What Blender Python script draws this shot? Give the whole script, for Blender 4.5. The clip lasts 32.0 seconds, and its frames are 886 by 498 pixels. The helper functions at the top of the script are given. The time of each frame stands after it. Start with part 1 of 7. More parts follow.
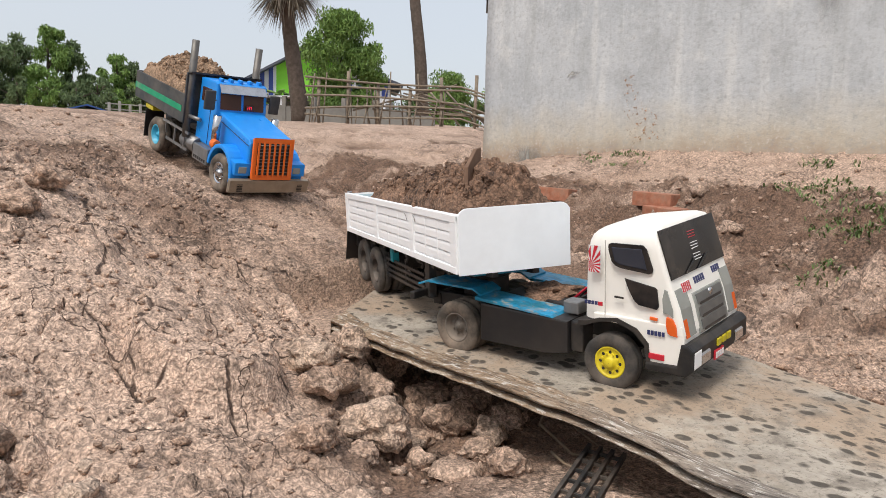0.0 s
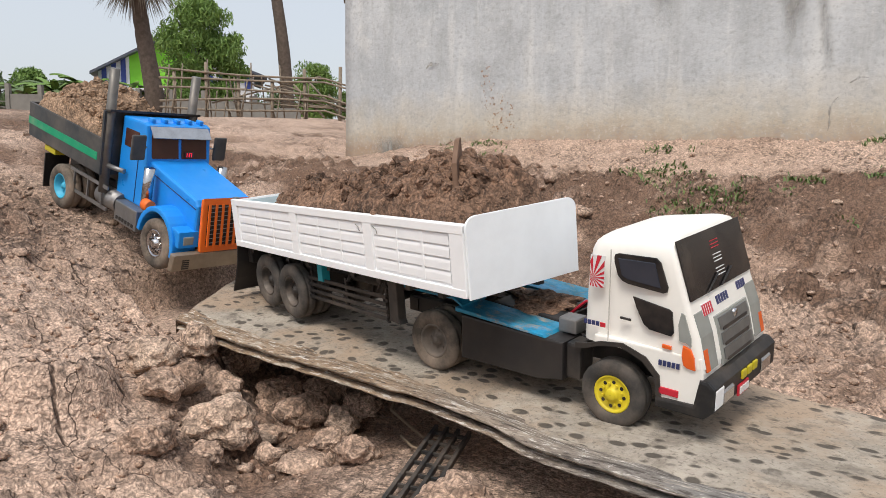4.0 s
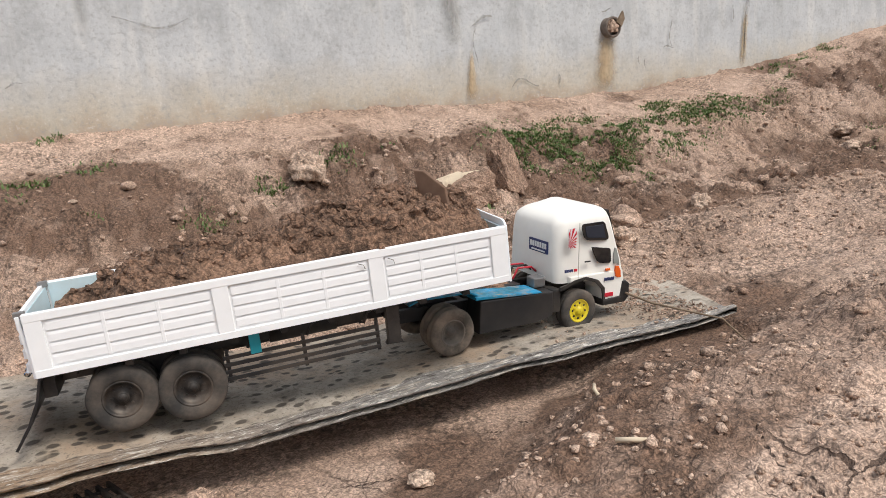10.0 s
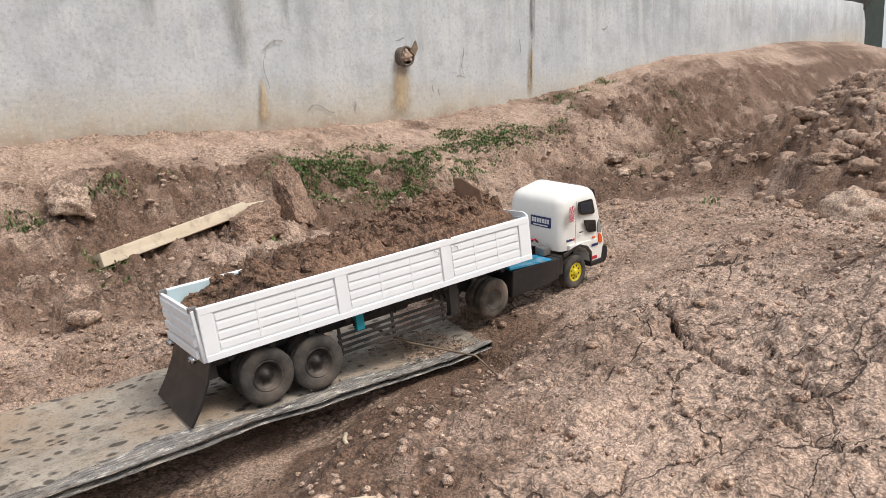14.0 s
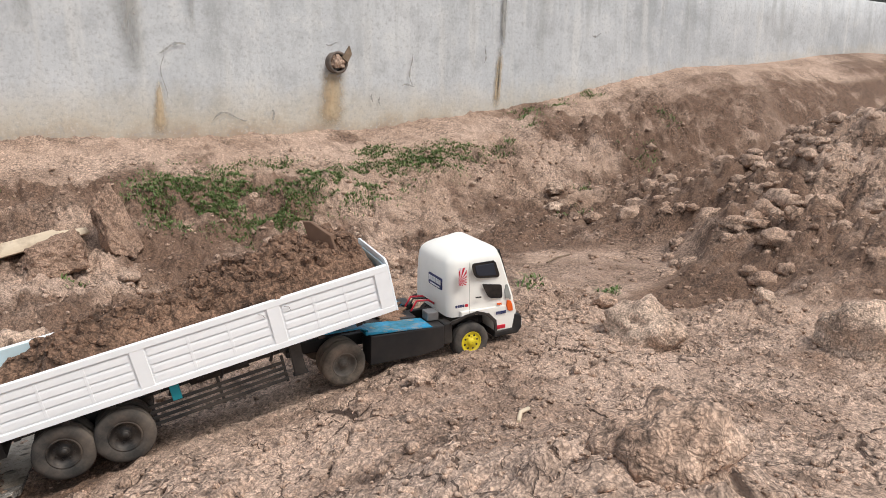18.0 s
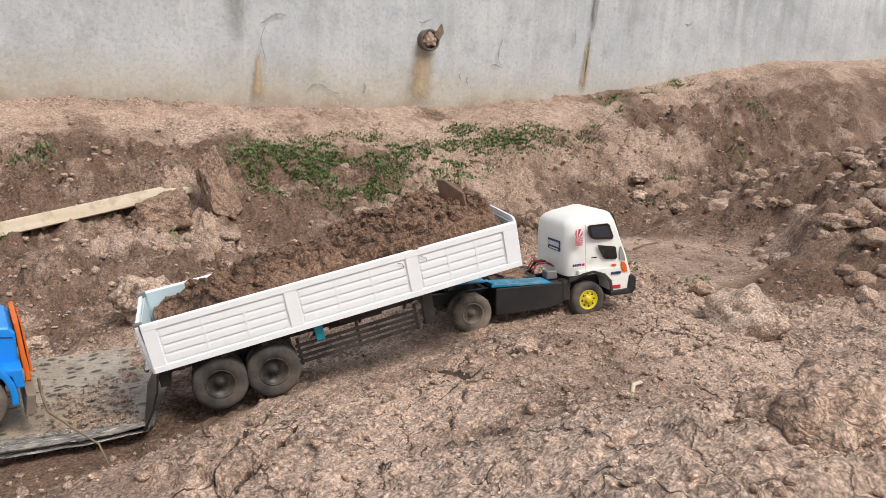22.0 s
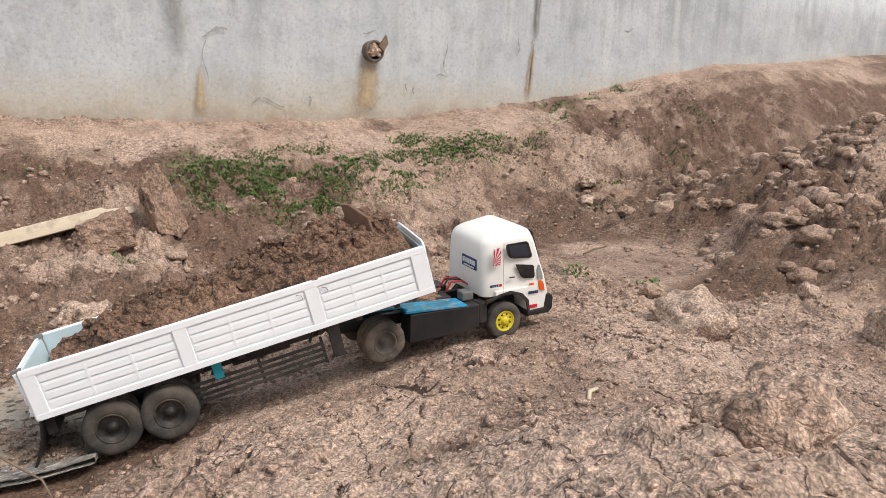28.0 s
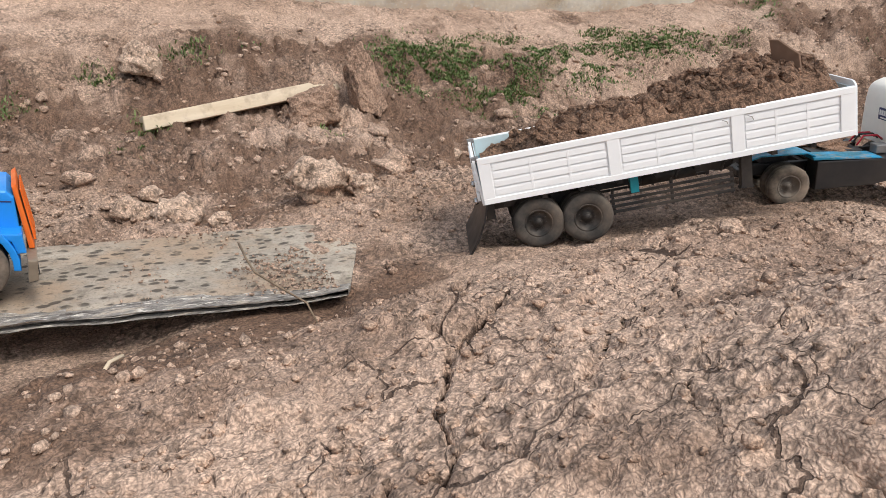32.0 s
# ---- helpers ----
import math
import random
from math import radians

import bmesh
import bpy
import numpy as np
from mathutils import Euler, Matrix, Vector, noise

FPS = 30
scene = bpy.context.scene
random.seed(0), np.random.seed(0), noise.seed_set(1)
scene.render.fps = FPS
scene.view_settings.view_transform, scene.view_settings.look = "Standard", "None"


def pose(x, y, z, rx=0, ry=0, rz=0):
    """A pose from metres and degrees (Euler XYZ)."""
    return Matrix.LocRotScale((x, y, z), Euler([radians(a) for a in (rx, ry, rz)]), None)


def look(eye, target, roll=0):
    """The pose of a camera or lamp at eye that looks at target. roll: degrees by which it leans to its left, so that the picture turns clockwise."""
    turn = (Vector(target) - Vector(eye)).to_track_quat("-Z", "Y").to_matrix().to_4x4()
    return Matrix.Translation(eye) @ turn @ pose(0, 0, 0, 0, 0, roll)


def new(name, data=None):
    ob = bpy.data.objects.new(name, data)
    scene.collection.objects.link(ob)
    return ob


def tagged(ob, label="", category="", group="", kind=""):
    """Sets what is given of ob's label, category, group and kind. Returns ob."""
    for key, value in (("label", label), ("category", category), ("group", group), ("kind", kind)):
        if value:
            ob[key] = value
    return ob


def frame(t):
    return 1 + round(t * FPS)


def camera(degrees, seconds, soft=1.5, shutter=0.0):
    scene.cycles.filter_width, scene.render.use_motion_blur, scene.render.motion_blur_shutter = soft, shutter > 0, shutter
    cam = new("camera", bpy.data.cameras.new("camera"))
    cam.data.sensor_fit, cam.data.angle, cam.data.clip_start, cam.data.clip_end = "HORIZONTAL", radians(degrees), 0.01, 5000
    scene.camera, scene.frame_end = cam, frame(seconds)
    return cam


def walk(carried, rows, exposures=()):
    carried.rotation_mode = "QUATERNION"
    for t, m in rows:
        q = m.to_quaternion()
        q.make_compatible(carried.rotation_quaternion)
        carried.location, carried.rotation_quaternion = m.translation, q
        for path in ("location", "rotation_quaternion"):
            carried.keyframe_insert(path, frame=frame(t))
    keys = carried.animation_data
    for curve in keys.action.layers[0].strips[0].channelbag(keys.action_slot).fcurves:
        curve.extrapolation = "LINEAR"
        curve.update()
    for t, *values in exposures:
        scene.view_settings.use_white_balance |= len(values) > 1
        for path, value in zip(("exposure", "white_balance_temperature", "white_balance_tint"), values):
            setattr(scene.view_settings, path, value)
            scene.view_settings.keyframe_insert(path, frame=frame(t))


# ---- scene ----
cam = camera(61.7, 32.0, 0.6, 0.2)
PATH = [
    (0, (0.42, 0.367, 0.597), (-1.092, 1.657, 0.371), 1.7),
    (0.5, (0.422, 0.37, 0.595), (-1.056, 1.698, 0.369), 1.3),
    (1, (0.426, 0.387, 0.6), (-1.01, 1.76, 0.374), 1.0),
    (1.5, (0.435, 0.397, 0.605), (-0.962, 1.81, 0.379), 0.7),
    (2, (0.432, 0.398, 0.604), (-0.927, 1.848, 0.38), 0.7),
    (2.5, (0.44, 0.398, 0.605), (-0.89, 1.874, 0.38), 0.7),
    (3, (0.439, 0.397, 0.603), (-0.866, 1.895, 0.375), 0.8),
    (3.5, (0.451, 0.398, 0.598), (-0.835, 1.912, 0.365), 0.7),
    (5.5, (0.465, 0.422, 0.572), (-0.68, 2.039, 0.304), 1.2),
    (6, (0.468, 0.424, 0.573), (-0.552, 2.122, 0.291), 1.4),
    (6.5, (0.441, 0.428, 0.569), (-0.348, 2.241, 0.269), 1.3),
    (7, (0.337, 0.366, 0.634), (-0.123, 2.284, 0.302), 1.0),
    (7.5, (0.129, 0.255, 0.703), (0.078, 2.216, 0.317), -1.2),
    (8, (0.03, 0.165, 0.701), (0.27, 2.108, 0.291), -2.3),
    (8.5, (-0.048, 0.036, 0.774), (0.456, 1.925, 0.353), -2.8),
    (9, (-0.183, 0.019, 0.744), (0.533, 1.839, 0.325), -3.5),
    (9.5, (-0.228, 0.003, 0.765), (0.629, 1.763, 0.351), -3.9),
    (10, (-0.262, 0.005, 0.763), (0.695, 1.713, 0.357), -4.0),
    (10.5, (-0.273, 0.013, 0.764), (0.749, 1.686, 0.366), -3.8),
    (11, (-0.268, 0.01, 0.771), (0.809, 1.649, 0.381), -3.5),
    (11.5, (-0.255, 0.01, 0.773), (0.871, 1.617, 0.388), -3.5),
    (12, (-0.238, 0.005, 0.777), (0.943, 1.572, 0.391), -3.4),
    (12.5, (-0.217, -0.002, 0.78), (1.021, 1.521, 0.394), -3.3),
    (13, (-0.186, -0.017, 0.789), (1.109, 1.457, 0.404), -3.1),
    (13.5, (-0.151, -0.027, 0.791), (1.192, 1.406, 0.412), -2.8),
    (15.5, (0.199, -0.184, 0.844), (1.543, 1.246, 0.455), -2.8),
    (16, (0.423, -0.262, 0.875), (1.707, 1.216, 0.469), -2.3),
    (16.5, (0.637, -0.283, 0.932), (1.841, 1.255, 0.504), -1.5),
    (17, (0.772, -0.311, 0.997), (1.935, 1.255, 0.555), -0.6),
    (17.5, (0.919, -0.373, 0.996), (2.068, 1.203, 0.554), 0.1),
    (18, (0.964, -0.387, 1.004), (2.125, 1.181, 0.566), 0.4),
    (18.5, (0.953, -0.39, 1.013), (2.142, 1.16, 0.583), 0.4),
    (19, (0.935, -0.385, 1.015), (2.152, 1.146, 0.595), 0.7),
    (19.5, (0.96, -0.388, 1.011), (2.193, 1.132, 0.602), 1.0),
    (20, (0.936, -0.391, 1.01), (2.167, 1.133, 0.607), 1.6),
    (20.5, (0.909, -0.383, 1.004), (2.118, 1.157, 0.596), 2.3),
    (21, (0.893, -0.378, 1.0), (2.058, 1.191, 0.573), 2.8),
    (21.5, (0.87, -0.377, 0.993), (1.969, 1.232, 0.539), 3.1),
    (22, (0.837, -0.364, 0.983), (1.861, 1.284, 0.498), 3.0),
    (22.5, (0.816, -0.36, 0.984), (1.78, 1.317, 0.475), 2.8),
    (23, (0.816, -0.364, 0.982), (1.737, 1.332, 0.456), 2.8),
    (23.5, (0.806, -0.362, 0.98), (1.706, 1.34, 0.44), 2.8),
    (24, (0.799, -0.36, 0.978), (1.692, 1.343, 0.43), 2.8),
    (24.5, (0.801, -0.358, 0.979), (1.688, 1.348, 0.428), 2.7),
    (26.5, (0.799, -0.345, 0.982), (1.753, 1.338, 0.473), 2.4),
    (27, (0.816, -0.35, 0.986), (1.829, 1.303, 0.495), 2.4),
    (27.5, (0.835, -0.351, 0.985), (1.908, 1.269, 0.513), 2.2),
    (28, (0.844, -0.354, 0.989), (1.978, 1.229, 0.532), 1.8),
    (28.5, (0.86, -0.363, 0.991), (2.045, 1.186, 0.547), 1.4),
    (29, (0.877, -0.378, 0.993), (2.102, 1.143, 0.561), 0.8),
    (29.5, (0.899, -0.404, 0.983), (2.143, 1.106, 0.567), -0.1),
    (30, (0.79, -0.357, 0.96), (1.833, 1.29, 0.515), -0.1),
    (30.5, (0.682, -0.29, 0.89), (1.541, 1.437, 0.359), 0.8),
    (31, (0.652, -0.261, 0.851), (1.433, 1.474, 0.234), 1.7),
    (31.5, (0.656, -0.256, 0.848), (1.43, 1.465, 0.184), 2.3),
    (32, (0.662, -0.256, 0.85), (1.444, 1.454, 0.17), 2.5),
]
walk(cam, [(t, look(eye, target, roll)) for t, eye, target, roll in PATH])

# ---- world, sun, exposure ----
world = bpy.data.worlds.new("world")
scene.world = world
world.use_nodes = True
wn = world.node_tree
sky = wn.nodes.new("ShaderNodeTexSky")
sky.sky_type, sky.sun_disc = "NISHITA", False
sky.sun_elevation, sky.sun_rotation = radians(56), radians(160)
sky.air_density, sky.dust_density, sky.ozone_density = 1.0, 4.0, 1.0
hazy = wn.nodes.new("ShaderNodeMix")
hazy.data_type = "RGBA"
hazy.inputs[0].default_value = 0.6
hazy.inputs[7].default_value = (7.2, 7.5, 7.9, 1)
wn.links.new(sky.outputs[0], hazy.inputs[6])
wn.links.new(hazy.outputs[2], wn.nodes["Background"].inputs[0])
wn.nodes["Background"].inputs[1].default_value = 0.118

sun = new("sun", bpy.data.lights.new("sun", "SUN"))
sun.data.energy, sun.data.angle, sun.data.color = 2.25, radians(20), (1.0, 0.95, 0.88)
sun.matrix_world = look((0, 0, 0), (-0.22, 0.6, -0.95))
scene.view_settings.exposure = 0.12

# ---- materials ----


class Mat:
    """A small builder for node materials."""

    def __init__(self, name, rough=0.7, metal=0.0, coat=0.0):
        self.m = bpy.data.materials.new(name)
        self.m.use_nodes = True
        self.t = self.m.node_tree
        self.b = self.t.nodes["Principled BSDF"]
        self.b.inputs["Roughness"].default_value = rough
        self.b.inputs["Metallic"].default_value = metal
        self.b.inputs["Coat Weight"].default_value = coat
        self.co = self.t.nodes.new("ShaderNodeTexCoord").outputs["Object"]

    def node(self, kind, **inputs):
        n = self.t.nodes.new("ShaderNode" + kind)
        for k, v in inputs.items():
            self.put(n.inputs[k], v)
        return n

    def put(self, socket, v):
        if isinstance(v, bpy.types.NodeSocket):
            self.t.links.new(v, socket)
        else:
            socket.default_value = v

    def scaled(self, sx, sy, sz, move=(0, 0, 0), co=None):
        n = self.t.nodes.new("ShaderNodeMapping")
        self.put(n.inputs["Vector"], co or self.co)
        n.inputs["Scale"].default_value = (sx, sy, sz)
        n.inputs["Location"].default_value = move
        return n.outputs[0]

    def noise(self, scale, detail=4, rough=0.55, co=None, distort=0.0):
        n = self.node("TexNoise", Scale=scale, Detail=detail, Roughness=rough, Distortion=distort)
        self.put(n.inputs["Vector"], co or self.co)
        return n.outputs["Fac"]

    def cells(self, scale, feature="F1", co=None, out="Distance", random=1.0, flat=False):
        n = self.t.nodes.new("ShaderNodeTexVoronoi")
        n.feature = feature
        n.voronoi_dimensions = "2D" if flat else "3D"
        n.inputs["Scale"].default_value = scale
        n.inputs["Randomness"].default_value = random
        self.put(n.inputs["Vector"], co or self.co)
        return n.outputs[out]

    def xyz(self, co=None):
        n = self.t.nodes.new("ShaderNodeSeparateXYZ")
        self.put(n.inputs[0], co or self.co)
        return n.outputs

    def attr(self, name):
        n = self.t.nodes.new("ShaderNodeAttribute")
        n.attribute_name = name
        return n.outputs["Fac"]

    def ramp(self, fac, *stops):
        n = self.t.nodes.new("ShaderNodeValToRGB")
        self.put(n.inputs[0], fac)
        e = n.color_ramp.elements
        while len(e) < len(stops):
            e.new(0.5)
        for el, (p, c) in zip(e, stops):
            el.position = p
            el.color = (c, c, c, 1) if isinstance(c, (int, float)) else (*c, 1)
        return n.outputs[0]

    def mix(self, fac, a, b, mode="MIX"):
        n = self.t.nodes.new("ShaderNodeMix")
        n.data_type, n.blend_type = "RGBA", mode
        for k, v in ((0, fac), (6, a), (7, b)):
            if isinstance(v, tuple):
                v = (*v, 1) if len(v) == 3 else v
            self.put(n.inputs[k], v)
        return n.outputs[2]

    def math(self, op, a, b=0.0):
        n = self.t.nodes.new("ShaderNodeMath")
        n.operation = op
        self.put(n.inputs[0], a)
        self.put(n.inputs[1], b)
        return n.outputs[0]

    def color(self, c):
        self.put(self.b.inputs["Base Color"], (*c, 1) if isinstance(c, tuple) and len(c) == 3 else c)
        return self

    def rough(self, r):
        self.put(self.b.inputs["Roughness"], r)
        return self

    def bump(self, height, strength=0.5, dist=0.002):
        n = self.node("Bump", Strength=strength, Distance=dist, Height=height)
        self.put(self.b.inputs["Normal"], n.outputs[0])
        return self


def shade(c, k):
    return tuple(min(0.86, v * k) for v in c)


def soil(name, dry, mid_c, damp_c, ground_mix=True, crumbs=1.0):
    """Clay: broad tone, soft mottles, crumbs with the shade in their gaps painted dark, and grit."""
    k = Mat(name, 0.96)
    big, patch, mid = k.noise(1.3, 6), k.noise(5, 6, 0.62), k.noise(22, 6, 0.66)
    fine = k.noise(150, 3, 0.6)
    c = k.mix(k.ramp(big, (0.38, 0.0), (0.62, 1.0)), mid_c, dry)
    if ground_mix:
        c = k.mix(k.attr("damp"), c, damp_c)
        c = k.mix(k.math("MULTIPLY", k.attr("pale"), 0.8), c, shade(dry, 1.2))
    else:
        c = k.mix(k.ramp(k.node("NewGeometry").outputs["Random Per Island"], (0.0, 0.0), (1.0, 0.7)), c, dry)
    c = k.mix(k.ramp(patch, (0.34, 0.5), (0.48, 0.0)), c, damp_c)
    c = k.mix(k.ramp(patch, (0.52, 0.0), (0.66, 0.5)), c, shade(dry, 1.12))
    jolt = k.node("VectorMath")
    jolt.operation = "MULTIPLY_ADD"
    shake = k.node("TexNoise", Scale=60.0, Detail=3.0)
    k.put(shake.inputs["Vector"], k.co)
    k.put(jolt.inputs[0], shake.outputs["Color"])
    jolt.inputs[1].default_value = (0.02, 0.02, 0.02)
    k.put(jolt.inputs[2], k.co)
    grain, crumb = k.cells(210, co=jolt.outputs[0]), k.cells(74, co=jolt.outputs[0])
    tone = k.math("ADD", k.math("MULTIPLY", mid, 1.1), 0.5)
    tone = k.math("MULTIPLY", tone, k.math("ADD", k.math("MULTIPLY", fine, 1.7), 0.2))
    tone = k.math("MULTIPLY", tone, k.math("ADD", k.math("MULTIPLY", k.cells(210, out="Color"), 0.34), 0.86))
    # colour darkens between grains and crumbs, standing in for crevice shade
    tone = k.math("MULTIPLY", tone, k.ramp(grain, (0.35, 1.05), (0.75, 0.55)))
    loose = k.ramp(k.noise(4.5, 5, 0.6), (0.4, 0.9 * crumbs), (0.56, 0.25 * crumbs))
    tone = k.math("MULTIPLY", tone, k.mix(loose, (1, 1, 1), k.ramp(crumb, (0.42, 1.1), (0.72, 0.42))))
    c = k.mix(1.0, c, tone, "MULTIPLY")
    h = k.math("ADD", k.math("MULTIPLY", fine, 0.45), k.math("MULTIPLY", mid, 0.55))
    h = k.math("ADD", h, k.math("MULTIPLY", k.math("MULTIPLY", crumb, loose), -0.6))
    h = k.math("ADD", h, k.math("MULTIPLY", grain, -0.3))
    if ground_mix:
        # hairline drying cracks and the wide ones, the shade inside them painted near-black
        warp = k.node("TexNoise", Scale=9.0, Detail=5.0)
        k.put(warp.inputs["Vector"], k.co)
        add = k.node("VectorMath")
        add.operation = "MULTIPLY_ADD"
        k.put(add.inputs[0], warp.outputs["Color"])
        add.inputs[1].default_value = (0.15, 0.15, 0.15)
        k.put(add.inputs[2], k.co)
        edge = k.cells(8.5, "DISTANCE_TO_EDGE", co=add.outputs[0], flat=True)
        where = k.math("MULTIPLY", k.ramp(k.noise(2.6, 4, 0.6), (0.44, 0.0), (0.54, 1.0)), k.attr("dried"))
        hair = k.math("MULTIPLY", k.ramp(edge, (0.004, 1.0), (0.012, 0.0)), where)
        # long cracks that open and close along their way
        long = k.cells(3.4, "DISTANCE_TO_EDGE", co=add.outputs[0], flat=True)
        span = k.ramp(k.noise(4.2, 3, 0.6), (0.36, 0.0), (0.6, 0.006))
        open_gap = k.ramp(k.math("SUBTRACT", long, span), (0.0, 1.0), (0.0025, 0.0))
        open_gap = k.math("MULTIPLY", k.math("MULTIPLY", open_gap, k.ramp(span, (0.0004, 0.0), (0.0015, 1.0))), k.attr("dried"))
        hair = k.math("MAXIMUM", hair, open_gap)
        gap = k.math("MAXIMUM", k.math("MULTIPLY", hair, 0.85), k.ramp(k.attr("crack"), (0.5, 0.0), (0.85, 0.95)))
        # crack shade goes into the colour, as the relief is shallow
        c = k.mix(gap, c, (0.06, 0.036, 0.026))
        h = k.math("SUBTRACT", h, k.math("MULTIPLY", gap, 0.7))
    k.color(c)
    return k.bump(h, 1.0, 0.0075).m


def plain(name, c, rough=0.6, metal=0.0, vary=0.15, scale=40, dust=0.0, bump=0.0):
    k = Mat(name, rough, metal)
    n = k.noise(scale, 5, 0.6)
    col = k.mix(k.ramp(n, (0.3, 0.0), (0.7, 1.0)), tuple(v * (1 - vary) for v in c), c)
    if dust:
        col = k.mix(k.ramp(k.noise(scale * 0.4, 6, 0.65), (0.42, 0.0), (0.68, dust)), col, (0.36, 0.28, 0.215))
        k.rough(k.ramp(n, (0.3, min(1.0, rough + 0.15)), (0.7, rough)))
    k.color(col)
    if bump:
        k.bump(k.noise(scale * 3, 5, 0.6), bump, 0.001)
    return k.m


def concrete():
    k = Mat("weathered_concrete", 0.88)
    px, py, pz = k.xyz()
    big, mid, fine = k.noise(0.9, 6, 0.6), k.noise(5, 8, 0.68), k.noise(45, 6, 0.72)
    streak = k.noise(4.5, 6, 0.62, co=k.scaled(1.0, 1.0, 0.16))
    thin = k.noise(15, 5, 0.65, co=k.scaled(1.0, 1.0, 0.08))
    wash = k.noise(7, 5, 0.6, co=k.scaled(1.0, 1.0, 0.1, (3, 0, 1)))
    c = k.mix(k.ramp(big, (0.35, 0.0), (0.65, 1.0)), (0.46, 0.48, 0.498), (0.58, 0.594, 0.604))
    c = k.mix(k.ramp(mid, (0.36, 0.5), (0.5, 0.0)), c, (0.348, 0.357, 0.365))
    c = k.mix(k.ramp(mid, (0.55, 0.0), (0.68, 0.8)), c, (0.644, 0.648, 0.639))
    c = k.mix(k.ramp(wash, (0.54, 0.0), (0.66, 0.7)), c, (0.644, 0.644, 0.631))
    upper = k.ramp(k.math("MULTIPLY", pz, 0.5), (0.36, 0.1), (0.85, 1.0))
    c = k.mix(k.math("MULTIPLY", k.ramp(streak, (0.52, 0.0), (0.7, 0.5)), upper), c, (0.261, 0.265, 0.261))
    c = k.mix(k.math("MULTIPLY", k.ramp(thin, (0.55, 0.0), (0.7, 0.4)), upper), c, (0.287, 0.287, 0.274))
    # splashed mud and a yellowed tide mark along the foot
    foot = k.math("ADD", pz, k.math("MULTIPLY", k.noise(6, 6, 0.65), -0.3))
    rise = k.ramp(k.math("MULTIPLY", px, 0.08), (0.36, 0.0), (0.93, 1.0))
    foot = k.math("SUBTRACT", foot, k.math("MULTIPLY", rise, 0.62))
    c = k.mix(k.ramp(foot, (0.62, 0.7), (0.86, 0.0)), c, (0.496, 0.426, 0.313))
    c = k.mix(k.ramp(foot, (0.5, 0.85), (0.64, 0.0)), c, (0.348, 0.244, 0.165))
    c = k.mix(k.ramp(k.cells(9, co=k.scaled(1, 1, 1, (0.3, 0, 0.2))), (0.02, 0.5), (0.045, 0.0)), c, (0.261, 0.252, 0.244))
    c = k.mix(k.ramp(k.cells(21), (0.04, 0.4), (0.09, 0.0)), c, (0.261, 0.261, 0.261))
    c = k.mix(k.ramp(k.noise(13, 8, 0.7), (0.34, 0.4), (0.46, 0.0)), c, (0.331, 0.339, 0.348))
    c = k.mix(k.ramp(fine, (0.36, 0.5), (0.48, 0.0)), c, (0.313, 0.313, 0.313))
    c = k.mix(k.ramp(fine, (0.56, 0.0), (0.68, 0.45)), c, (0.679, 0.674, 0.657))
    k.color(c)
    return k.bump(k.math("ADD", mid, k.math("MULTIPLY", fine, 0.5)), 0.4, 0.01).m


def rust_stain():
    k = Mat("rust_stain", 0.9)
    n = k.noise(16, 6, 0.65, co=k.scaled(1, 1, 0.25))
    k.color(k.mix(k.ramp(n, (0.35, 0.0), (0.65, 1.0)), (0.46, 0.34, 0.21), (0.55, 0.45, 0.31)))
    k.put(k.b.inputs["Alpha"], k.math("MULTIPLY", k.attr("fade"), k.ramp(k.noise(30, 6, 0.7), (0.3, 0.55), (0.55, 1.0))))
    return k.m


def rust_flecks():
    k = Mat("rust_flecks", 0.9)
    n = k.noise(42, 6, 0.7)
    k.color(k.ramp(n, (0.5, (0.62, 0.52, 0.38)), (0.56, (0.5, 0.29, 0.12)), (0.66, (0.22, 0.11, 0.05))))
    k.put(k.b.inputs["Alpha"], k.math("MULTIPLY", k.ramp(k.attr("fade"), (0.0, 0.0), (0.25, 1.0)), k.ramp(n, (0.55, 0.0), (0.62, 0.9))))
    return k.m


def grey_stain():
    k = Mat("grey_crack_stain", 0.9)
    n = k.noise(20, 6, 0.65, co=k.scaled(1, 1, 0.3))
    k.color(k.mix(k.ramp(n, (0.35, 0.0), (0.65, 1.0)), (0.2, 0.2, 0.19), (0.38, 0.37, 0.34)))
    k.put(k.b.inputs["Alpha"], k.math("MULTIPLY", k.attr("fade"), k.ramp(n, (0.35, 0.25), (0.6, 1.0))))
    return k.m


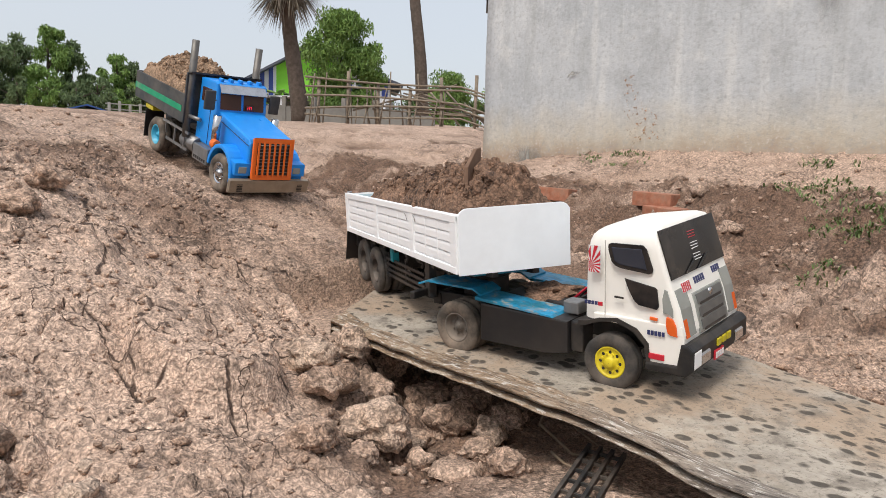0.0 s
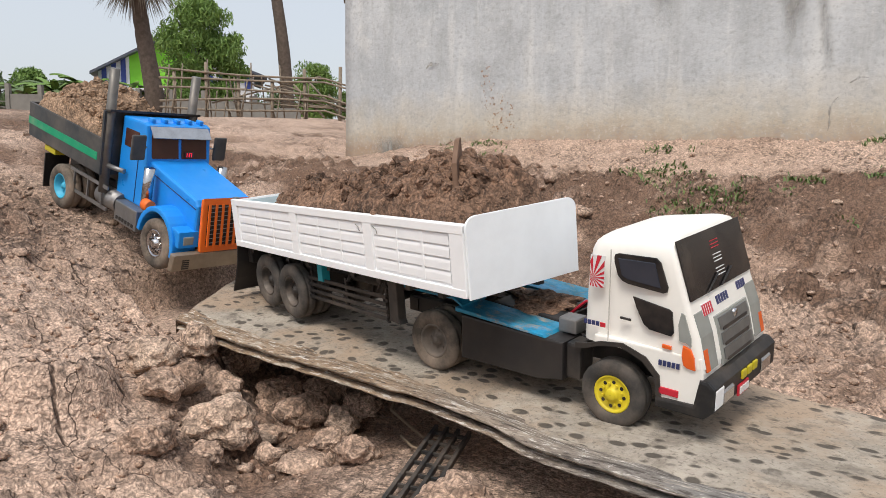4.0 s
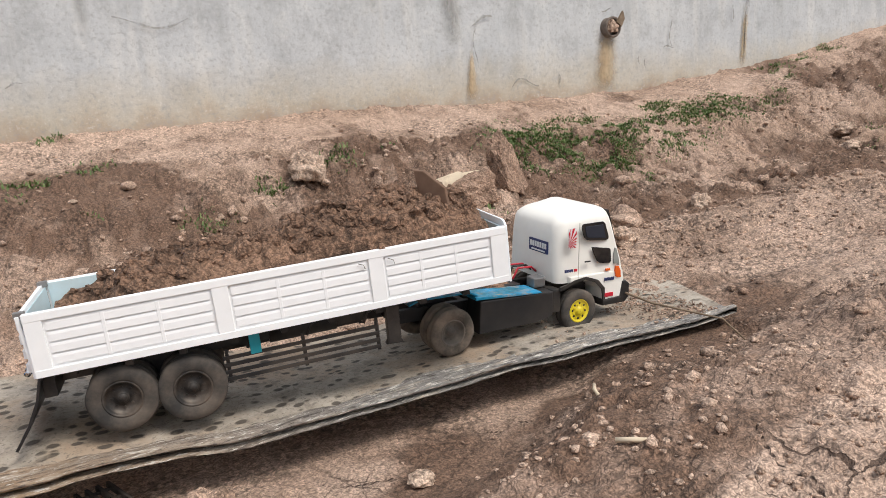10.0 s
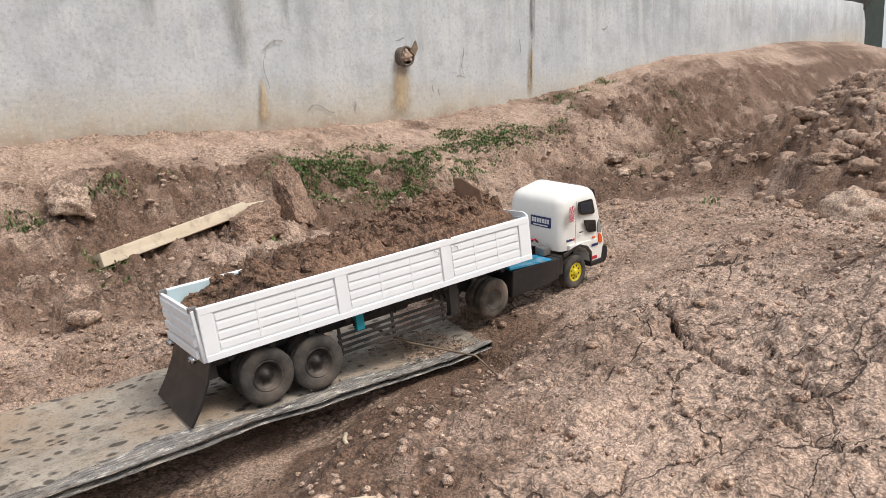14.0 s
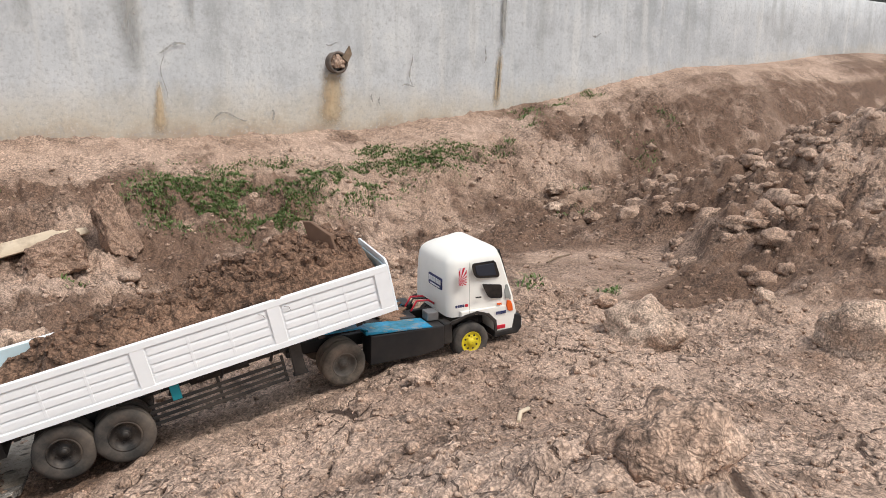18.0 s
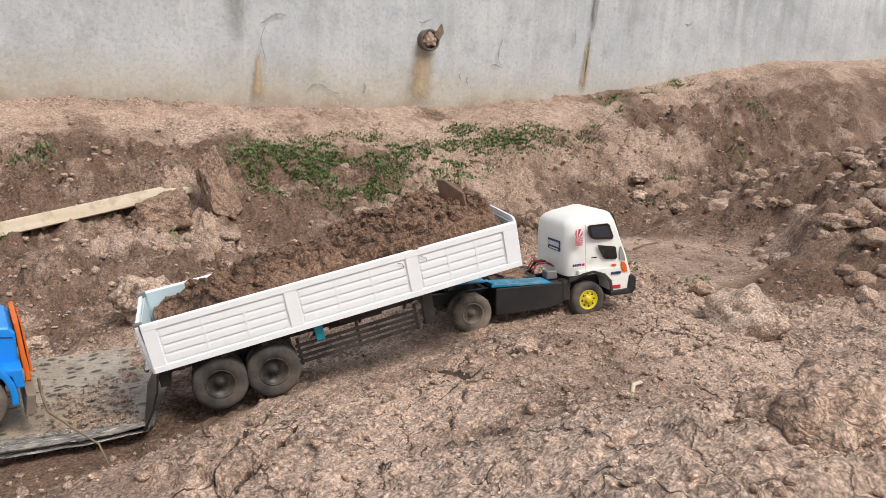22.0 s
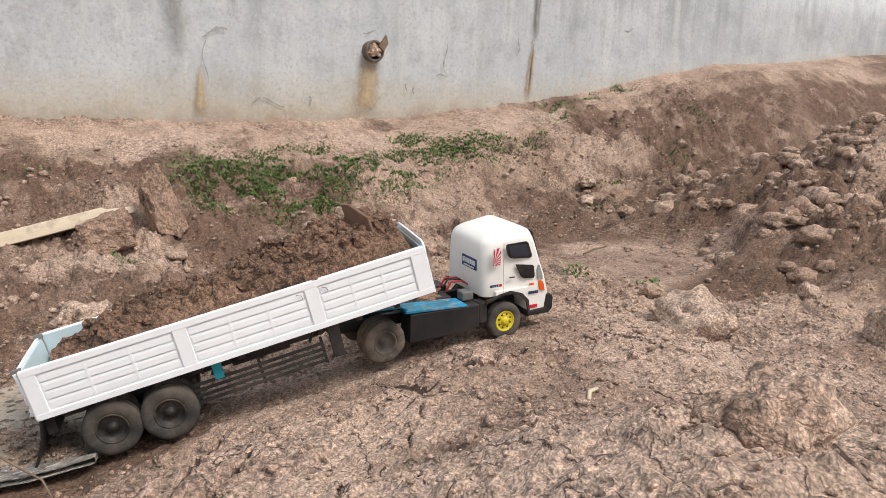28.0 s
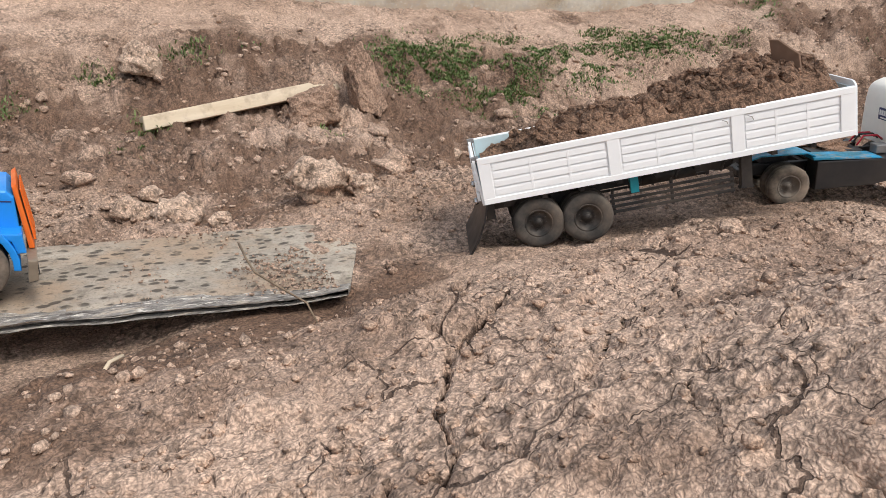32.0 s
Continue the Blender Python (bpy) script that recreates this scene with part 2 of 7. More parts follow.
def ramp_top():
    k = Mat("worn_dimpled_ramp_top", 0.93)
    mid, fine = k.noise(7, 7, 0.65), k.noise(90, 5, 0.7)
    along = k.noise(12, 6, 0.65, co=k.scaled(0.18, 1.3, 1))
    c = k.mix(k.ramp(mid, (0.38, 0.0), (0.62, 1.0)), (0.266, 0.228, 0.18), (0.437, 0.385, 0.318))
    c = k.mix(k.ramp(along, (0.45, 0.0), (0.65, 0.6)), c, (0.247, 0.218, 0.19))
    c = k.mix(k.ramp(fine, (0.4, 0.0), (0.7, 0.4)), c, (0.522, 0.465, 0.399))
    c = k.mix(k.ramp(k.noise(3.2, 8, 0.7), (0.46, 0.0), (0.58, 0.75)), c, (0.38, 0.275, 0.19))
    c = k.mix(k.ramp(k.noise(26, 6, 0.7), (0.36, 0.55), (0.48, 0.0)), c, (0.142, 0.119, 0.095))
    c = k.mix(k.ramp(k.noise(160, 4, 0.7), (0.36, 0.6), (0.46, 0.0)), c, (0.114, 0.095, 0.076))
    # rows of dark oval spots, half of them rubbed away
    wob = k.node("VectorMath")
    n3 = k.node("TexNoise", Scale=6.0)
    k.put(n3.inputs["Vector"], k.co)
    k.put(wob.inputs[0], k.co)
    sc = k.node("VectorMath")
    sc.operation = "SCALE"
    k.put(sc.inputs[0], n3.outputs["Color"])
    sc.inputs["Scale"].default_value = 0.06
    k.put(wob.inputs[1], sc.outputs[0])
    co = k.scaled(27, 40, 1, co=wob.outputs[0])
    d = k.cells(1.0, co=co, random=0.9)
    keep = k.ramp(k.noise(9, 4, 0.6), (0.34, 0.0), (0.44, 1.0))
    spot = k.math("MULTIPLY", k.ramp(d, (0.24, 1.0), (0.34, 0.0)), keep)
    c = k.mix(k.math("MULTIPLY", spot, 0.88), c, (0.057, 0.0475, 0.038))
    k.color(c)
    return k.bump(k.math("ADD", k.math("MULTIPLY", fine, 0.4), k.math("SUBTRACT", mid, k.math("MULTIPLY", spot, 0.5))), 0.6, 0.006).m


def ramp_edge():
    """Weathered fibrous board: brown at one end, grey with white flakes at the other."""
    k = Mat("splintered_ramp_edge", 0.95)
    g = k.noise(60, 8, 0.72, co=k.scaled(0.22, 1.0, 1.0))
    g2 = k.noise(150, 6, 0.72, co=k.scaled(0.25, 1, 1))
    px, py, pz = k.xyz()
    along = k.ramp(k.math("ADD", px, k.math("MULTIPLY", k.noise(3, 4), 0.8)), (0.05, 0.0), (0.6, 1.0))
    c = k.mix(along, (0.33, 0.23, 0.15), (0.25, 0.235, 0.22))
    c = k.mix(k.ramp(g, (0.36, 0.9), (0.47, 0.0)), c, (0.06, 0.048, 0.04))
    c = k.mix(k.ramp(g, (0.52, 0.0), (0.62, 0.8)), c, (0.5, 0.43, 0.35))
    c = k.mix(k.ramp(g2, (0.36, 0.85), (0.46, 0.0)), c, (0.07, 0.055, 0.045))
    c = k.mix(k.ramp(g2, (0.55, 0.0), (0.62, 0.95)), c, (0.7, 0.66, 0.6))
    k.color(c)
    return k.bump(k.math("ADD", g, k.math("MULTIPLY", g2, 0.5)), 1.0, 0.006).m


def wood(name, a, b, grain=25):
    k = Mat(name, 0.85)
    g = k.noise(grain, 6, 0.65, co=k.scaled(0.12, 1, 1))
    c = k.mix(k.ramp(g, (0.35, 0.0), (0.65, 1.0)), a, b)
    c = k.mix(k.ramp(k.noise(14, 6, 0.65), (0.52, 0.0), (0.7, 0.6)), c, (0.3, 0.21, 0.14))
    k.color(c)
    return k.bump(g, 0.5, 0.003).m


def leafy(name, a, b, rough=0.6):
    k = Mat(name, rough)
    k.color(k.mix(k.ramp(k.node("NewGeometry").outputs["Random Per Island"], (0.0, 0.0), (1.0, 1.0)), a, b))
    return k.m


def paint(name, c, rough=0.4, dirt=0.35, dirt_c=(0.33, 0.25, 0.18), scale=18.0):
    """Hand-painted panel: brush marks, scuffs and dust."""
    k = Mat(name, rough)
    n, s = k.noise(scale, 6, 0.65), k.noise(scale * 6, 5, 0.7)
    col = k.mix(k.ramp(n, (0.35, 0.0), (0.65, 1.0)), tuple(v * 0.94 for v in c), c)
    col = k.mix(k.ramp(s, (0.62, 0.0), (0.74, dirt)), col, dirt_c)
    col = k.mix(k.ramp(k.noise(scale * 0.5, 6, 0.7), (0.5, 0.0), (0.72, dirt)), col, dirt_c)
    k.color(col)
    k.rough(k.ramp(n, (0.3, min(1, rough + 0.25)), (0.7, rough)))
    return k.bump(s, 0.12, 0.001).m


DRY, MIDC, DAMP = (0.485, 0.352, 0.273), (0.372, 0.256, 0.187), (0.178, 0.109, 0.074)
SOIL = soil("dry_clay_soil", DRY, MIDC, DAMP)
CLOD = soil("clay_clod", (0.521, 0.378, 0.29), (0.42, 0.281, 0.202), (0.269, 0.16, 0.105), False)
PALE_CLOD = soil("pale_clay_clod", (0.588, 0.445, 0.344), (0.504, 0.361, 0.273), (0.353, 0.235, 0.16), False)
LOAD = soil("moist_brown_load", (0.252, 0.153, 0.101), (0.193, 0.113, 0.0739), (0.105, 0.0605, 0.0386), False)
BROWN_CLOD = soil("brown_clay_block", (0.386, 0.26, 0.189), (0.311, 0.202, 0.143), (0.21, 0.13, 0.0882), False)
LOAD_PALE = soil("tan_earth_load", (0.37, 0.252, 0.168), (0.302, 0.197, 0.126), (0.202, 0.122, 0.0756), False)
CONCRETE, RUST, FLECKS, CRACKSTAIN = concrete(), rust_stain(), rust_flecks(), grey_stain()
RAMP_TOP, RAMP_EDGE = ramp_top(), ramp_edge()
TIMBER = wood("pale_sawn_timber", (0.6, 0.49, 0.35), (0.72, 0.62, 0.48))
BAMBOO = wood("dry_bamboo", (0.15, 0.12, 0.09), (0.27, 0.225, 0.17))
BARK = plain("palm_bark", (0.13, 0.1, 0.08), 0.95, 0, 0.5, 14, 0, 0.8)
BRICK = plain("red_clay_brick", (0.42, 0.165, 0.095), 0.9, 0, 0.35, 60, 0.4, 0.3)
GRASS = leafy("short_grass", (0.06, 0.115, 0.025), (0.17, 0.23, 0.07))
LEAF = leafy("tree_leaf", (0.09, 0.17, 0.03), (0.2, 0.32, 0.07))
LEAF_DARK = leafy("dark_tree_leaf", (0.075, 0.12, 0.045), (0.15, 0.21, 0.085))
DEADFROND = leafy("dry_palm_frond", (0.12, 0.095, 0.07), (0.2, 0.165, 0.12))
TWIG = plain("dry_twig", (0.26, 0.19, 0.13), 0.9, 0, 0.4, 40)
BLACK_PLASTIC = plain("black_plastic", (0.03, 0.03, 0.03), 0.5, 0, 0.3, 60, 0.3)

# ---- the ground ----


def sst(a, b, v):
    t = np.clip((v - a) / (b - a), 0, 1)
    return t * t * (3 - 2 * t)


def lerp(a, b, t):
    return a + (b - a) * t


def rnd(ix, iy, k):
    h = np.sin(ix * 127.1 + iy * 311.7 + k * 74.7) * 43758.5453
    return h - np.floor(h)


def vnoise(x, y, k=0):
    ix, iy = np.floor(x), np.floor(y)
    fx, fy = x - ix, y - iy
    fx, fy = fx * fx * (3 - 2 * fx), fy * fy * (3 - 2 * fy)
    return lerp(lerp(rnd(ix, iy, k), rnd(ix + 1, iy, k), fx), lerp(rnd(ix, iy + 1, k), rnd(ix + 1, iy + 1, k), fx), fy) - 0.5


def fbm(x, y, k=0, octaves=4, gain=0.5):
    out, amp = 0.0, 1.0
    for n in range(octaves):
        out = out + amp * vnoise(x, y, k + n)
        x, y, amp = x * 2.03 + 7.1, y * 2.03 - 3.7, amp * gain
    return out


def worley(x, y, k=0):
    """Distances to the nearest and next nearest scattered points, and the nearest one's number."""
    ix, iy = np.floor(x), np.floor(y)
    f1, f2, idn = np.full_like(x, 9.0), np.full_like(x, 9.0), np.zeros_like(x)
    for dx in (-1, 0, 1):
        for dy in (-1, 0, 1):
            cx, cy = ix + dx, iy + dy
            d = np.hypot(cx + rnd(cx, cy, k) - x, cy + rnd(cx, cy, k + 1) - y)
            near = d < f1
            f2 = np.where(near, f1, np.minimum(f2, d))
            idn = np.where(near, rnd(cx, cy, k + 2), idn)
            f1 = np.where(near, d, f1)
    return f1, f2, idn


def gauss(x, y, cx, cy, rx, ry):
    return np.exp(-(((x - cx) / rx) ** 2 + ((y - cy) / ry) ** 2))


def lane_y(x):
    """The line of the near wheels."""
    return np.interp(x, (-3, -1.8, -1.05, -0.54, 0, 0.43, 0.93, 1.35, 1.8, 2.6), (1.25, 1.3, 1.36, 1.275, 1.2, 1.17, 1.1, 1.0, 0.98, 0.95))


def lane_z(x):
    return np.interp(x, (-9, -3.2, -2.2, -1.77, -1.4, -1.24, -1.1, -0.7, 0.9, 1.05, 1.3, 1.6, 1.85, 2.15, 2.6, 3.2, 4.4, 6, 8.5), (0.85, 0.76, 0.61, 0.49, 0.38, 0.335, 0.28, 0.21, 0.215, 0.245, 0.285, 0.32, 0.352, 0.368, 0.34, 0.15, 0.3, 0.6, 1.0))


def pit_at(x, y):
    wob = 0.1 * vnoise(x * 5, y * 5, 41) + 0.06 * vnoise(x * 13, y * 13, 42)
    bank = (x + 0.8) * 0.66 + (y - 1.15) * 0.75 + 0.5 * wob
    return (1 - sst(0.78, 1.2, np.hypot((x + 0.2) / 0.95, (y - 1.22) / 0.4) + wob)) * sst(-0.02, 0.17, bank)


def silt_at(x, y):
    """The flat of pale silt in the gully before the mound."""
    return sst(0.35, 0.75, gauss(x, y, 3.3, 1.7, 0.75, 0.5) + 0.3 * fbm(x * 3, y * 3, 47, 3))


def lie(x, y):
    """The large lie of the land, without clods."""
    x, y = np.asarray(x, float), np.asarray(y, float)
    lane = lane_z(x)
    far = np.interp(y, (1.6, 2.1, 2.7, 2.85, 3.1, 3.4, 3.85, 4.5), (0.2, 0.19, 0.25, 0.31, 0.47, 0.56, 0.7, 0.72))
    far = far + np.interp(x, (3.5, 4.65, 5.5, 6.74, 9, 11.6), (0, 0.1, 0.24, 0.44, 0.58, 0.68)) * sst(2.4, 3.6, y) + 0.2 * sst(-1.2, -3.0, x) * sst(3.6, 2.0, y) - 0.1 * sst(-2.2, -3.4, x) * sst(3.3, 3.8, y)
    h = lerp(lane, far, sst(1.5, 2.2, y) * sst(15, 12, x))
    near = np.interp(x, (-3.2, -1.6, -1.2, -0.73, -0.4, 0.2, 0.6, 1.1, 2.2, 3.4, 4.4, 6), (0.8, 0.55, 0.45, 0.22, 0.16, 0.2, 0.29, 0.325, 0.39, 0.3, 0.35, 0.7))
    near = near + 0.3 * gauss(x, y, 1.45, 0.0, 0.45, 0.42)
    h = lerp(near, h, sst(0.72, 1.08, y))
    h = h + 0.33 * gauss(x, y, 4.9, 1.35, 1.15, 0.9)
    # a rounded lobe of clay over the pit's left bank
    lobe = np.hypot((x + 0.78) / 0.17, (y - 0.86) / 0.125) + 0.25 * vnoise(x * 9, y * 9, 45)
    h = h + 0.075 * sst(1.05, 0.72, lobe)
    h = lerp(h, 0.215 + 0.02 * (y - 1.6), silt_at(x, y)) - 0.08 * gauss(x, y, 1.0, 2.13, 0.16, 0.12)
    h = h - 0.07 * gauss(x, y, -0.6, 0.53, 0.11, 0.07) - 0.035 * gauss(x, y, 1.55, 1.2, 0.25, 0.14)
    h = lerp(h, 0.105 + 0.035 * sst(-0.6, -0.3, x), pit_at(x, y))
    h = h + 0.16 * fbm(x * 1.5, y * 1.5, 57, 3) * sst(-2.7, -3.4, x) * sst(2.0, 2.8, y) * sst(-9, -6, x)
    out = np.hypot(x - 1, y - 2)
    beyond = sst(4.5, 9, out) * np.maximum(sst(4.6, 3.4, y - np.clip(-3.2 - x, 0, 5)), sst(-9, -12.5, x))
    beyond = beyond * (1 - sst(4, 6, x) * sst(2.0, 3.2, y) * sst(15, 12, x))
    return lerp(h, 0.85 + 0.05 * np.clip(out - 5, 0, 22), beyond)


def masks(x, y):
    """How rough, how pale and dry, how damp, and how worn by wheels the ground is; the mound is also lightened to look
    lit.
    """
    worn = np.exp(-(((y - lane_y(x) - 0.11) / 0.17) ** 4)) * sst(2.5, 2.2, x)
    pit = pit_at(x, y)
    mound = gauss(x, y, 4.9, 1.35, 1.3, 1.0)
    leftbank = gauss(x, y, -1.0, 1.15, 0.35, 0.4)
    hole = gauss(x, y, -0.6, 0.53, 0.13, 0.08)
    slope = sst(2.1, 2.35, y) * sst(3.42, 3.2, y + 0.12 * fbm(x * 2, y * 2, 33, 3))
    near_side = sst(1.15, 0.85, y)
    rough = np.clip(0.2 + 0.6 * fbm(x * 0.9, y * 0.9, 11, 3) + 0.25 * mound + 0.7 * pit * sst(-0.3, -0.7, x) + 0.55 * slope + 0.6 * sst(3.2, 4.2, x) * sst(3.8, 3.5, y) + hole - 0.3 * worn - 0.1 * near_side * (1 - hole) - 0.5 * silt_at(x, y) - 0.6 * pit * sst(-0.45, -0.25, x) - 0.5 * sst(3.3, 3.5, y) * sst(-3.5, -3.2, x) + 0.5 * sst(-2.6, -3.2, x) * sst(1.9, 2.4, y), 0.06, 1.3)
    # the mound terms in pale and damp brighten its shaded slope by colour
    pale = np.clip(-0.25 * sst(1.4, 1.8, y) - 0.8 * gauss(x, y, 0.56, 0.78, 0.28, 0.16) + 0.3 * near_side + 0.6 * gauss(x, y, -1.2, 0.6, 0.7, 0.45) + 0.5 * gauss(x, y, 1.0, 0.45, 0.55, 0.4) + 0.3 * gauss(x, y, 2.2, 0.55, 0.45, 0.3) + 0.55 * sst(3.3, 3.5, y) + 0.45 * leftbank + 0.75 * silt_at(x, y) + 0.2 * mound + 0.9 * fbm(x * 1.3, y * 1.3, 19, 4), 0, 1)
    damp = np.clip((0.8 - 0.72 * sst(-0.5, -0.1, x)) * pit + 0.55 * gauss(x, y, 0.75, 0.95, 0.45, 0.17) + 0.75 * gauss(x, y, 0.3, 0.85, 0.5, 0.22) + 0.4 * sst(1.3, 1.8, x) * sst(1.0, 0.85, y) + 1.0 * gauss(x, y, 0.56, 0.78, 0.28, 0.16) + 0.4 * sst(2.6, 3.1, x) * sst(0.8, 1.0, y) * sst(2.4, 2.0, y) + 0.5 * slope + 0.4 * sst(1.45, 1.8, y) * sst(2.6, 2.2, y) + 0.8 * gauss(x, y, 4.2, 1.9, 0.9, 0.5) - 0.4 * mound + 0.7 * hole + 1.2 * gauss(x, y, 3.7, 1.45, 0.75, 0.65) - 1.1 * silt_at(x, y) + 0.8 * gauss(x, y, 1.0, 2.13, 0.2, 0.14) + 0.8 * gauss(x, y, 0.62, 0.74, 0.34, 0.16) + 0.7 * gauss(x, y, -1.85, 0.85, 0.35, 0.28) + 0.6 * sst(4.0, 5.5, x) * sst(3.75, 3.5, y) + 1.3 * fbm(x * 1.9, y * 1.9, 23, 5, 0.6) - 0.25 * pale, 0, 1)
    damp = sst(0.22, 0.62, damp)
    return rough, pale, damp, worn


def fissures(x, y, scale, half, k):
    """Drying cracks along the borders of scattered cells, of about that half width in metres."""
    wx = x + 0.11 * vnoise(x * 2.7, y * 2.7, k) + 0.045 * vnoise(x * 7, y * 7, k + 1) + 0.012 * vnoise(x * 26, y * 26, k + 2)
    wy = y + 0.11 * vnoise(x * 2.7, y * 2.7, k + 3) + 0.045 * vnoise(x * 7, y * 7, k + 4) + 0.012 * vnoise(x * 26, y * 26, k + 5)
    f1, f2, _ = worley(wx * scale, wy * scale, k + 6)
    d = (f2 - f1) / (2 * scale)
    width = half * np.clip(0.6 + 2.4 * vnoise(x * 5, y * 5, k + 8), 0.0, 1.8)
    return sst(width + 0.0028, width * 0.4, d) * sst(0.0, 0.3, width / half)


# the deep drying cracks beside the track: half width, then the turns of each
CREVICES = (
    (0.0065, (1.25, 0.77), (1.17, 0.67), (1.09, 0.622), (1.055, 0.574), (0.99, 0.449), (0.969, 0.369), (0.93, 0.31)),
    (0.003, (1.09, 0.622), (1.09, 0.67), (1.06, 0.7)),
    (0.002, (0.99, 0.449), (1.03, 0.427), (1.08, 0.445)),
    (0.0025, (0.969, 0.369), (1.0, 0.36), (1.01, 0.25)),
    (0.003, (1.16, 0.24), (1.139, 0.184), (1.19, 0.158), (1.26, 0.135)),
    (0.002, (1.578, 0.721), (1.445, 0.576), (1.375, 0.544), (1.19, 0.41)),
    (0.0045, (1.22, 0.72), (1.114, 0.62), (1.044, 0.549)),
    (0.003, (0.9, 0.37), (0.85, 0.295), (0.84, 0.2)),
    (0.0018, (-0.97, 0.75), (-1.02, 0.86), (-1.13, 0.93), (-1.16, 1.05)),
    (0.0018, (-0.86, 0.62), (-0.97, 0.72), (-0.94, 0.83)),
)


def crevices(x, y):
    """How deep a point lies in one of the wide cracks, 0 to 1."""
    out = np.zeros_like(x)
    near = (x > -1.3) & (x < 1.7) & (y > 0.05) & (y < 1.15)
    px, py = x[near], y[near]
    px, py = px + 0.02 * vnoise(px * 24, py * 24, 301) + 0.01 * vnoise(px * 60, py * 60, 302), py + 0.02 * vnoise(px * 24, py * 24, 303) + 0.01 * vnoise(px * 60, py * 60, 304)
    best = np.zeros_like(px)
    for half, *turns in CREVICES:
        for n, ((ax, ay), (bx, by)) in enumerate(zip(turns, turns[1:])):
            dx, dy = bx - ax, by - ay
            u = np.clip(((px - ax) * dx + (py - ay) * dy) / (dx * dx + dy * dy), 0, 1)
            w = half * (0.55 + 0.9 * np.abs(vnoise(px * 14, py * 14, 310))) * (1 - 0.6 * (n + u) / (len(turns) - 1))
            best = np.maximum(best, sst(w + 0.003, w * 0.4, np.hypot(px - ax - u * dx, py - ay - u * dy)))
    out[near] = best
    return out


def relief(x, y):
    """Clods, crumbs and drying cracks on the lie of the land, and the masks for its colour."""
    rough, pale, damp, worn = masks(x, y)
    near = sst(9, 5, np.hypot(x - 1, y - 1.5))
    mound = gauss(x, y, 4.9, 1.35, 1.3, 1.0)
    wx, wy = x + 0.03 * vnoise(x * 9, y * 9, 5) + 0.012 * vnoise(x * 37, y * 37, 8), y + 0.03 * vnoise(x * 9, y * 9, 6) + 0.012 * vnoise(x * 37, y * 37, 9)
    h = 0.05 * fbm(x * 1.7, y * 1.7, 3, 3) + 0.02 * (0.25 + rough) * fbm(x * 6, y * 6, 31, 5, 0.62)
    for scale, amp, k in ((8, 0.034, 51), (17, 0.02, 61)):
        f1, f2, n = worley(wx * scale, wy * scale, k)
        chunk = np.minimum(np.clip(1 - f1 / 0.72, 0, 1), 0.42) / 0.42 * sst(0.0, 0.12, f2 - f1)
        pick = sst(0.86 - 0.55 * rough, 0.96 - 0.5 * rough, n)
        h = h + amp * chunk * pick * (0.35 + 0.65 * rough) * (1 - 0.7 * worn)
    # rounded, weathered lumps on the mound
    for scale, amp, k in ((3.6, 0.06, 131), (7.5, 0.05, 141), (15, 0.03, 151)):
        f1, f2, n = worley(wx * scale, wy * scale, k)
        h = h + amp * sst(0.1, 0.5, mound) * np.sqrt(np.clip(1 - (f1 / 0.75) ** 2, 0, 1)) * (0.25 + 0.75 * n)
    h = h + 0.009 * (rough + 0.6) * fbm(x * 45, y * 45, 81, 3, 0.75)
    dried = np.clip(0.9 + 0.4 * pale - 0.9 * worn - 0.5 * damp - 0.2 * rough, 0, 1) * sst(1.5, 1.15, y) * sst(3.0, 2.4, x)
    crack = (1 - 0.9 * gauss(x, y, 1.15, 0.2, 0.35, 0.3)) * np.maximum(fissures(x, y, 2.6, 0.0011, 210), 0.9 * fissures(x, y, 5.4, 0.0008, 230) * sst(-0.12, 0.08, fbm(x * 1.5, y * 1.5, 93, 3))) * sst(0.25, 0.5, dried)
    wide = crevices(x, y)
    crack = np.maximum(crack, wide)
    h = h - 0.003 * crack - 0.02 * wide
    # crumbled skin: soft swells, then rounded crumbs of uneven height
    for scale, amp, k in ((9, 0.009, 171), (19, 0.0085, 181)):
        h = h + amp * (np.abs(vnoise(wx * scale, wy * scale, k)) * 2 - 0.5) * (0.55 + 0.7 * rough) * (1 - 0.5 * worn)
    for scale, amp, k in ((34, 0.0135, 71), (70, 0.0085, 76)):
        f1, f2, n = worley(wx * scale, wy * scale, k)
        h = h + amp * np.sqrt(np.clip(1 - (f1 / 0.68) ** 2, 0, 1)) * n**1.7 * (0.55 + 0.6 * rough) * (1 - 0.5 * worn)
    # eroded steps along the far bank
    h = h + 0.13 * (np.abs(fbm(x * 2.6, y * 3.4, 351, 4, 0.55)) - 0.12) * sst(3.6, 4.8, x) * sst(2.1, 2.6, y) * sst(3.75, 3.5, y)
    # tyre ruts along the lane
    rut = np.exp(-(((y - lane_y(x) - 0.03) / 0.03) ** 2)) + np.exp(-(((y - lane_y(x) - 0.2) / 0.03) ** 2))
    h = h - 0.012 * rut * worn * sst(0.9, 1.15, np.abs(x))
    h = h * (1 - 0.7 * silt_at(x, y)) * (1 - 0.6 * pit_at(x, y) * sst(-0.45, -0.25, x))
    return h * near + 0.12 * (1 - near) * fbm(x * 0.3, y * 0.3, 7, 3), pale, damp, crack, dried


def trimmed(x, y, h):
    """Nothing stands up through the ramp."""
    under = sst(0.04, 0.0, np.abs(x + 0.1) - 1.12) * sst(0.04, 0.0, np.abs(y - 1.33 + 0.13 * x) - 0.24)
    return np.where(under > 0, np.minimum(h, lerp(h, 0.215, under)), h)


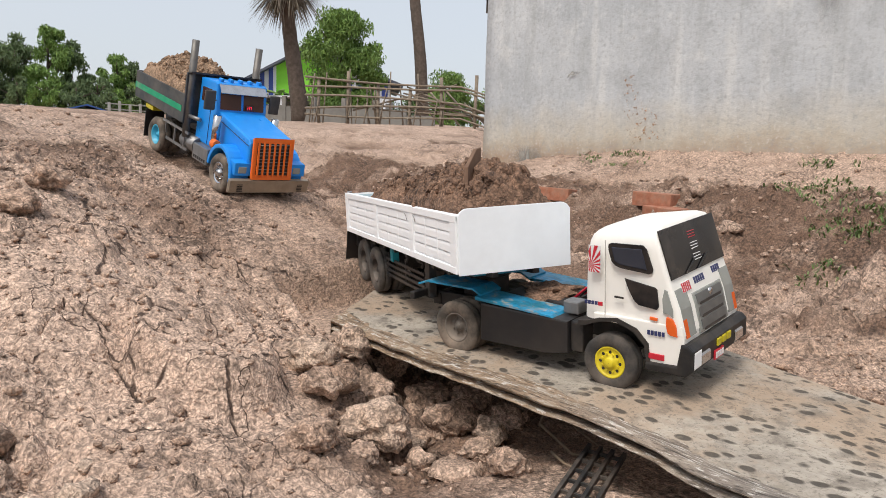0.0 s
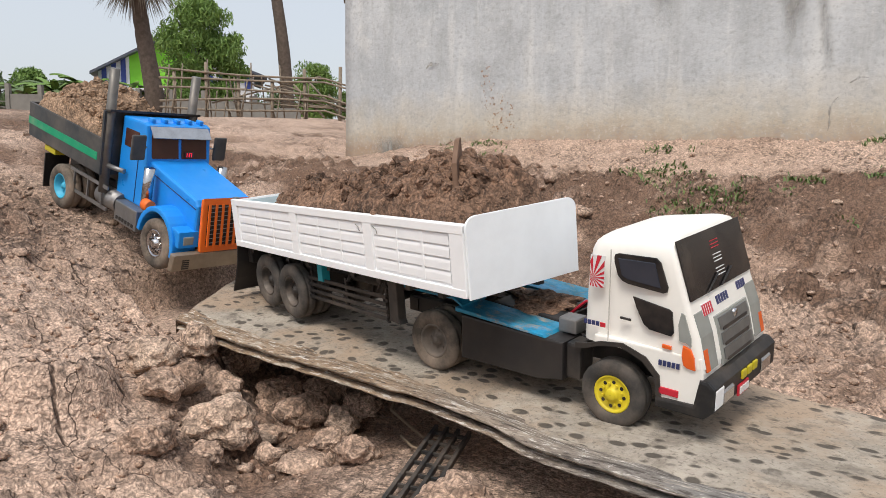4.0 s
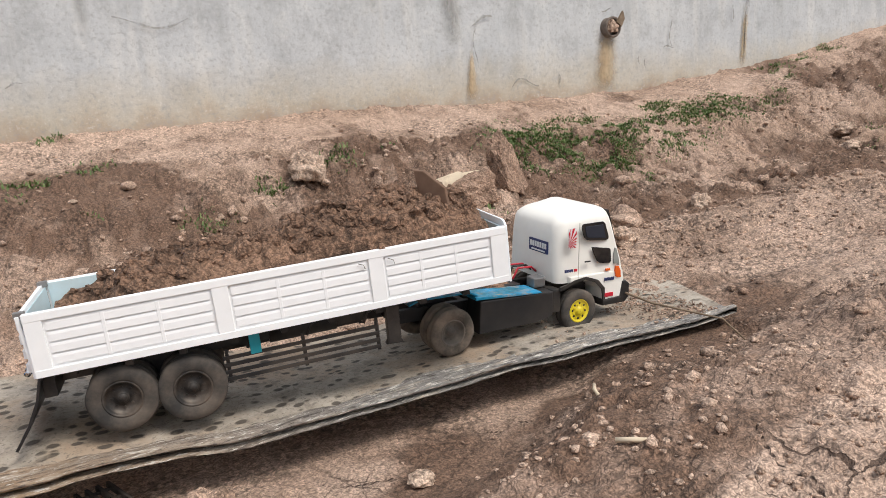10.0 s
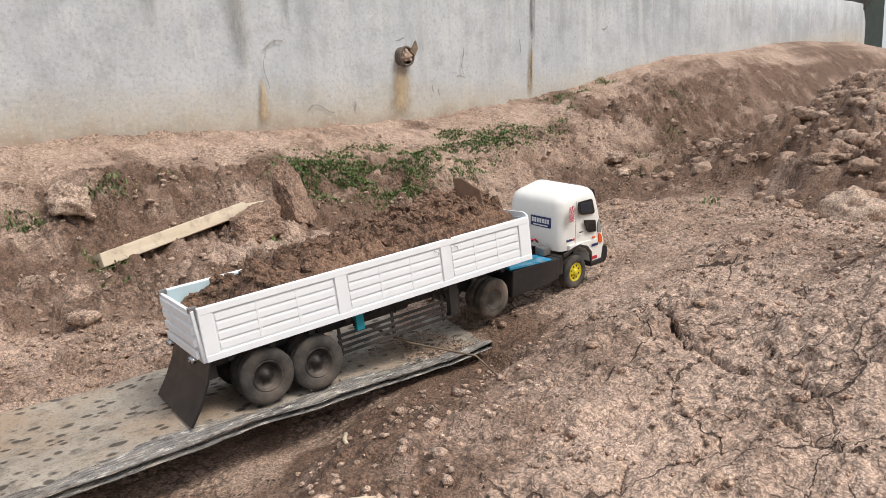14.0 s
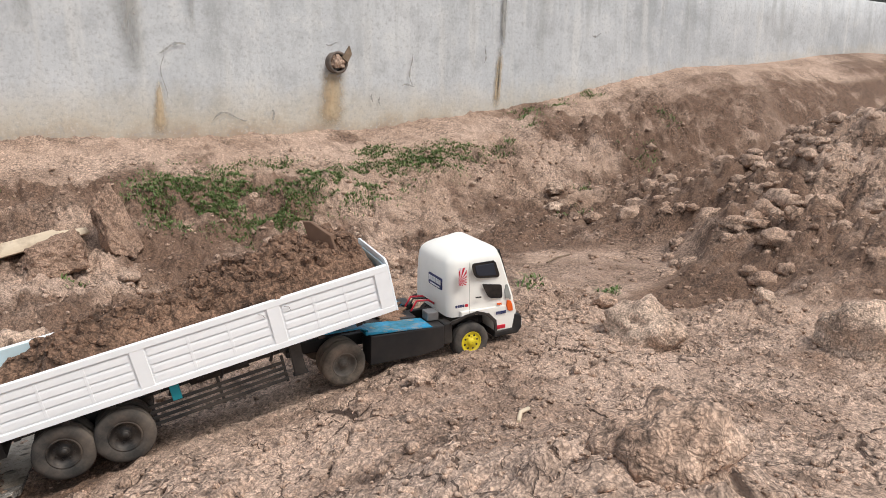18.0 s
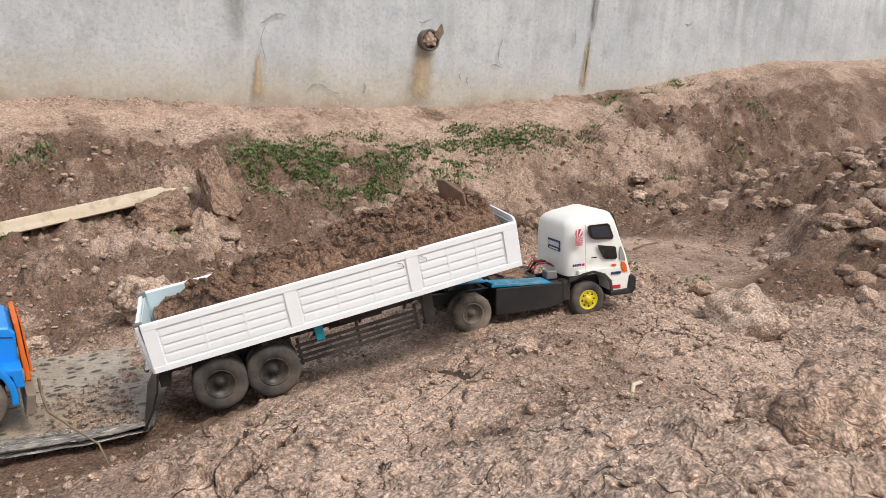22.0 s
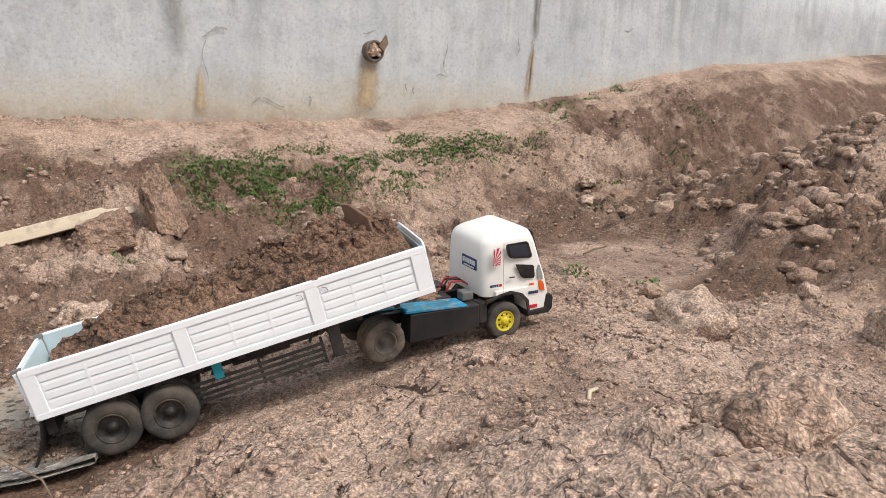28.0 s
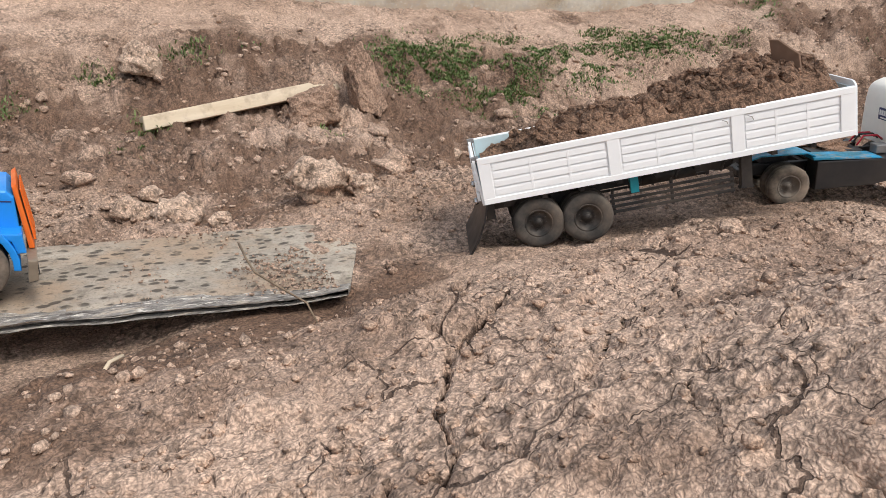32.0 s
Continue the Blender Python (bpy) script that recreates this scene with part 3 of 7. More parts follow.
def ground_height(x, y):
    x, y = np.asarray(x, float), np.asarray(y, float)
    return trimmed(x, y, lie(x, y) + relief(x, y)[0])


def stretch(stops, steps, lo, hi, more):
    core = np.concatenate([np.arange(a, b, s) for a, b, s in zip(stops[:-1], stops[1:], steps)])
    grow = np.geomspace(steps[0], 1, more)
    up, down = stops[-1] + np.cumsum(grow) * (hi - stops[-1]) / grow.sum(), stops[0] - np.cumsum(grow) * (stops[0] - lo) / grow.sum()
    return np.concatenate([down[::-1], core, up])


def quads(name, co, n, m, mat, smooth=False):
    """A mesh of n rows of m points."""
    me = bpy.data.meshes.new(name)
    me.vertices.add(n * m)
    me.vertices.foreach_set("co", co.astype(np.float32).ravel())
    i = np.arange(n * m).reshape(n, m)
    q = np.stack([i[:-1, :-1], i[:-1, 1:], i[1:, 1:], i[1:, :-1]], -1).reshape(-1, 4)
    me.loops.add(q.size)
    me.loops.foreach_set("vertex_index", q.ravel().astype(np.int32))
    me.polygons.add(len(q))
    me.polygons.foreach_set("loop_start", np.arange(0, q.size, 4, dtype=np.int32))
    if smooth:
        me.polygons.foreach_set("use_smooth", np.ones(len(q), bool))
    me.update(calc_edges=True)
    me.materials.append(mat)
    return me


X, Y = np.meshgrid(stretch((-6.4, -3.6, -2.1, 0.8, 1.7, 3.0, 6.2, 8.6), (0.04, 0.02, 0.0064, 0.0046, 0.0068, 0.016, 0.03), -160, 160, 40), stretch((-0.6, 0.1, 0.9, 1.2, 2.1, 3.9, 5.6), (0.016, 0.0046, 0.0056, 0.0082, 0.0135, 0.04), -120, 160, 40))
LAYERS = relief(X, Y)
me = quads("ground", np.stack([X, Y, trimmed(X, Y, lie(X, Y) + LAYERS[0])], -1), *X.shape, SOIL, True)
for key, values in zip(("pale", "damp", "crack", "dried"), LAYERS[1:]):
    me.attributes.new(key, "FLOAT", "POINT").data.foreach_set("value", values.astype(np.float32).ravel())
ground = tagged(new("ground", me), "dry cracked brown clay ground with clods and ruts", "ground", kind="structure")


def top(x, y):
    return float(ground_height(np.array([x]), np.array([y]))[0])


# ---- building blocks ----


def bm_box(bm, x0, x1, y0, y1, z0, z1, bevel=0.0):
    m = Matrix.Translation(((x0 + x1) / 2, (y0 + y1) / 2, (z0 + z1) / 2)) @ Matrix.Diagonal((x1 - x0, y1 - y0, z1 - z0, 1))
    vs = bmesh.ops.create_cube(bm, size=1, matrix=m)["verts"]
    if bevel:
        bmesh.ops.bevel(bm, geom=list({e for v in vs for e in v.link_edges}), offset=bevel, segments=2, affect="EDGES", profile=0.6)
    return bm


def box(x0, x1, y0, y1, z0, z1, bevel=0.0):
    return bm_box(bmesh.new(), x0, x1, y0, y1, z0, z1, bevel)


def prism(points, y0, y1, bevel=0.0, segments=2, bm=None):
    """A side outline of (x, z) points, drawn out from y0 to y1."""
    bm = bm or bmesh.new()
    a = [bm.verts.new((x, y0, z)) for x, z in points]
    b = [bm.verts.new((x, y1, z)) for x, z in points]
    faces = [bm.faces.new(a), bm.faces.new(b[::-1])]
    n = len(points)
    for i in range(n):
        faces.append(bm.faces.new((a[i], b[i], b[(i + 1) % n], a[(i + 1) % n])))
    bmesh.ops.recalc_face_normals(bm, faces=faces)
    if bevel:
        rim = list({e for f in faces[:2] for e in f.edges})
        bmesh.ops.bevel(bm, geom=rim, offset=bevel, segments=segments, affect="EDGES", profile=0.6)
    return bm


def tube(points, r, sides=8, bm=None, r2=None):
    bm = bm or bmesh.new()
    points = [Vector(p) for p in points]
    rings = []
    for i, p in enumerate(points):
        d = (points[min(i + 1, len(points) - 1)] - points[max(i - 1, 0)]).normalized()
        q = d.to_track_quat("Z", "Y")
        rr = r if r2 is None else r + (r2 - r) * i / (len(points) - 1)
        rings.append([bm.verts.new(p + q @ Vector((math.cos(2 * math.pi * k / sides) * rr, math.sin(2 * math.pi * k / sides) * rr, 0))) for k in range(sides)])
    for a, b in zip(rings, rings[1:]):
        for k in range(sides):
            f = bm.faces.new((a[k], a[(k + 1) % sides], b[(k + 1) % sides], b[k]))
            f.smooth = True
    bm.faces.new(rings[0][::-1])
    bm.faces.new(rings[-1])
    return bm


def lathe(profile, steps=32, bm=None, smooth=True):
    """Turns a profile of (radius, y) about the y axis."""
    bm = bm or bmesh.new()
    rings = [[bm.verts.new((r * math.cos(2 * math.pi * k / steps), y, r * math.sin(2 * math.pi * k / steps))) for k in range(steps)] for r, y in profile]
    for a, b in zip(rings, rings[1:]):
        for k in range(steps):
            f = bm.faces.new((a[k], a[(k + 1) % steps], b[(k + 1) % steps], b[k]))
            f.smooth = smooth
    bmesh.ops.recalc_face_normals(bm, faces=bm.faces)
    return bm


def part(name, bm, mat, parent=None, label="", at=None):
    me = bpy.data.meshes.new(name)
    bm.to_mesh(me)
    bm.free()
    me.materials.append(mat)
    ob = new(name, me)
    if parent is not None:
        ob.parent = parent
    if at is not None:
        ob.matrix_basis = at
    if label:
        ob["label"] = label
    return ob


def lump(size, seed, level=3, rough=0.35, flat=0.0):
    """An angular clod of earth."""
    bm = bmesh.new()
    bmesh.ops.create_icosphere(bm, subdivisions=level, radius=1)
    o = Vector((seed * 3.7, seed * -1.9, seed * 0.77))
    for v in bm.verts:
        p = v.co.copy()
        r = 1 + rough * noise.noise(p * 1.1 + o) + 0.6 * rough * noise.noise(p * 2.6 + o) + 0.3 * rough * noise.noise(p * 6 + o)
        c = noise.voronoi(p * 1.5 + o)[0]
        r *= 0.9 + 0.16 * min(1.0, c[1] - c[0])
        v.co = Vector((p.x * r * size[0], p.y * r * size[1], max(p.z, -0.6 + flat) * r * size[2]))
    for f in bm.faces:
        f.smooth = level > 3
    return bm


# ---- the wall ----
WALL_Y = 3.845
bm = bmesh.new()
xs = np.linspace(-3.27, 12.2, 160)
rows = [(3.845, 0.2), (3.845, 0.6), (3.845, 0.95), (3.845, 1.3), (3.845, 1.65), (3.85, 1.93), (3.87, 1.95), (4.03, 1.95), (4.05, 1.93), (4.05, 0.2)]
ring = [[bm.verts.new((x, y + (0.012 * noise.noise((x * 1.3, z * 1.7, 3)) if y < 3.86 else 0), z + 0.006 * noise.noise((x * 3, z, 1)))) for y, z in rows] for x in xs]
for a, b in zip(ring, ring[1:]):
    for k in range(len(rows) - 1):
        bm.faces.new((a[k], a[k + 1], b[k + 1], b[k])).smooth = True
bm.faces.new(ring[0][::-1])
bm.faces.new(ring[-1])
bmesh.ops.recalc_face_normals(bm, faces=bm.faces)
tagged(part("wall_north", bm, CONCRETE), "tall weathered grey concrete wall with stains and cracks", "wall", kind="structure")
bm = prism([(12.2, 0.2), (16.5, 0.2), (16.5, 1.95), (12.2, 1.95)], 3.85, 4.05)
for v in bm.verts:
    v.co.y += (v.co.x - 12.2) * 0.3
tagged(part("wall_north_far", bm, CONCRETE), "ochre-stained end stretch of the concrete wall", "wall", kind="structure")


def stain(name, x, z0, z1, w0, w1, mat, lean=0.0, label="", weight=1.0):
    """A run of stain down the wall, faded at its sides."""
    n, m = 24, 9
    s, u = np.meshgrid(np.linspace(-1, 1, m), np.linspace(0, 1, n))
    jag = 0.18 * np.sin(u * 23 + x * 7) + 0.12 * np.sin(u * 51 + x)
    w = (w0 + (w1 - w0) * u) * (1 + 0.5 * jag)
    px, pz = x + s * w + lean * u, z1 + (z0 - z1) * u
    py = np.full_like(px, WALL_Y - 0.013)
    me = quads(name, np.stack([px, py, pz], -1), n, m, mat)
    fade = (1 - s**2) ** 2 * np.clip(u * 3.5, 0, 1) * np.clip((1 - u) * 4 + 0.1, 0, 1) * weight
    me.attributes.new("fade", "FLOAT", "POINT").data.foreach_set("value", fade.astype(np.float32).ravel())
    return tagged(new(name, me), label, "stain", kind="structure")


stain("trim_rust_run", 3.235, 0.72, 1.11, 0.1, 0.12, RUST, -0.03, "ochre rust run under the drain pipe")
stain("trim_rust_run", 2.17, 0.72, 1.02, 0.014, 0.06, RUST, -0.01, "narrow orange rust run on the wall")
stain("trim_rust_patch", -2.0, 0.74, 0.98, 0.06, 0.15, FLECKS, 0.02, "flaking orange rust patch on the wall")
stain("trim_rust_patch", -2.1, 0.86, 1.14, 0.05, 0.06, FLECKS, 0.03, "flaking orange rust patch on the wall")
stain("trim_crack_run", 2.0, 1.02, 1.94, 0.16, 0.07, CRACKSTAIN, 0.06, "broad lichen-grey run down the wall", 0.6)
stain("trim_crack_run", 2.37, 1.25, 1.94, 0.05, 0.02, CRACKSTAIN, 0.0, "dark water run on the wall", 0.5)
stain("trim_crack_run", -0.38, 0.98, 1.35, 0.03, 0.03, CRACKSTAIN, 0.05, "dark water run on the wall", 0.6)
stain("trim_crack_run", -0.5, 1.05, 1.94, 0.12, 0.05, CRACKSTAIN, 0.02, "broad lichen-grey run down the wall", 0.7)
stain("trim_crack_run", 4.64, 1.2, 1.94, 0.05, 0.03, CRACKSTAIN, -0.03, "dark stained joint down the wall", 1.3)
stain("trim_rust_run", 4.6, 0.82, 1.26, 0.035, 0.05, RUST, -0.04, "ochre foot of the stained joint on the wall")
stain("trim_crack_run", 4.6, 0.86, 1.3, 0.016, 0.012, CRACKSTAIN, -0.03, "thin dark line down the wall's joint")
stain("trim_crack_run", 1.55, 1.2, 1.94, 0.12, 0.05, CRACKSTAIN, 0.0, "dark water run on the wall", 0.4)
stain("trim_crack_run", 0.1, 1.1, 1.94, 0.07, 0.03, CRACKSTAIN, 0.0, "dark water run on the wall", 0.4)
stain("trim_crack_run", -1.1, 1.2, 1.94, 0.14, 0.06, CRACKSTAIN, 0.04, "dark water run on the wall", 0.45)
stain("trim_damp_patch", -2.85, 0.56, 0.74, 0.14, 0.22, CRACKSTAIN, 0.02, "dark damp patch at the foot of the wall")


def scratch(x, z, length, tilt, width, bend=0.1):
    """A dark chipped line on the plaster; tilt 0 is level, 90 upright."""
    s, u = np.meshgrid(np.linspace(-1, 1, 3), np.linspace(0, 1, 14))
    w = width * (0.35 + np.abs(np.sin(u * 9 + x * 11)) * 0.8) * np.sin(np.pi * np.clip(u, 0.06, 0.94)) ** 0.5
    a = length * (u - 0.5)
    b = s * w + bend * length * np.sin(u * 4.4 + x * 5)
    c, d = math.cos(radians(tilt)), math.sin(radians(tilt))
    co = np.stack([x + a * c - b * d, np.full_like(a, WALL_Y - 0.0135), z + a * d + b * c], -1)
    me = quads("trim_scar", co, 14, 3, CRACKSTAIN)
    me.attributes.new("fade", "FLOAT", "POINT").data.foreach_set("value", (1 - 0.5 * np.abs(s)).astype(np.float32).ravel())
    return tagged(new("trim_scar", me), "short dark scar in the wall plaster", "scar", kind="structure")


for row in ((3.228, 1.233, 0.09, 4, 0.006), (2.253, 1.181, 0.15, 14, 0.01), (2.2, 1.02, 0.22, 84, 0.004), (3.817, 1.085, 0.2, 96, 0.007), (3.79, 0.982, 0.1, 3, 0.007), (2.549, 0.795, 0.2, 12, 0.008, 0.2), (2.821, 0.809, 0.06, 100, 0.008), (3.506, 0.902, 0.05, 92, 0.007), (3.564, 0.881, 0.06, 88, 0.007), (0.395, 1.196, 0.34, 3, 0.008), (-0.217, 0.933, 0.07, 10, 0.006), (-0.309, 0.8, 0.14, 70, 0.006), (-2.5, 1.15, 0.1, 20, 0.012), (4.45, 1.2, 0.12, 80, 0.006), (5.6, 1.38, 0.1, 10, 0.01)):
    scratch(*row)

# the broken drain pipe in the wall, plugged with earth
pipe = new("drain_pipe")
pipe.matrix_basis = pose(3.245, WALL_Y, 1.12)
part("sleeve", lathe([(0.062, -0.02), (0.068, -0.055), (0.058, -0.062), (0.05, -0.05), (0.05, 0.03), (0.066, 0.03), (0.062, -0.02)], 24), plain("grey_pipe", (0.16, 0.13, 0.11), 0.8, 0, 0.4, 50, 0.3), pipe)
part("plug", lump((0.052, 0.03, 0.05), 4, 3, 0.5), CLOD, pipe, "lump of dried mud in the pipe", pose(0, -0.045, 0))
part("flap", prism([(0.02, 0.03), (0.07, 0.1), (0.085, 0.05), (0.055, 0.0)], -0.075, -0.06), TWIG, pipe, "bent brown flap of the pipe")
tagged(pipe, "broken drain pipe plugged with mud in the concrete wall", "pipe")
down = new("corner_pipe")
down.matrix_basis = pose(-3.3, 3.9, 0)
part("bracket", box(-0.03, 0.02, -0.03, 0.03, 1.7, 1.74, 0.005), BLACK_PLASTIC, down)
part("stub", tube([(-0.02, 0, 1.62), (-0.02, 0, 1.95)], 0.018, 10), BLACK_PLASTIC, down)
tagged(down, "dark pipe stub fixed to the corner of the concrete wall", "pipe")

# ---- the ramp ----


def ramp_line(x):
    return np.interp(x, (-0.93, -0.6, -0.23, 0.05, 0.58, 1.06), (1.205, 1.2, 1.186, 1.158, 1.125, 1.065))


def make_ramp():
    n, m = 220, 60
    u, s = np.meshgrid(np.linspace(0, 1, m), np.linspace(0, 1, n))
    x = -0.93 + 1.99 * s + 0.17 * u * s - 0.28 * u * (1 - s)
    ragged = 0.012 * fbm(x * 6, u * 0 + 3.0, 5, 5, 0.65)
    y0 = ramp_line(-0.93 + 1.99 * s) + ragged * (1 - u)
    y = y0 + u * (0.43 + 0.02 * fbm(x * 3, u * 0, 9, 3))
    z = 0.264 - 0.016 * sst(0.02, 0.12, u) + 0.05 * u * sst(0.3, -0.5, x) - 0.008 * np.sin(np.pi * s) + 0.008 * np.clip(0.12 - s, 0, 1) / 0.12 + 0.008 * fbm(x * 4, y * 4, 13, 4)
    # the near border sags and frays
    z = z - 0.017 * np.clip(1 - u / 0.2, 0, 1) ** 1.6 * (0.9 + 0.4 * fbm(x * 5, 0 * x, 17, 3)) * sst(1.02, 0.9, s)
    ramp = new("ramp")
    topco = np.stack([x, y, z], -1)
    me = quads("top_sheet", topco, n, m, RAMP_TOP, True)
    o = new("top_sheet", me)
    o.parent = ramp
    # the splintered border as a thick fibrous strip round the near side and both ends
    drop = np.linspace(0, 1, 7)[None, :]
    thick = (0.009 + 0.006 * fbm(x[:, :1] * 4, x[:, :1] * 0, 21, 5, 0.6)) * (1 - 0.4 * s[:, :1])
    e = np.stack([x[:, :1] + 0 * drop, y0[:, :1] - 0.004 * np.sin(np.pi * drop) - 0.005 * fbm(x[:, :1] * 14 + 0 * drop, drop * 3 + 0 * x[:, :1], 23, 4) + 0.012 * drop, z[:, :1] + 0.001 - thick * drop], -1)
    o = new("frayed_edge", quads("frayed_edge", e, n, 7, RAMP_EDGE, True))
    o.parent = ramp
    tagged(o, "frayed splintered edge of the ramp")
    inner = np.stack([x, y, z - 0.012 - 0.006 * np.clip(1 - u / 0.15, 0, 1) * (1 - s)], -1)
    o = new("underside", quads("underside", inner[:, ::-1], n, m, RAMP_EDGE))
    o.parent = ramp
    for name, col in (("end_edge", 0), ("end_edge", n - 1)):
        strip = np.stack([topco[col], topco[col] - np.array([0, 0, 0.012 if col else 0.03])], 1)
        o = new(name, quads(name, strip, m, 2, RAMP_EDGE))
        o.parent = ramp
    # a flake of bark-like fibre raised along the border
    fray = fbm(x[:, :13] * 12, y[:, :13] * 40, 29, 4) * 0.4
    g = np.stack([x[:, :13], y[:, :13], z[:, :13] + 0.0012 + 0.004 * np.clip(fray, 0, 1) - 0.008 * sst(0.55, 1.0, u[:, :13] / u[0, 12] + fray)], -1)
    o = new("worn_border", quads("worn_border", g, n, 13, RAMP_EDGE, True))
    o.parent = ramp
    return tagged(ramp, "worn grey dimpled sheet laid as a ramp over the pit", "ramp")


make_ramp()


# ---- loose earth, stones and scraps ----


def ground_tops(xs, ys):
    return ground_height(np.asarray(xs, float), np.asarray(ys, float))


def rock(x, y, r, pale, seed, name="clod", sink=0.3, label="", flat=1.0, tall=0.75, rough=0.42):
    ob = part(name, lump((r * 1.1, r * 0.95, r * tall * flat), seed, 4 if r > 0.03 else 3, rough), PALE_CLOD if pale else CLOD)
    ob.matrix_basis = pose(x, y, top(x, y) + r * 0.6 * tall * (1 - 2 * sink) + 0.25 * r, 12 * math.sin(seed), 9 * math.cos(seed * 2.1), 57 * seed)
    return tagged(ob, label or ("pale dry clay clod lying on the ground" if pale else "brown clay clod lying on the ground"), "clod", "clods on the ground")


ROCKS = [
    (-0.98, 1.32, 0.041, 1), (-0.71, 1.4, 0.05, 0), (-0.82, 1.19, 0.046, 1), (-0.55, 1.06, 0.055, 1), (-0.62, 1.29, 0.056, 0),
    (-0.6, 1.19, 0.03, 0), (-0.76, 1.06, 0.046, 1), (-0.69, 1.16, 0.034, 0), (-0.34, 1.16, 0.034, 0), (-0.1, 1.1, 0.048, 0),
    (-0.72, 1.31, 0.05, 0), (-0.66, 1.38, 0.05, 0), (-0.55, 1.37, 0.04, 0), (-0.86, 1.31, 0.05, 0), (-0.5, 1.28, 0.035, 1),
    (-0.69, 1.25, 0.029, 0), (-0.48, 0.9, 0.034, 0), (-0.83, 1.27, 0.031, 0), (-0.74, 1.49, 0.045, 0), (-0.45, 1.2, 0.028, 0),
    (-0.66, 1.02, 0.036, 0), (-0.5, 1.0, 0.03, 0), (-1.41, 0.77, 0.043, 0), (-1.26, 0.68, 0.04, 0), (0.23, 1.01, 0.021, 1),
    (2.30, 2.24, 0.05, 1), (4.1, 2.75, 0.061, 1), (0.74, 1.98, 0.034, 1), (2.6, 1.02, 0.04, 0), (1.79, 0.81, 0.03, 0),
    (3.95, 2.6, 0.045, 1), (2.65, 2.3, 0.05, 0), (3.0, 2.35, 0.06, 0), (3.25, 2.55, 0.04, 1), (3.9, 2.25, 0.05, 0), (3.0, 0.75, 0.035, 1),
]
for n, (x, y, r, p) in enumerate(ROCKS):
    rock(x, y, r, p, n + 1)

rock(0.79, 3.0, 0.088, 1, 52, "boulder", 0.25, "pale angular boulder on the bank", 1.0, 0.8, 0.4)
rock(2.46, 0.76, 0.1, 1, 74, "boulder", 0.5, "pale wedge of dried clay beside the track", 1.0, 0.75, 0.35)
rock(2.83, 0.4, 0.1, 1, 75, "boulder", 0.38, "pale boulder split by a deep crack", 1.0, 0.95, 0.3)
rock(2.87, 0.25, 0.065, 1, 78, "boulder", 0.35, "pale broken half of a clay boulder", 1.0, 1.1, 0.3)
rock(1.575, 0.045, 0.075, 0, 76, "boulder", 0.8, "crumbling rounded boulder on the near mound", 1.0, 0.8)
rock(1.17, 1.7, 0.085, 1, 79, "boulder", 0.35, "pale crumbly boulder beside the ramp", 1.0, 0.8)
rock(1.28, 1.66, 0.05, 1, 84, "boulder", 0.35, "pale chipped boulder leaning on another", 1.0, 0.8)
rock(0.8, 1.72, 0.065, 1, 80, "boulder", 0.3, "pale crumbly boulder beside the ramp", 1.0, 0.7)
rock(0.69, 1.78, 0.042, 1, 85, "boulder", 0.25, "small pale boulder beside the ramp", 1.0, 1.0)
rock(0.9, 1.68, 0.03, 1, 86, "boulder", 0.3, "small pale boulder beside the ramp")
rock(1.42, 1.78, 0.06, 0, 81, "boulder", 0.3, "small brown boulder beside the ramp")


def clay_block(x, y, size, seed, turn, label):
    """An angular block broken out of the bank."""
    bm = bmesh.new()
    bmesh.ops.create_cube(bm, size=2)
    bmesh.ops.subdivide_edges(bm, edges=bm.edges[:], cuts=11, use_grid_fill=True)
    o = Vector((seed * 3.1, seed * 1.7, -seed))
    for v in bm.verts:
        p = v.co.copy()
        p = p * (1 - 0.12 * (p.length - 1) / 0.73)
        taper = 1 - 0.22 * (p.z + 1) / 2
        q = Vector((p.x * taper, p.y * taper, p.z + 0.28 * p.x * (p.z + 1) / 2))
        k = 1 + 0.22 * noise.noise(p * 0.9 + o) + 0.2 * noise.noise(p * 2.4 + o) + 0.12 * noise.noise(p * 6 + o)
        v.co = Vector((q.x * k * size[0], q.y * k * size[1], q.z * k * size[2]))
    ob = part("clay_block", bm, BROWN_CLOD)
    ob.matrix_basis = pose(x, y, top(x, y) + 0.75 * size[2], *turn)
    return tagged(ob, label, "clay block")


clay_block(1.65, 2.8, (0.07, 0.055, 0.13), 3, (-10, -12, 20), "tall upright block of brown clay on the bank")
clay_block(1.42, 2.72, (0.11, 0.08, 0.07), 8, (-6, -10, -12), "wedge-shaped block of brown clay beside the timber")

rng = np.random.default_rng(5)


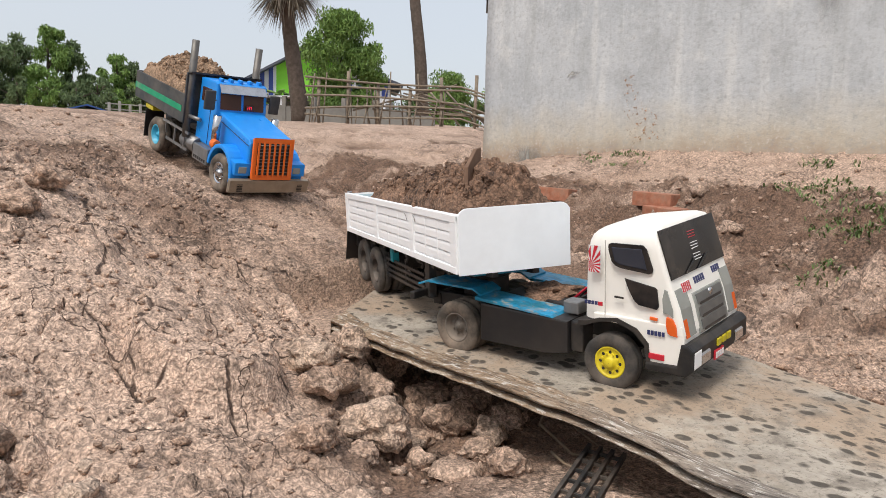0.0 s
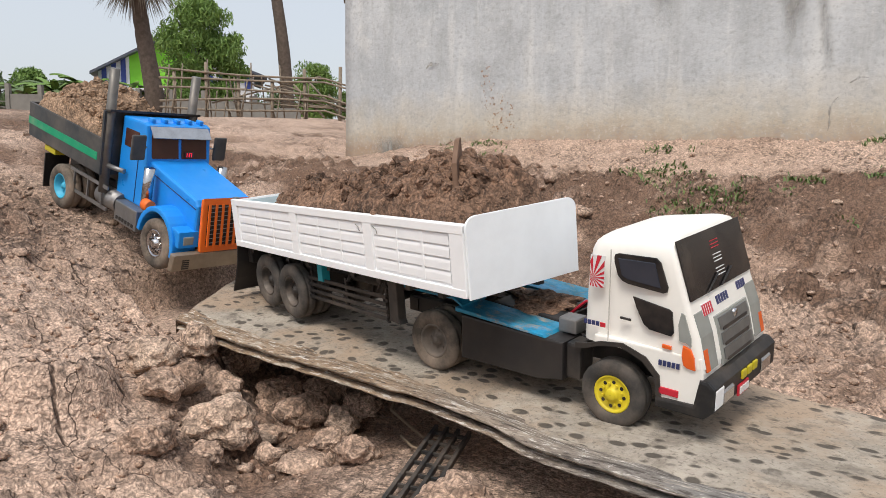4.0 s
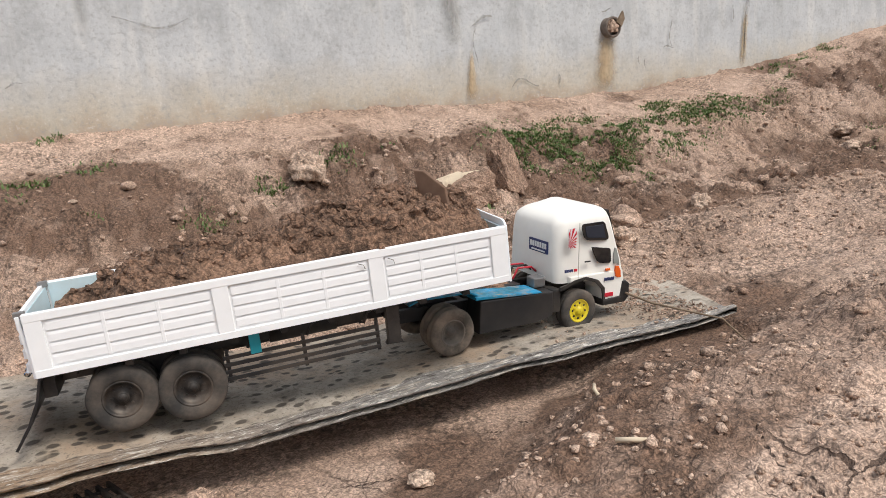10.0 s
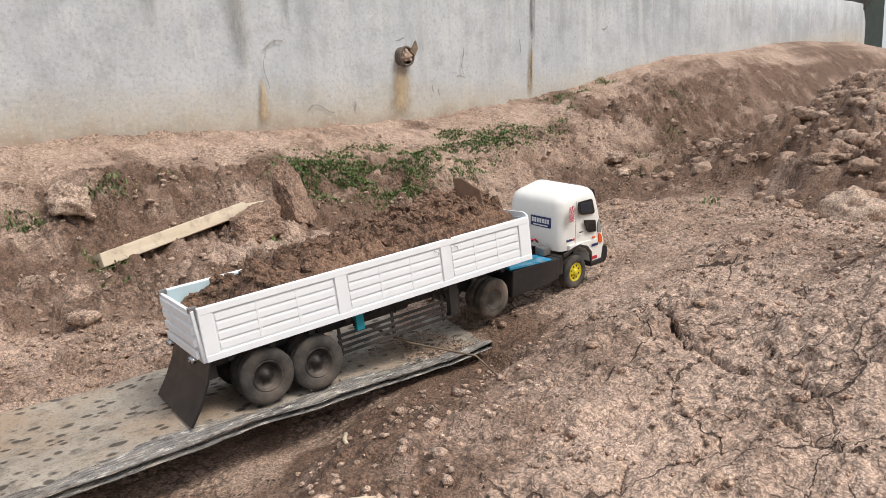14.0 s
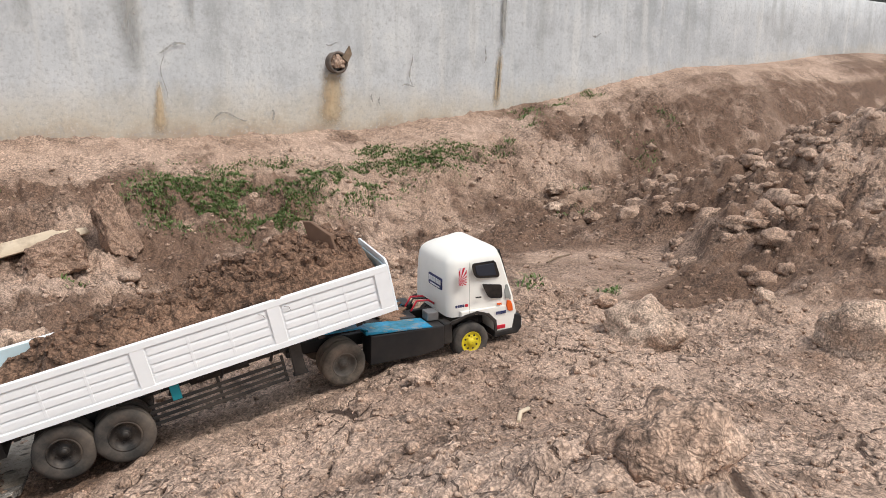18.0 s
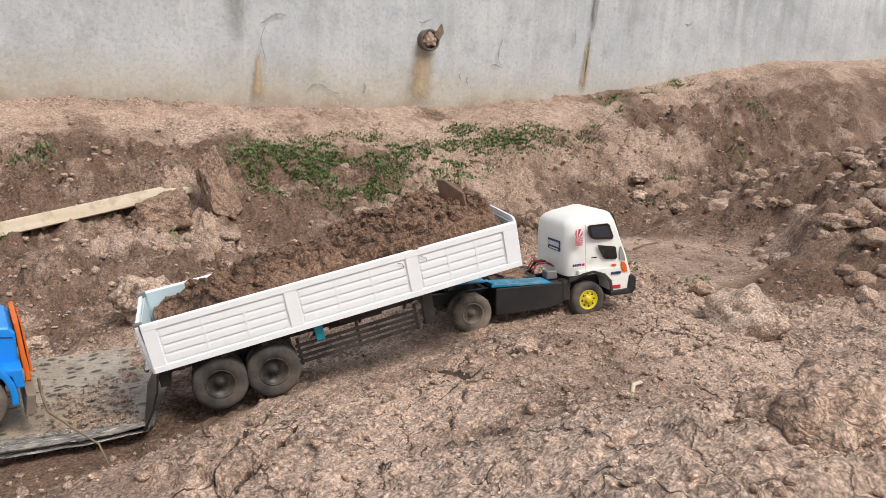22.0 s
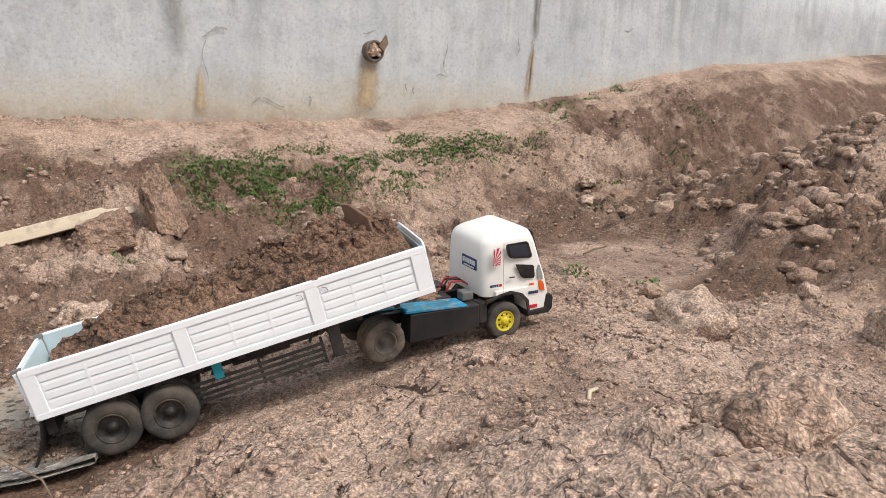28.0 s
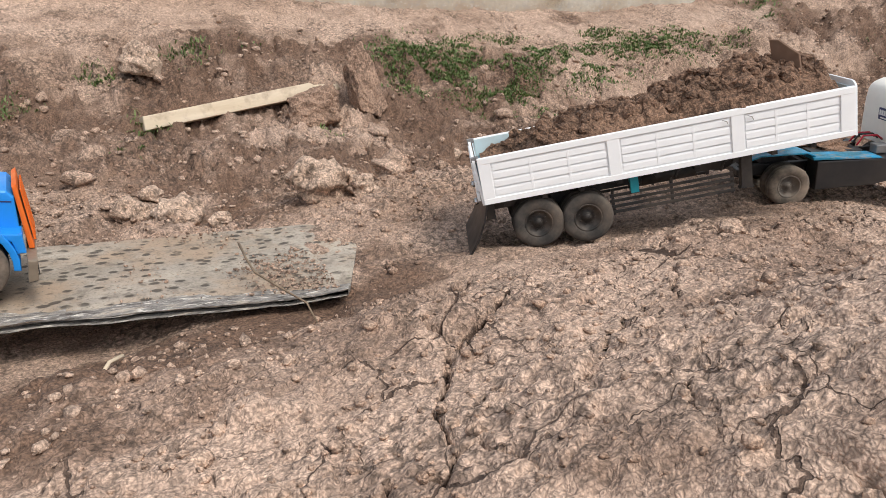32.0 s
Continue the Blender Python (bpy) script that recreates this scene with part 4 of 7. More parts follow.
def scatter(name, count, area, r_lo, r_hi, mat, keep, label, sides, level=None, jagged=(0.6, 1.25), lift=0.25):
    """Many crumbs of earth in one mesh; keep gives the share that stays at a place."""
    x = rng.uniform(area[0], area[1], count)
    y = rng.uniform(area[2], area[3], count)
    ok = rng.random(count) < keep(x, y)
    on_ramp = (x > -1.15) & (x < 1.1) & (y > ramp_line(x) - 0.02) & (y < ramp_line(x) + 0.46)
    ok &= on_ramp if level else ~on_ramp
    x, y = x[ok], y[ok]
    r = r_lo * (r_hi / r_lo) ** (rng.random(len(x)) ** 2.2)
    z = (np.full_like(x, level) if level else ground_tops(x, y)) + lift * r
    bm = bmesh.new()
    bmesh.ops.create_icosphere(bm, subdivisions=sides, radius=1)
    base = np.array([v.co for v in bm.verts])
    tris = np.array([[v.index for v in f.verts] for f in bm.faces])
    bm.free()
    n, m = len(x), len(base)
    jag = rng.uniform(*jagged, (n, m, 1))
    sq = np.stack([rng.uniform(0.8, 1.4, n), rng.uniform(0.7, 1.2, n), rng.uniform(0.5, 0.95, n)], -1)[:, None, :]
    ang = rng.uniform(0, 6.28, n)
    p = base[None] * jag * sq * r[:, None, None]
    c, s = np.cos(ang)[:, None], np.sin(ang)[:, None]
    p = np.stack([p[..., 0] * c - p[..., 1] * s, p[..., 0] * s + p[..., 1] * c, p[..., 2]], -1) + np.stack([x, y, z], -1)[:, None]
    faces = (tris[None] + (np.arange(n) * m)[:, None, None]).reshape(-1, 3)
    me = bpy.data.meshes.new(name)
    me.vertices.add(n * m)
    me.vertices.foreach_set("co", p.astype(np.float32).ravel())
    me.loops.add(faces.size)
    me.loops.foreach_set("vertex_index", faces.ravel().astype(np.int32))
    me.polygons.add(len(faces))
    me.polygons.foreach_set("loop_start", np.arange(0, faces.size, 3, dtype=np.int32))
    me.update(calc_edges=True)
    me.materials.append(mat)
    return tagged(new(name, me), label, "soil", kind="stuff")


def loose(x, y):
    rough, pale, damp, worn = masks(x, y)
    return (1 - 0.95 * pit_at(x, y) * sst(-0.5, -0.3, x)) * np.clip(0.25 + 0.75 * rough * (0.5 + fbm(x * 2.5, y * 2.5, 77, 3)) - 0.2 * worn, 0.08, 1) * sst(3.75, 3.4, y)


def banked(x, y):
    rough, pale, damp, worn = masks(x, y)
    m = 1.8 * gauss(x, y, -0.75, 1.22, 0.34, 0.26) * sst(-0.05, 0.04, (x + 0.86) * 0.64 + (y - 1.14) * 0.77) + 0.1 * gauss(x, y, 1.0, 2.4, 1.4, 0.4) + gauss(x, y, -0.6, 0.53, 0.12, 0.08) + 0.4 * gauss(x, y, -1.75, 0.85, 0.35, 0.2) + 0.1 * rough + 0.45 * pit_at(x, y) * sst(-0.2, -0.5, x)
    return np.clip(m - 0.5 * worn, 0, 1) * (1 - 0.95 * pit_at(x, y) * sst(-0.45, -0.25, x))


scatter("soil_crumbs", 58000, (-2.2, 3.0, -0.25, 2.2), 0.0026, 0.0095, CLOD, loose, "dry crumbs of clay strewn over the ground", 1)
scatter("soil_crumbs", 16000, (-3.2, 6.0, 0.3, 3.7), 0.005, 0.017, CLOD, loose, "dry crumbs of clay strewn over the bank", 1)
scatter("clay_lumps", 3000, (-1.4, 6.0, 0.2, 3.2), 0.012, 0.05, CLOD, banked, "broken lumps of brown clay heaped on the banks", 2)
scatter("pale_lumps", 500, (-1.4, 6.0, 0.2, 3.2), 0.01, 0.035, PALE_CLOD, banked, "pale broken lumps of dried clay", 2)


def on_mound(x, y):
    return 0.8 * sst(0.2, 0.55, gauss(x, y, 4.9, 1.35, 1.3, 1.0))


scatter("mound_lumps", 1000, (3.4, 6.6, 0.3, 2.7), 0.03, 0.085, CLOD, on_mound, "weathered lumps of clay grown into the mound", 3, None, (0.68, 1.16), -0.3)


def spilled(x, y):
    return sst(0.02, 0.05, y - ramp_line(x)) * np.clip(sst(0.6, 1.02, x) * (0.5 + 1.6 * fbm(x * 5, y * 5, 88, 3)), 0, 1)


scatter("ramp_crumbs", 5200, (0.5, 1.06, 1.08, 1.6), 0.0015, 0.005, CLOD, spilled, "crumbs of clay spilled over the ramp's end", 1, 0.249)

# sawn timber lying on the bank
beam = part("timber", prism([(-0.4, -0.024), (-0.395, 0.028), (0.3, 0.032), (0.32, 0.02), (0.43, 0.006), (0.44, -0.02)], -0.05, 0.05, 0.004), TIMBER)
d = Vector((0.69, 0.185, 0.088)).normalized()
side_v = Vector((0, 0, 1)).cross(d).normalized()
beam.matrix_basis = Matrix.Translation((1.14, 2.8, 0.345)) @ Matrix((d, side_v, d.cross(side_v))).transposed().to_4x4() @ Matrix.Rotation(radians(-18), 4, "X")
tagged(beam, "pale sawn timber plank lying on the bank", "plank")

for n, (x, y, yaw, lift) in enumerate(((-1.92, 3.06, 8, -0.012), (-1.38, 3.07, 4, -0.008), (-1.3, 3.02, -12, -0.02))):
    b = part("brick", box(-0.09, 0.09, -0.04, 0.04, -0.03, 0.03, 0.004), BRICK)
    b.matrix_basis = pose(x, y, top(x, y) + 0.03 + lift, 3 * (n - 1), 2, yaw)
    tagged(b, "orange-red clay brick lying on the bank", "brick", "bricks on the bank")


def make_grate(x, y, z, yaw):
    g = new("plastic_grate")
    g.matrix_basis = pose(x, y, z, 4, -6, yaw)
    for k in range(4):
        part("bar", box(-0.11, 0.11, -0.03 + 0.018 * k, -0.024 + 0.018 * k, -0.004, 0.006, 0.001), BLACK_PLASTIC, g)
    for k in range(7):
        part("rib", box(-0.1 + 0.032 * k, -0.096 + 0.032 * k, -0.03, 0.03, -0.002, 0.003), BLACK_PLASTIC, g)
    return tagged(g, "broken black plastic grate lying in the pit", "grate")


make_grate(-0.2, 1.17, top(-0.2, 1.17) + 0.025, 112)
for pts, r in ((((-0.5, 1.42, 0.24), (-0.45, 1.38, 0.19), (-0.42, 1.32, 0.15), (-0.33, 1.3, 0.13), (-0.27, 1.33, 0.13)), 0.004), (((-0.47, 1.42, 0.24), (-0.44, 1.4, 0.19), (-0.38, 1.36, 0.15), (-0.3, 1.34, 0.14)), 0.003), (((-0.34, 1.26, 0.14), (-0.28, 1.22, 0.15), (-0.22, 1.24, 0.14)), 0.003)):
    tagged(part("root", tube(pts, r, 6, None, r * 0.5), TWIG), "thin dead root hanging in the pit", "root")
pts = [(0.885, 1.284, 0.302), (0.887, 1.21, 0.294), (0.893, 1.15, 0.286), (0.93, 1.08, 0.275), (0.966, 1.02, 0.264), (0.985, 0.965, top(0.985, 0.965) + 0.002)]
tagged(part("twig", tube(pts, 0.003, 6, None, 0.0018), TWIG), "long thin twig lying over the ramp's corner", "twig")
for x, y, l, yaw in ((0.62, 1.02, 0.07, 60), (-0.2, 0.75, 0.1, 20), (0.45, 0.75, 0.05, 140), (1.8, 0.5, 0.06, 30), (3.3, 1.9, 0.2, 15)):
    z = top(x, y) + 0.006
    b = part("stick", tube([(-l / 2, 0, 0), (0, 0.006, 0.004), (l / 2, 0, 0)], 0.004, 6), TIMBER if l < 0.08 else TWIG)
    b.matrix_basis = pose(x, y, z, 0, 0, yaw)
    tagged(b, "short dry stick lying on the soil", "stick", "sticks on the soil")

# ---- grass on the bank ----


def grass(name, patches, blade, label):
    rg = random.Random(3)
    vs, fs = [], []
    for x, y, r, dense in patches:
        for _ in range(int(dense * (r / 0.06) ** 1.6)):
            a, q = rg.random() * 6.283, r * math.sqrt(rg.random()) * (0.6 + 0.7 * rg.random())
            bx, by = x + q * 1.25 * math.cos(a), y + q * 0.8 * math.sin(a)
            if by > 3.82:
                continue
            if vnoise(np.array(bx * 9.0), np.array(by * 14.0), 7) + 0.5 * vnoise(np.array(bx * 31.0), np.array(by * 40.0), 9) < -0.06:
                continue
            fs.append((bx, by, rg.random() * 6.283, blade * (0.45 + 0.9 * rg.random()), 0.8 + 1.1 * rg.random()))
    zs = ground_tops([f[0] for f in fs], [f[1] for f in fs])
    faces = []
    for (bx, by, a, l, lean), z in zip(fs, zs):
        cx, cy = math.cos(a), math.sin(a)
        w = 0.0022 + 0.0016 * rg.random()
        n = len(vs)
        vs += [(bx - cy * w, by + cx * w, z - 0.004), (bx + cy * w, by - cx * w, z - 0.004), (bx + cx * l * lean * 0.4 + cy * w * 0.8, by + cy * l * lean * 0.4 - cx * w * 0.8, z + l * 0.6), (bx + cx * l * lean * 0.4 - cy * w * 0.8, by + cy * l * lean * 0.4 + cx * w * 0.8, z + l * 0.6), (bx + cx * l * lean, by + cy * l * lean, z + l * (1.0 - 0.3 * lean))]
        faces += [(n, n + 1, n + 2, n + 3), (n + 3, n + 2, n + 4)]
    me = bpy.data.meshes.new(name)
    me.from_pydata(vs, [], faces)
    me.materials.append(GRASS)
    return tagged(new(name, me), label, "grass", kind="stuff")


G1 = [(1.95, 3.02, 0.09), (2.22, 3.25, 0.12), (2.29, 3.0, 0.12), (2.67, 3.3, 0.11), (2.84, 3.11, 0.11), (3.1, 3.18, 0.12), (3.75, 3.27, 0.12), (3.5, 3.28, 0.09), (2.44, 2.86, 0.09), (2.5, 3.12, 0.12), (2.04, 3.12, 0.1), (3.3, 3.46, 0.05)]
grass("grass", [(x, y, r * 2.2, 230) for x, y, r in G1], 0.0145, "low green grass growing on the clay bank")
G2 = [(4.12, 3.2, 0.06), (4.6, 3.5, 0.08), (-0.22, 3.27, 0.06), (-0.88, 3.44, 0.08), (-0.03, 3.39, 0.06), (-0.5, 3.02, 0.05), (-0.12, 3.78, 0.04), (-0.95, 3.76, 0.07), (-2.1, 3.72, 0.1), (-0.37, 3.11, 0.06), (-0.53, 3.07, 0.06), (1.01, 3.17, 0.06), (0.63, 3.01, 0.04), (-0.06, 2.96, 0.03), (0.72, 2.37, 0.04), (0.77, 2.69, 0.05), (1.39, 2.56, 0.05), (1.23, 3.22, 0.06), (0.97, 3.09, 0.06), (0.67, 2.97, 0.05), (0.34, 2.84, 0.06), (2.55, 1.3, 0.03), (3.1, 1.45, 0.04), (2.95, 1.75, 0.04), (4.75, 3.74, 0.08), (5.1, 3.76, 0.08), (5.5, 3.77, 0.07), (-0.81, 3.3, 0.1), (-0.6, 3.08, 0.08), (-0.6, 2.78, 0.05), (5.7, 3.2, 0.08), (3.9, 2.4, 0.06), (4.4, 2.75, 0.07), (5.2, 3.0, 0.1)]
grass("grass_tufts", [(x, y, r * 1.6, 80) for x, y, r in G2], 0.02, "scattered tufts of short grass on the bank")

# ---- beyond the bank: trees, house and fences ----


def leaves(rg, clumps, count, size, droop=0.3):
    """A crown of small separate leaf blades gathered in clumps (x, y, z, r)."""
    bm_v, bm_f = [], []
    for _ in range(count):
        cx, cy, cz, r = clumps[rg.randrange(len(clumps))]
        v = Vector((rg.gauss(0, 1), rg.gauss(0, 1), rg.gauss(0, 1))).normalized() * r * rg.random() ** 0.4
        p = Vector((cx, cy, cz)) + Vector((v.x, v.y, v.z * 0.8))
        q = Euler((rg.random() * 6.3, rg.random() * 6.3, rg.random() * 6.3)).to_matrix()
        s = size * (0.6 + 0.8 * rg.random())
        n = len(bm_v)
        bm_v += [p + q @ Vector(c) for c in ((-s, 0, 0), (0, -0.3 * s, 0.05 * s), (s, 0, -droop * s), (0, 0.3 * s, 0.05 * s))]
        bm_f.append((n, n + 1, n + 2, n + 3))
    me = bpy.data.meshes.new("crown")
    me.from_pydata(bm_v, [], bm_f)
    return me


def tree(name, x, y, h, r, mat, seed, label, trunk_h=0.35, count=2600, leaf=0.1, lobes=14, tall=0.7):
    rg = random.Random(seed)
    z0 = float(lie(x, y)) - 0.1
    t = new(name)
    t.matrix_basis = pose(x, y, z0)
    lean = rg.uniform(-0.1, 0.1)
    bm = tube([(0, 0, 0), (lean * 0.5, 0, h * 0.3), (lean, 0, h * 0.62), (lean * 1.3, 0, h * 0.85)], 0.045 * h ** 0.5, 8, None, 0.02)
    for _ in range(7):
        a, z = rg.random() * 6.283, h * rg.uniform(0.3, 0.65)
        tube([(lean * 0.7, 0, z), (math.cos(a) * r * 0.45, math.sin(a) * r * 0.45, z + h * 0.12), (math.cos(a) * r * 0.8, math.sin(a) * r * 0.8, z + h * 0.22)], 0.02, 5, bm, 0.006)
    part("trunk", bm, BARK, t)
    clumps = []
    for _ in range(lobes):
        a, q, u = rg.random() * 6.283, r * math.sqrt(rg.random()), rg.random()
        w = math.sin(math.pi * (0.15 + 0.8 * u)) ** 0.7
        clumps.append((math.cos(a) * q * w, math.sin(a) * q * w, h * (trunk_h + (1 - trunk_h) * u * 0.95), r * rg.uniform(0.22, 0.42)))
    me = leaves(rg, clumps, count, leaf)
    me.materials.append(mat)
    new("crown", me).parent = t
    return tagged(t, label, "tree", "trees beyond the bank")


tree("tree", -14.9, 10.1, 2.75, 0.9, LEAF, 4, "tall feathery bright green tree before the house", 0.12, 20000, 0.058, 80)
tree("tree", -18.6, 16.6, 1.9, 1.0, LEAF, 6, "small green tree behind the bamboo fence", 0.1, 6000, 0.06, 22)
# the far row beyond the field: feathery bamboo, then trees and palms
for k, (y, h, r) in enumerate(((3.6, 1.5, 0.75), (4.6, 1.9, 0.8), (5.5, 2.5, 0.85), (6.2, 2.7, 0.8), (6.9, 2.3, 0.6), (7.5, 1.5, 0.5), (8.2, 2.0, 0.6), (8.9, 1.9, 0.55), (9.6, 1.6, 0.6), (10.6, 1.5, 0.7), (2.4, 1.6, 0.8))):
    tree("tree", -26.2 + 0.7 * math.sin(k * 2.3), y, h, r, LEAF_DARK if k % 3 else LEAF, 20 + k, "feathery far tree in the row beyond the field", 0.1, 4500, 0.075, 30)
for k in range(15):
    tree("shrub", -24.6 + 0.6 * math.sin(k), 0.8 + 0.72 * k, 0.75 + 0.35 * abs(math.sin(k * 1.9)), 0.62, LEAF if k % 3 == 1 else LEAF_DARK, 50 + k, "low green shrub at the field's edge", 0.02, 1700, 0.07, 16)
for k in range(10):
    tree("shrub", -23.5 + 1.6 * k * 0.6, 17.6 + 0.5 * k, 1.1 + 0.5 * abs(math.sin(k * 2.9)), 0.9, LEAF_DARK if k % 2 else LEAF, 80 + k, "low green shrub behind the fence", 0.02, 1700, 0.075, 16)


def banana_plant(x, y, h, seed):
    """A clump of long arching leaves on a short stem."""
    rg = random.Random(seed)
    t = new("banana_plant")
    t.matrix_basis = pose(x, y, float(lie(x, y)) - 0.1)
    part("stem", tube([(0, 0, 0), (0.02, 0, h * 0.5)], 0.06, 8, None, 0.04), BARK, t)
    for k in range(15):
        a, l, up = rg.random() * 6.283, h * rg.uniform(0.5, 0.75), rg.uniform(0.3, 1.2)
        bm = bmesh.new()
        rows = []
        for u in np.linspace(0, 1, 7):
            r, z = l * u * math.cos(up * 0.6), h * 0.42 + l * (u * math.sin(up) - 0.55 * u * u)
            w = 0.11 * math.sin(math.pi * min(1, 0.08 + 0.92 * u)) ** 0.6 + 0.005
            c, d = math.cos(a), math.sin(a)
            rows.append([bm.verts.new((r * c - q * w * d, r * d + q * w * c, z - 0.05 * abs(q))) for q in (-1, 0, 1)])
        for p, q in zip(rows, rows[1:]):
            for i in range(2):
                bm.faces.new((p[i], p[i + 1], q[i + 1], q[i]))
        part("leaf", bm, LEAF if k % 3 else LEAF_DARK, t)
    return tagged(t, "banana plant with long arching leaves beyond the field", "plant", "banana plants beyond the field")


for k, (d, y, h) in enumerate(((0, 10.9, 1.7), (0.4, 11.7, 1.9), (-0.3, 12.4, 1.6), (0.2, 13.2, 1.8), (0.1, 14.0, 1.5), (0.3, 9.9, 1.4))):
    banana_plant(-22.6 + d, y * 0.93, h, 130 + k)


def make_picket_fence():
    f = new("picket_fence")
    pale = plain("pale_fence_post", (0.42, 0.41, 0.38), 0.9, 0, 0.3, 4)
    for k in range(14):
        y = 7.2 + 0.3 * k
        z = float(lie(-23.0, y)) - 0.1
        part("post", box(-23.04, -22.96, y - 0.035, y + 0.035, z, z + 0.42 + 0.05 * math.sin(k * 2.1), 0.01), pale, f)
    for h in (0.18, 0.34):
        z = float(lie(-23.0, 9.0)) - 0.1 + h
        part("rail", box(-23.02, -22.985, 7.1, 11.2, z, z + 0.03), pale, f)
    return tagged(f, "low fence of pale posts before the far trees", "fence")


make_picket_fence()


def palm(x, y, lean, h, r, seed, label):
    rg = random.Random(seed)
    t = new("palm_tree")
    z0 = float(lie(x, y)) - 0.1
    t.matrix_basis = pose(x, y, z0)
    pts = [(lean[0] * u + 0.06 * math.sin(7 * u), lean[1] * u, h * u) for u in np.linspace(0, 1, 12)]
    bm = tube(pts, r, 12, None, r * 0.62)
    for v in bm.verts:
        v.co.x += 0.14 * r * noise.noise(v.co * 9)
        v.co.y += 0.14 * r * noise.noise(v.co * 9 + Vector((5, 0, 0)))
    part("trunk", bm, BARK, t, "rough dark palm trunk")
    tipp = Vector(pts[-1])
    for name, mat, n, drop in (("dead_frond", DEADFROND, 34, -1.0), ("frond", LEAF_DARK, 26, 0.4)):
        vs, fs = [], []
        for k in range(n):
            a = rg.random() * 6.283
            d = Vector((math.cos(a), math.sin(a), drop + rg.uniform(-0.5, 0.5))).normalized()
            for j in range(16):
                l = rg.uniform(0.5, 0.95)
                dd = (d + Vector((rg.gauss(0, 0.22), rg.gauss(0, 0.22), rg.gauss(0, 0.22)))).normalized()
                s = dd.cross(Vector((0, 0, 1))).normalized() * 0.025
                b = tipp + d * 0.2
                e = b + dd * l + Vector((0, 0, -0.25 * l))
                i = len(vs)
                vs += [b - s, b + s, e]
                fs.append((i, i + 1, i + 2))
        me = bpy.data.meshes.new(name)
        me.from_pydata(vs, [], fs)
        me.materials.append(mat)
        new(name, me).parent = t
    return tagged(t, label, "palm tree", "palms before the house")


palm(-13.5, 8.21, (0.12, -0.42), 3.0, 0.19, 1, "tall palm with a skirt of dead fronds")
palm(-13.6, 11.57, (-0.25, -0.4), 6.0, 0.16, 2, "tall bare palm trunk beside the fence")


def make_house():
    h = new("house")
    z0 = 2.3
    h.matrix_basis = pose(-21.6, 13.6, z0, 0, 0, 57)
    lime = plain("lime_green_wall", (0.22, 0.62, 0.04), 0.7, 0, 0.15, 2)
    white = plain("white_wall", (0.7, 0.72, 0.75), 0.7, 0, 0.12, 2)
    blue = plain("blue_boards", (0.03, 0.06, 0.28), 0.6, 0, 0.2, 3)
    dark = plain("dark_roof_sheet", (0.09, 0.1, 0.13), 0.5, 0.2, 0.25, 3)
    grey = plain("grey_blockwork", (0.25, 0.25, 0.24), 0.9, 0, 0.3, 3)
    part("ground_floor", box(-2.3, 2.4, 0, 3, -0.4, 0.35), grey, h, "grey blockwork ground floor")
    part("wall", prism([(-1.5, 0.35), (-1.5, 1.5), (-0.4, 1.9), (0.6, 1.5), (0.6, 0.35)], 0, 3), lime, h, "lime green upper wall")
    part("side_wing", prism([(-2.4, 0.3), (-2.4, 0.95), (-1.5, 1.5), (-1.5, 0.3)], -0.05, 3), white, h, "white wing with blue boards")
    for k in range(3):
        part("blue_board", prism([(-2.3 + 0.28 * k, 0.4), (-2.3 + 0.28 * k, 0.95 + 0.17 * k), (-2.16 + 0.28 * k, 1.03 + 0.17 * k), (-2.16 + 0.28 * k, 0.4)], -0.09, -0.055), blue, h, "dark blue upright board")
    part("right_wing", prism([(0.6, 0.3), (0.6, 1.35), (2.3, 0.95), (2.3, 0.3)], -0.05, 3), white, h, "white wing under a dark roof")
    for k in range(4):
        part("blue_board", box(0.8 + 0.4 * k, 1.0 + 0.4 * k, -0.09, -0.055, 0.5, 0.95), blue, h)
    part("roof", prism([(-2.6, 0.86), (-0.45, 2.06), (-0.45, 1.98), (-2.6, 0.78)], -0.4, 3.3), dark, h, "dark sheet-metal roof slope")
    part("roof", prism([(-0.45, 2.06), (2.7, 0.92), (2.7, 0.84), (-0.45, 1.98)], -0.4, 3.3), dark, h, "dark sheet-metal roof slope")
    part("canopy", prism([(-2.6, 0.28), (0.7, 0.36), (0.7, 0.4), (-2.6, 0.33)], -0.9, 0), white, h, "pale canopy over the ground floor")
    win = part("window", box(-0.05, 0.35, -0.03, 0.02, 0.7, 1.2), dark, h)
    part("pane", box(0.0, 0.3, -0.045, -0.031, 0.75, 1.15), plain("dull_glass", (0.2, 0.1, 0.07), 0.2), win)
    for k in range(5):
        part("post", box(-2.4 + 1.1 * k, -2.3 + 1.1 * k, -0.85, -0.75, -0.4, 0.3), white, h)
    return tagged(h, "two-storey house with lime green and blue-white walls", "house")


make_house()


def make_slab_fence():
    f = new("slab_fence")
    a, b = Vector((-15.6, 6.3, 0)), Vector((-11.2, 10.0, 0))
    grey = plain("grey_fence_slab", (0.23, 0.22, 0.2), 0.9, 0, 0.3, 4)
    for k in range(9):
        p, q = a.lerp(b, k / 9), a.lerp(b, (k + 0.96) / 9)
        z = float(lie(p.x, p.y)) - 0.1
        d = (q - p)
        m = Matrix.Translation((p.x, p.y, z)) @ Matrix.Rotation(math.atan2(d.y, d.x), 4, "Z")
        part("slab", box(0, d.length, -0.03, 0.03, 0, 0.42), grey, f, "", m)
        part("post", box(-0.05, 0.03, -0.05, 0.05, 0, 0.62), grey, f, "", m)
    return tagged(f, "low grey concrete slab fence before the house", "fence")


make_slab_fence()


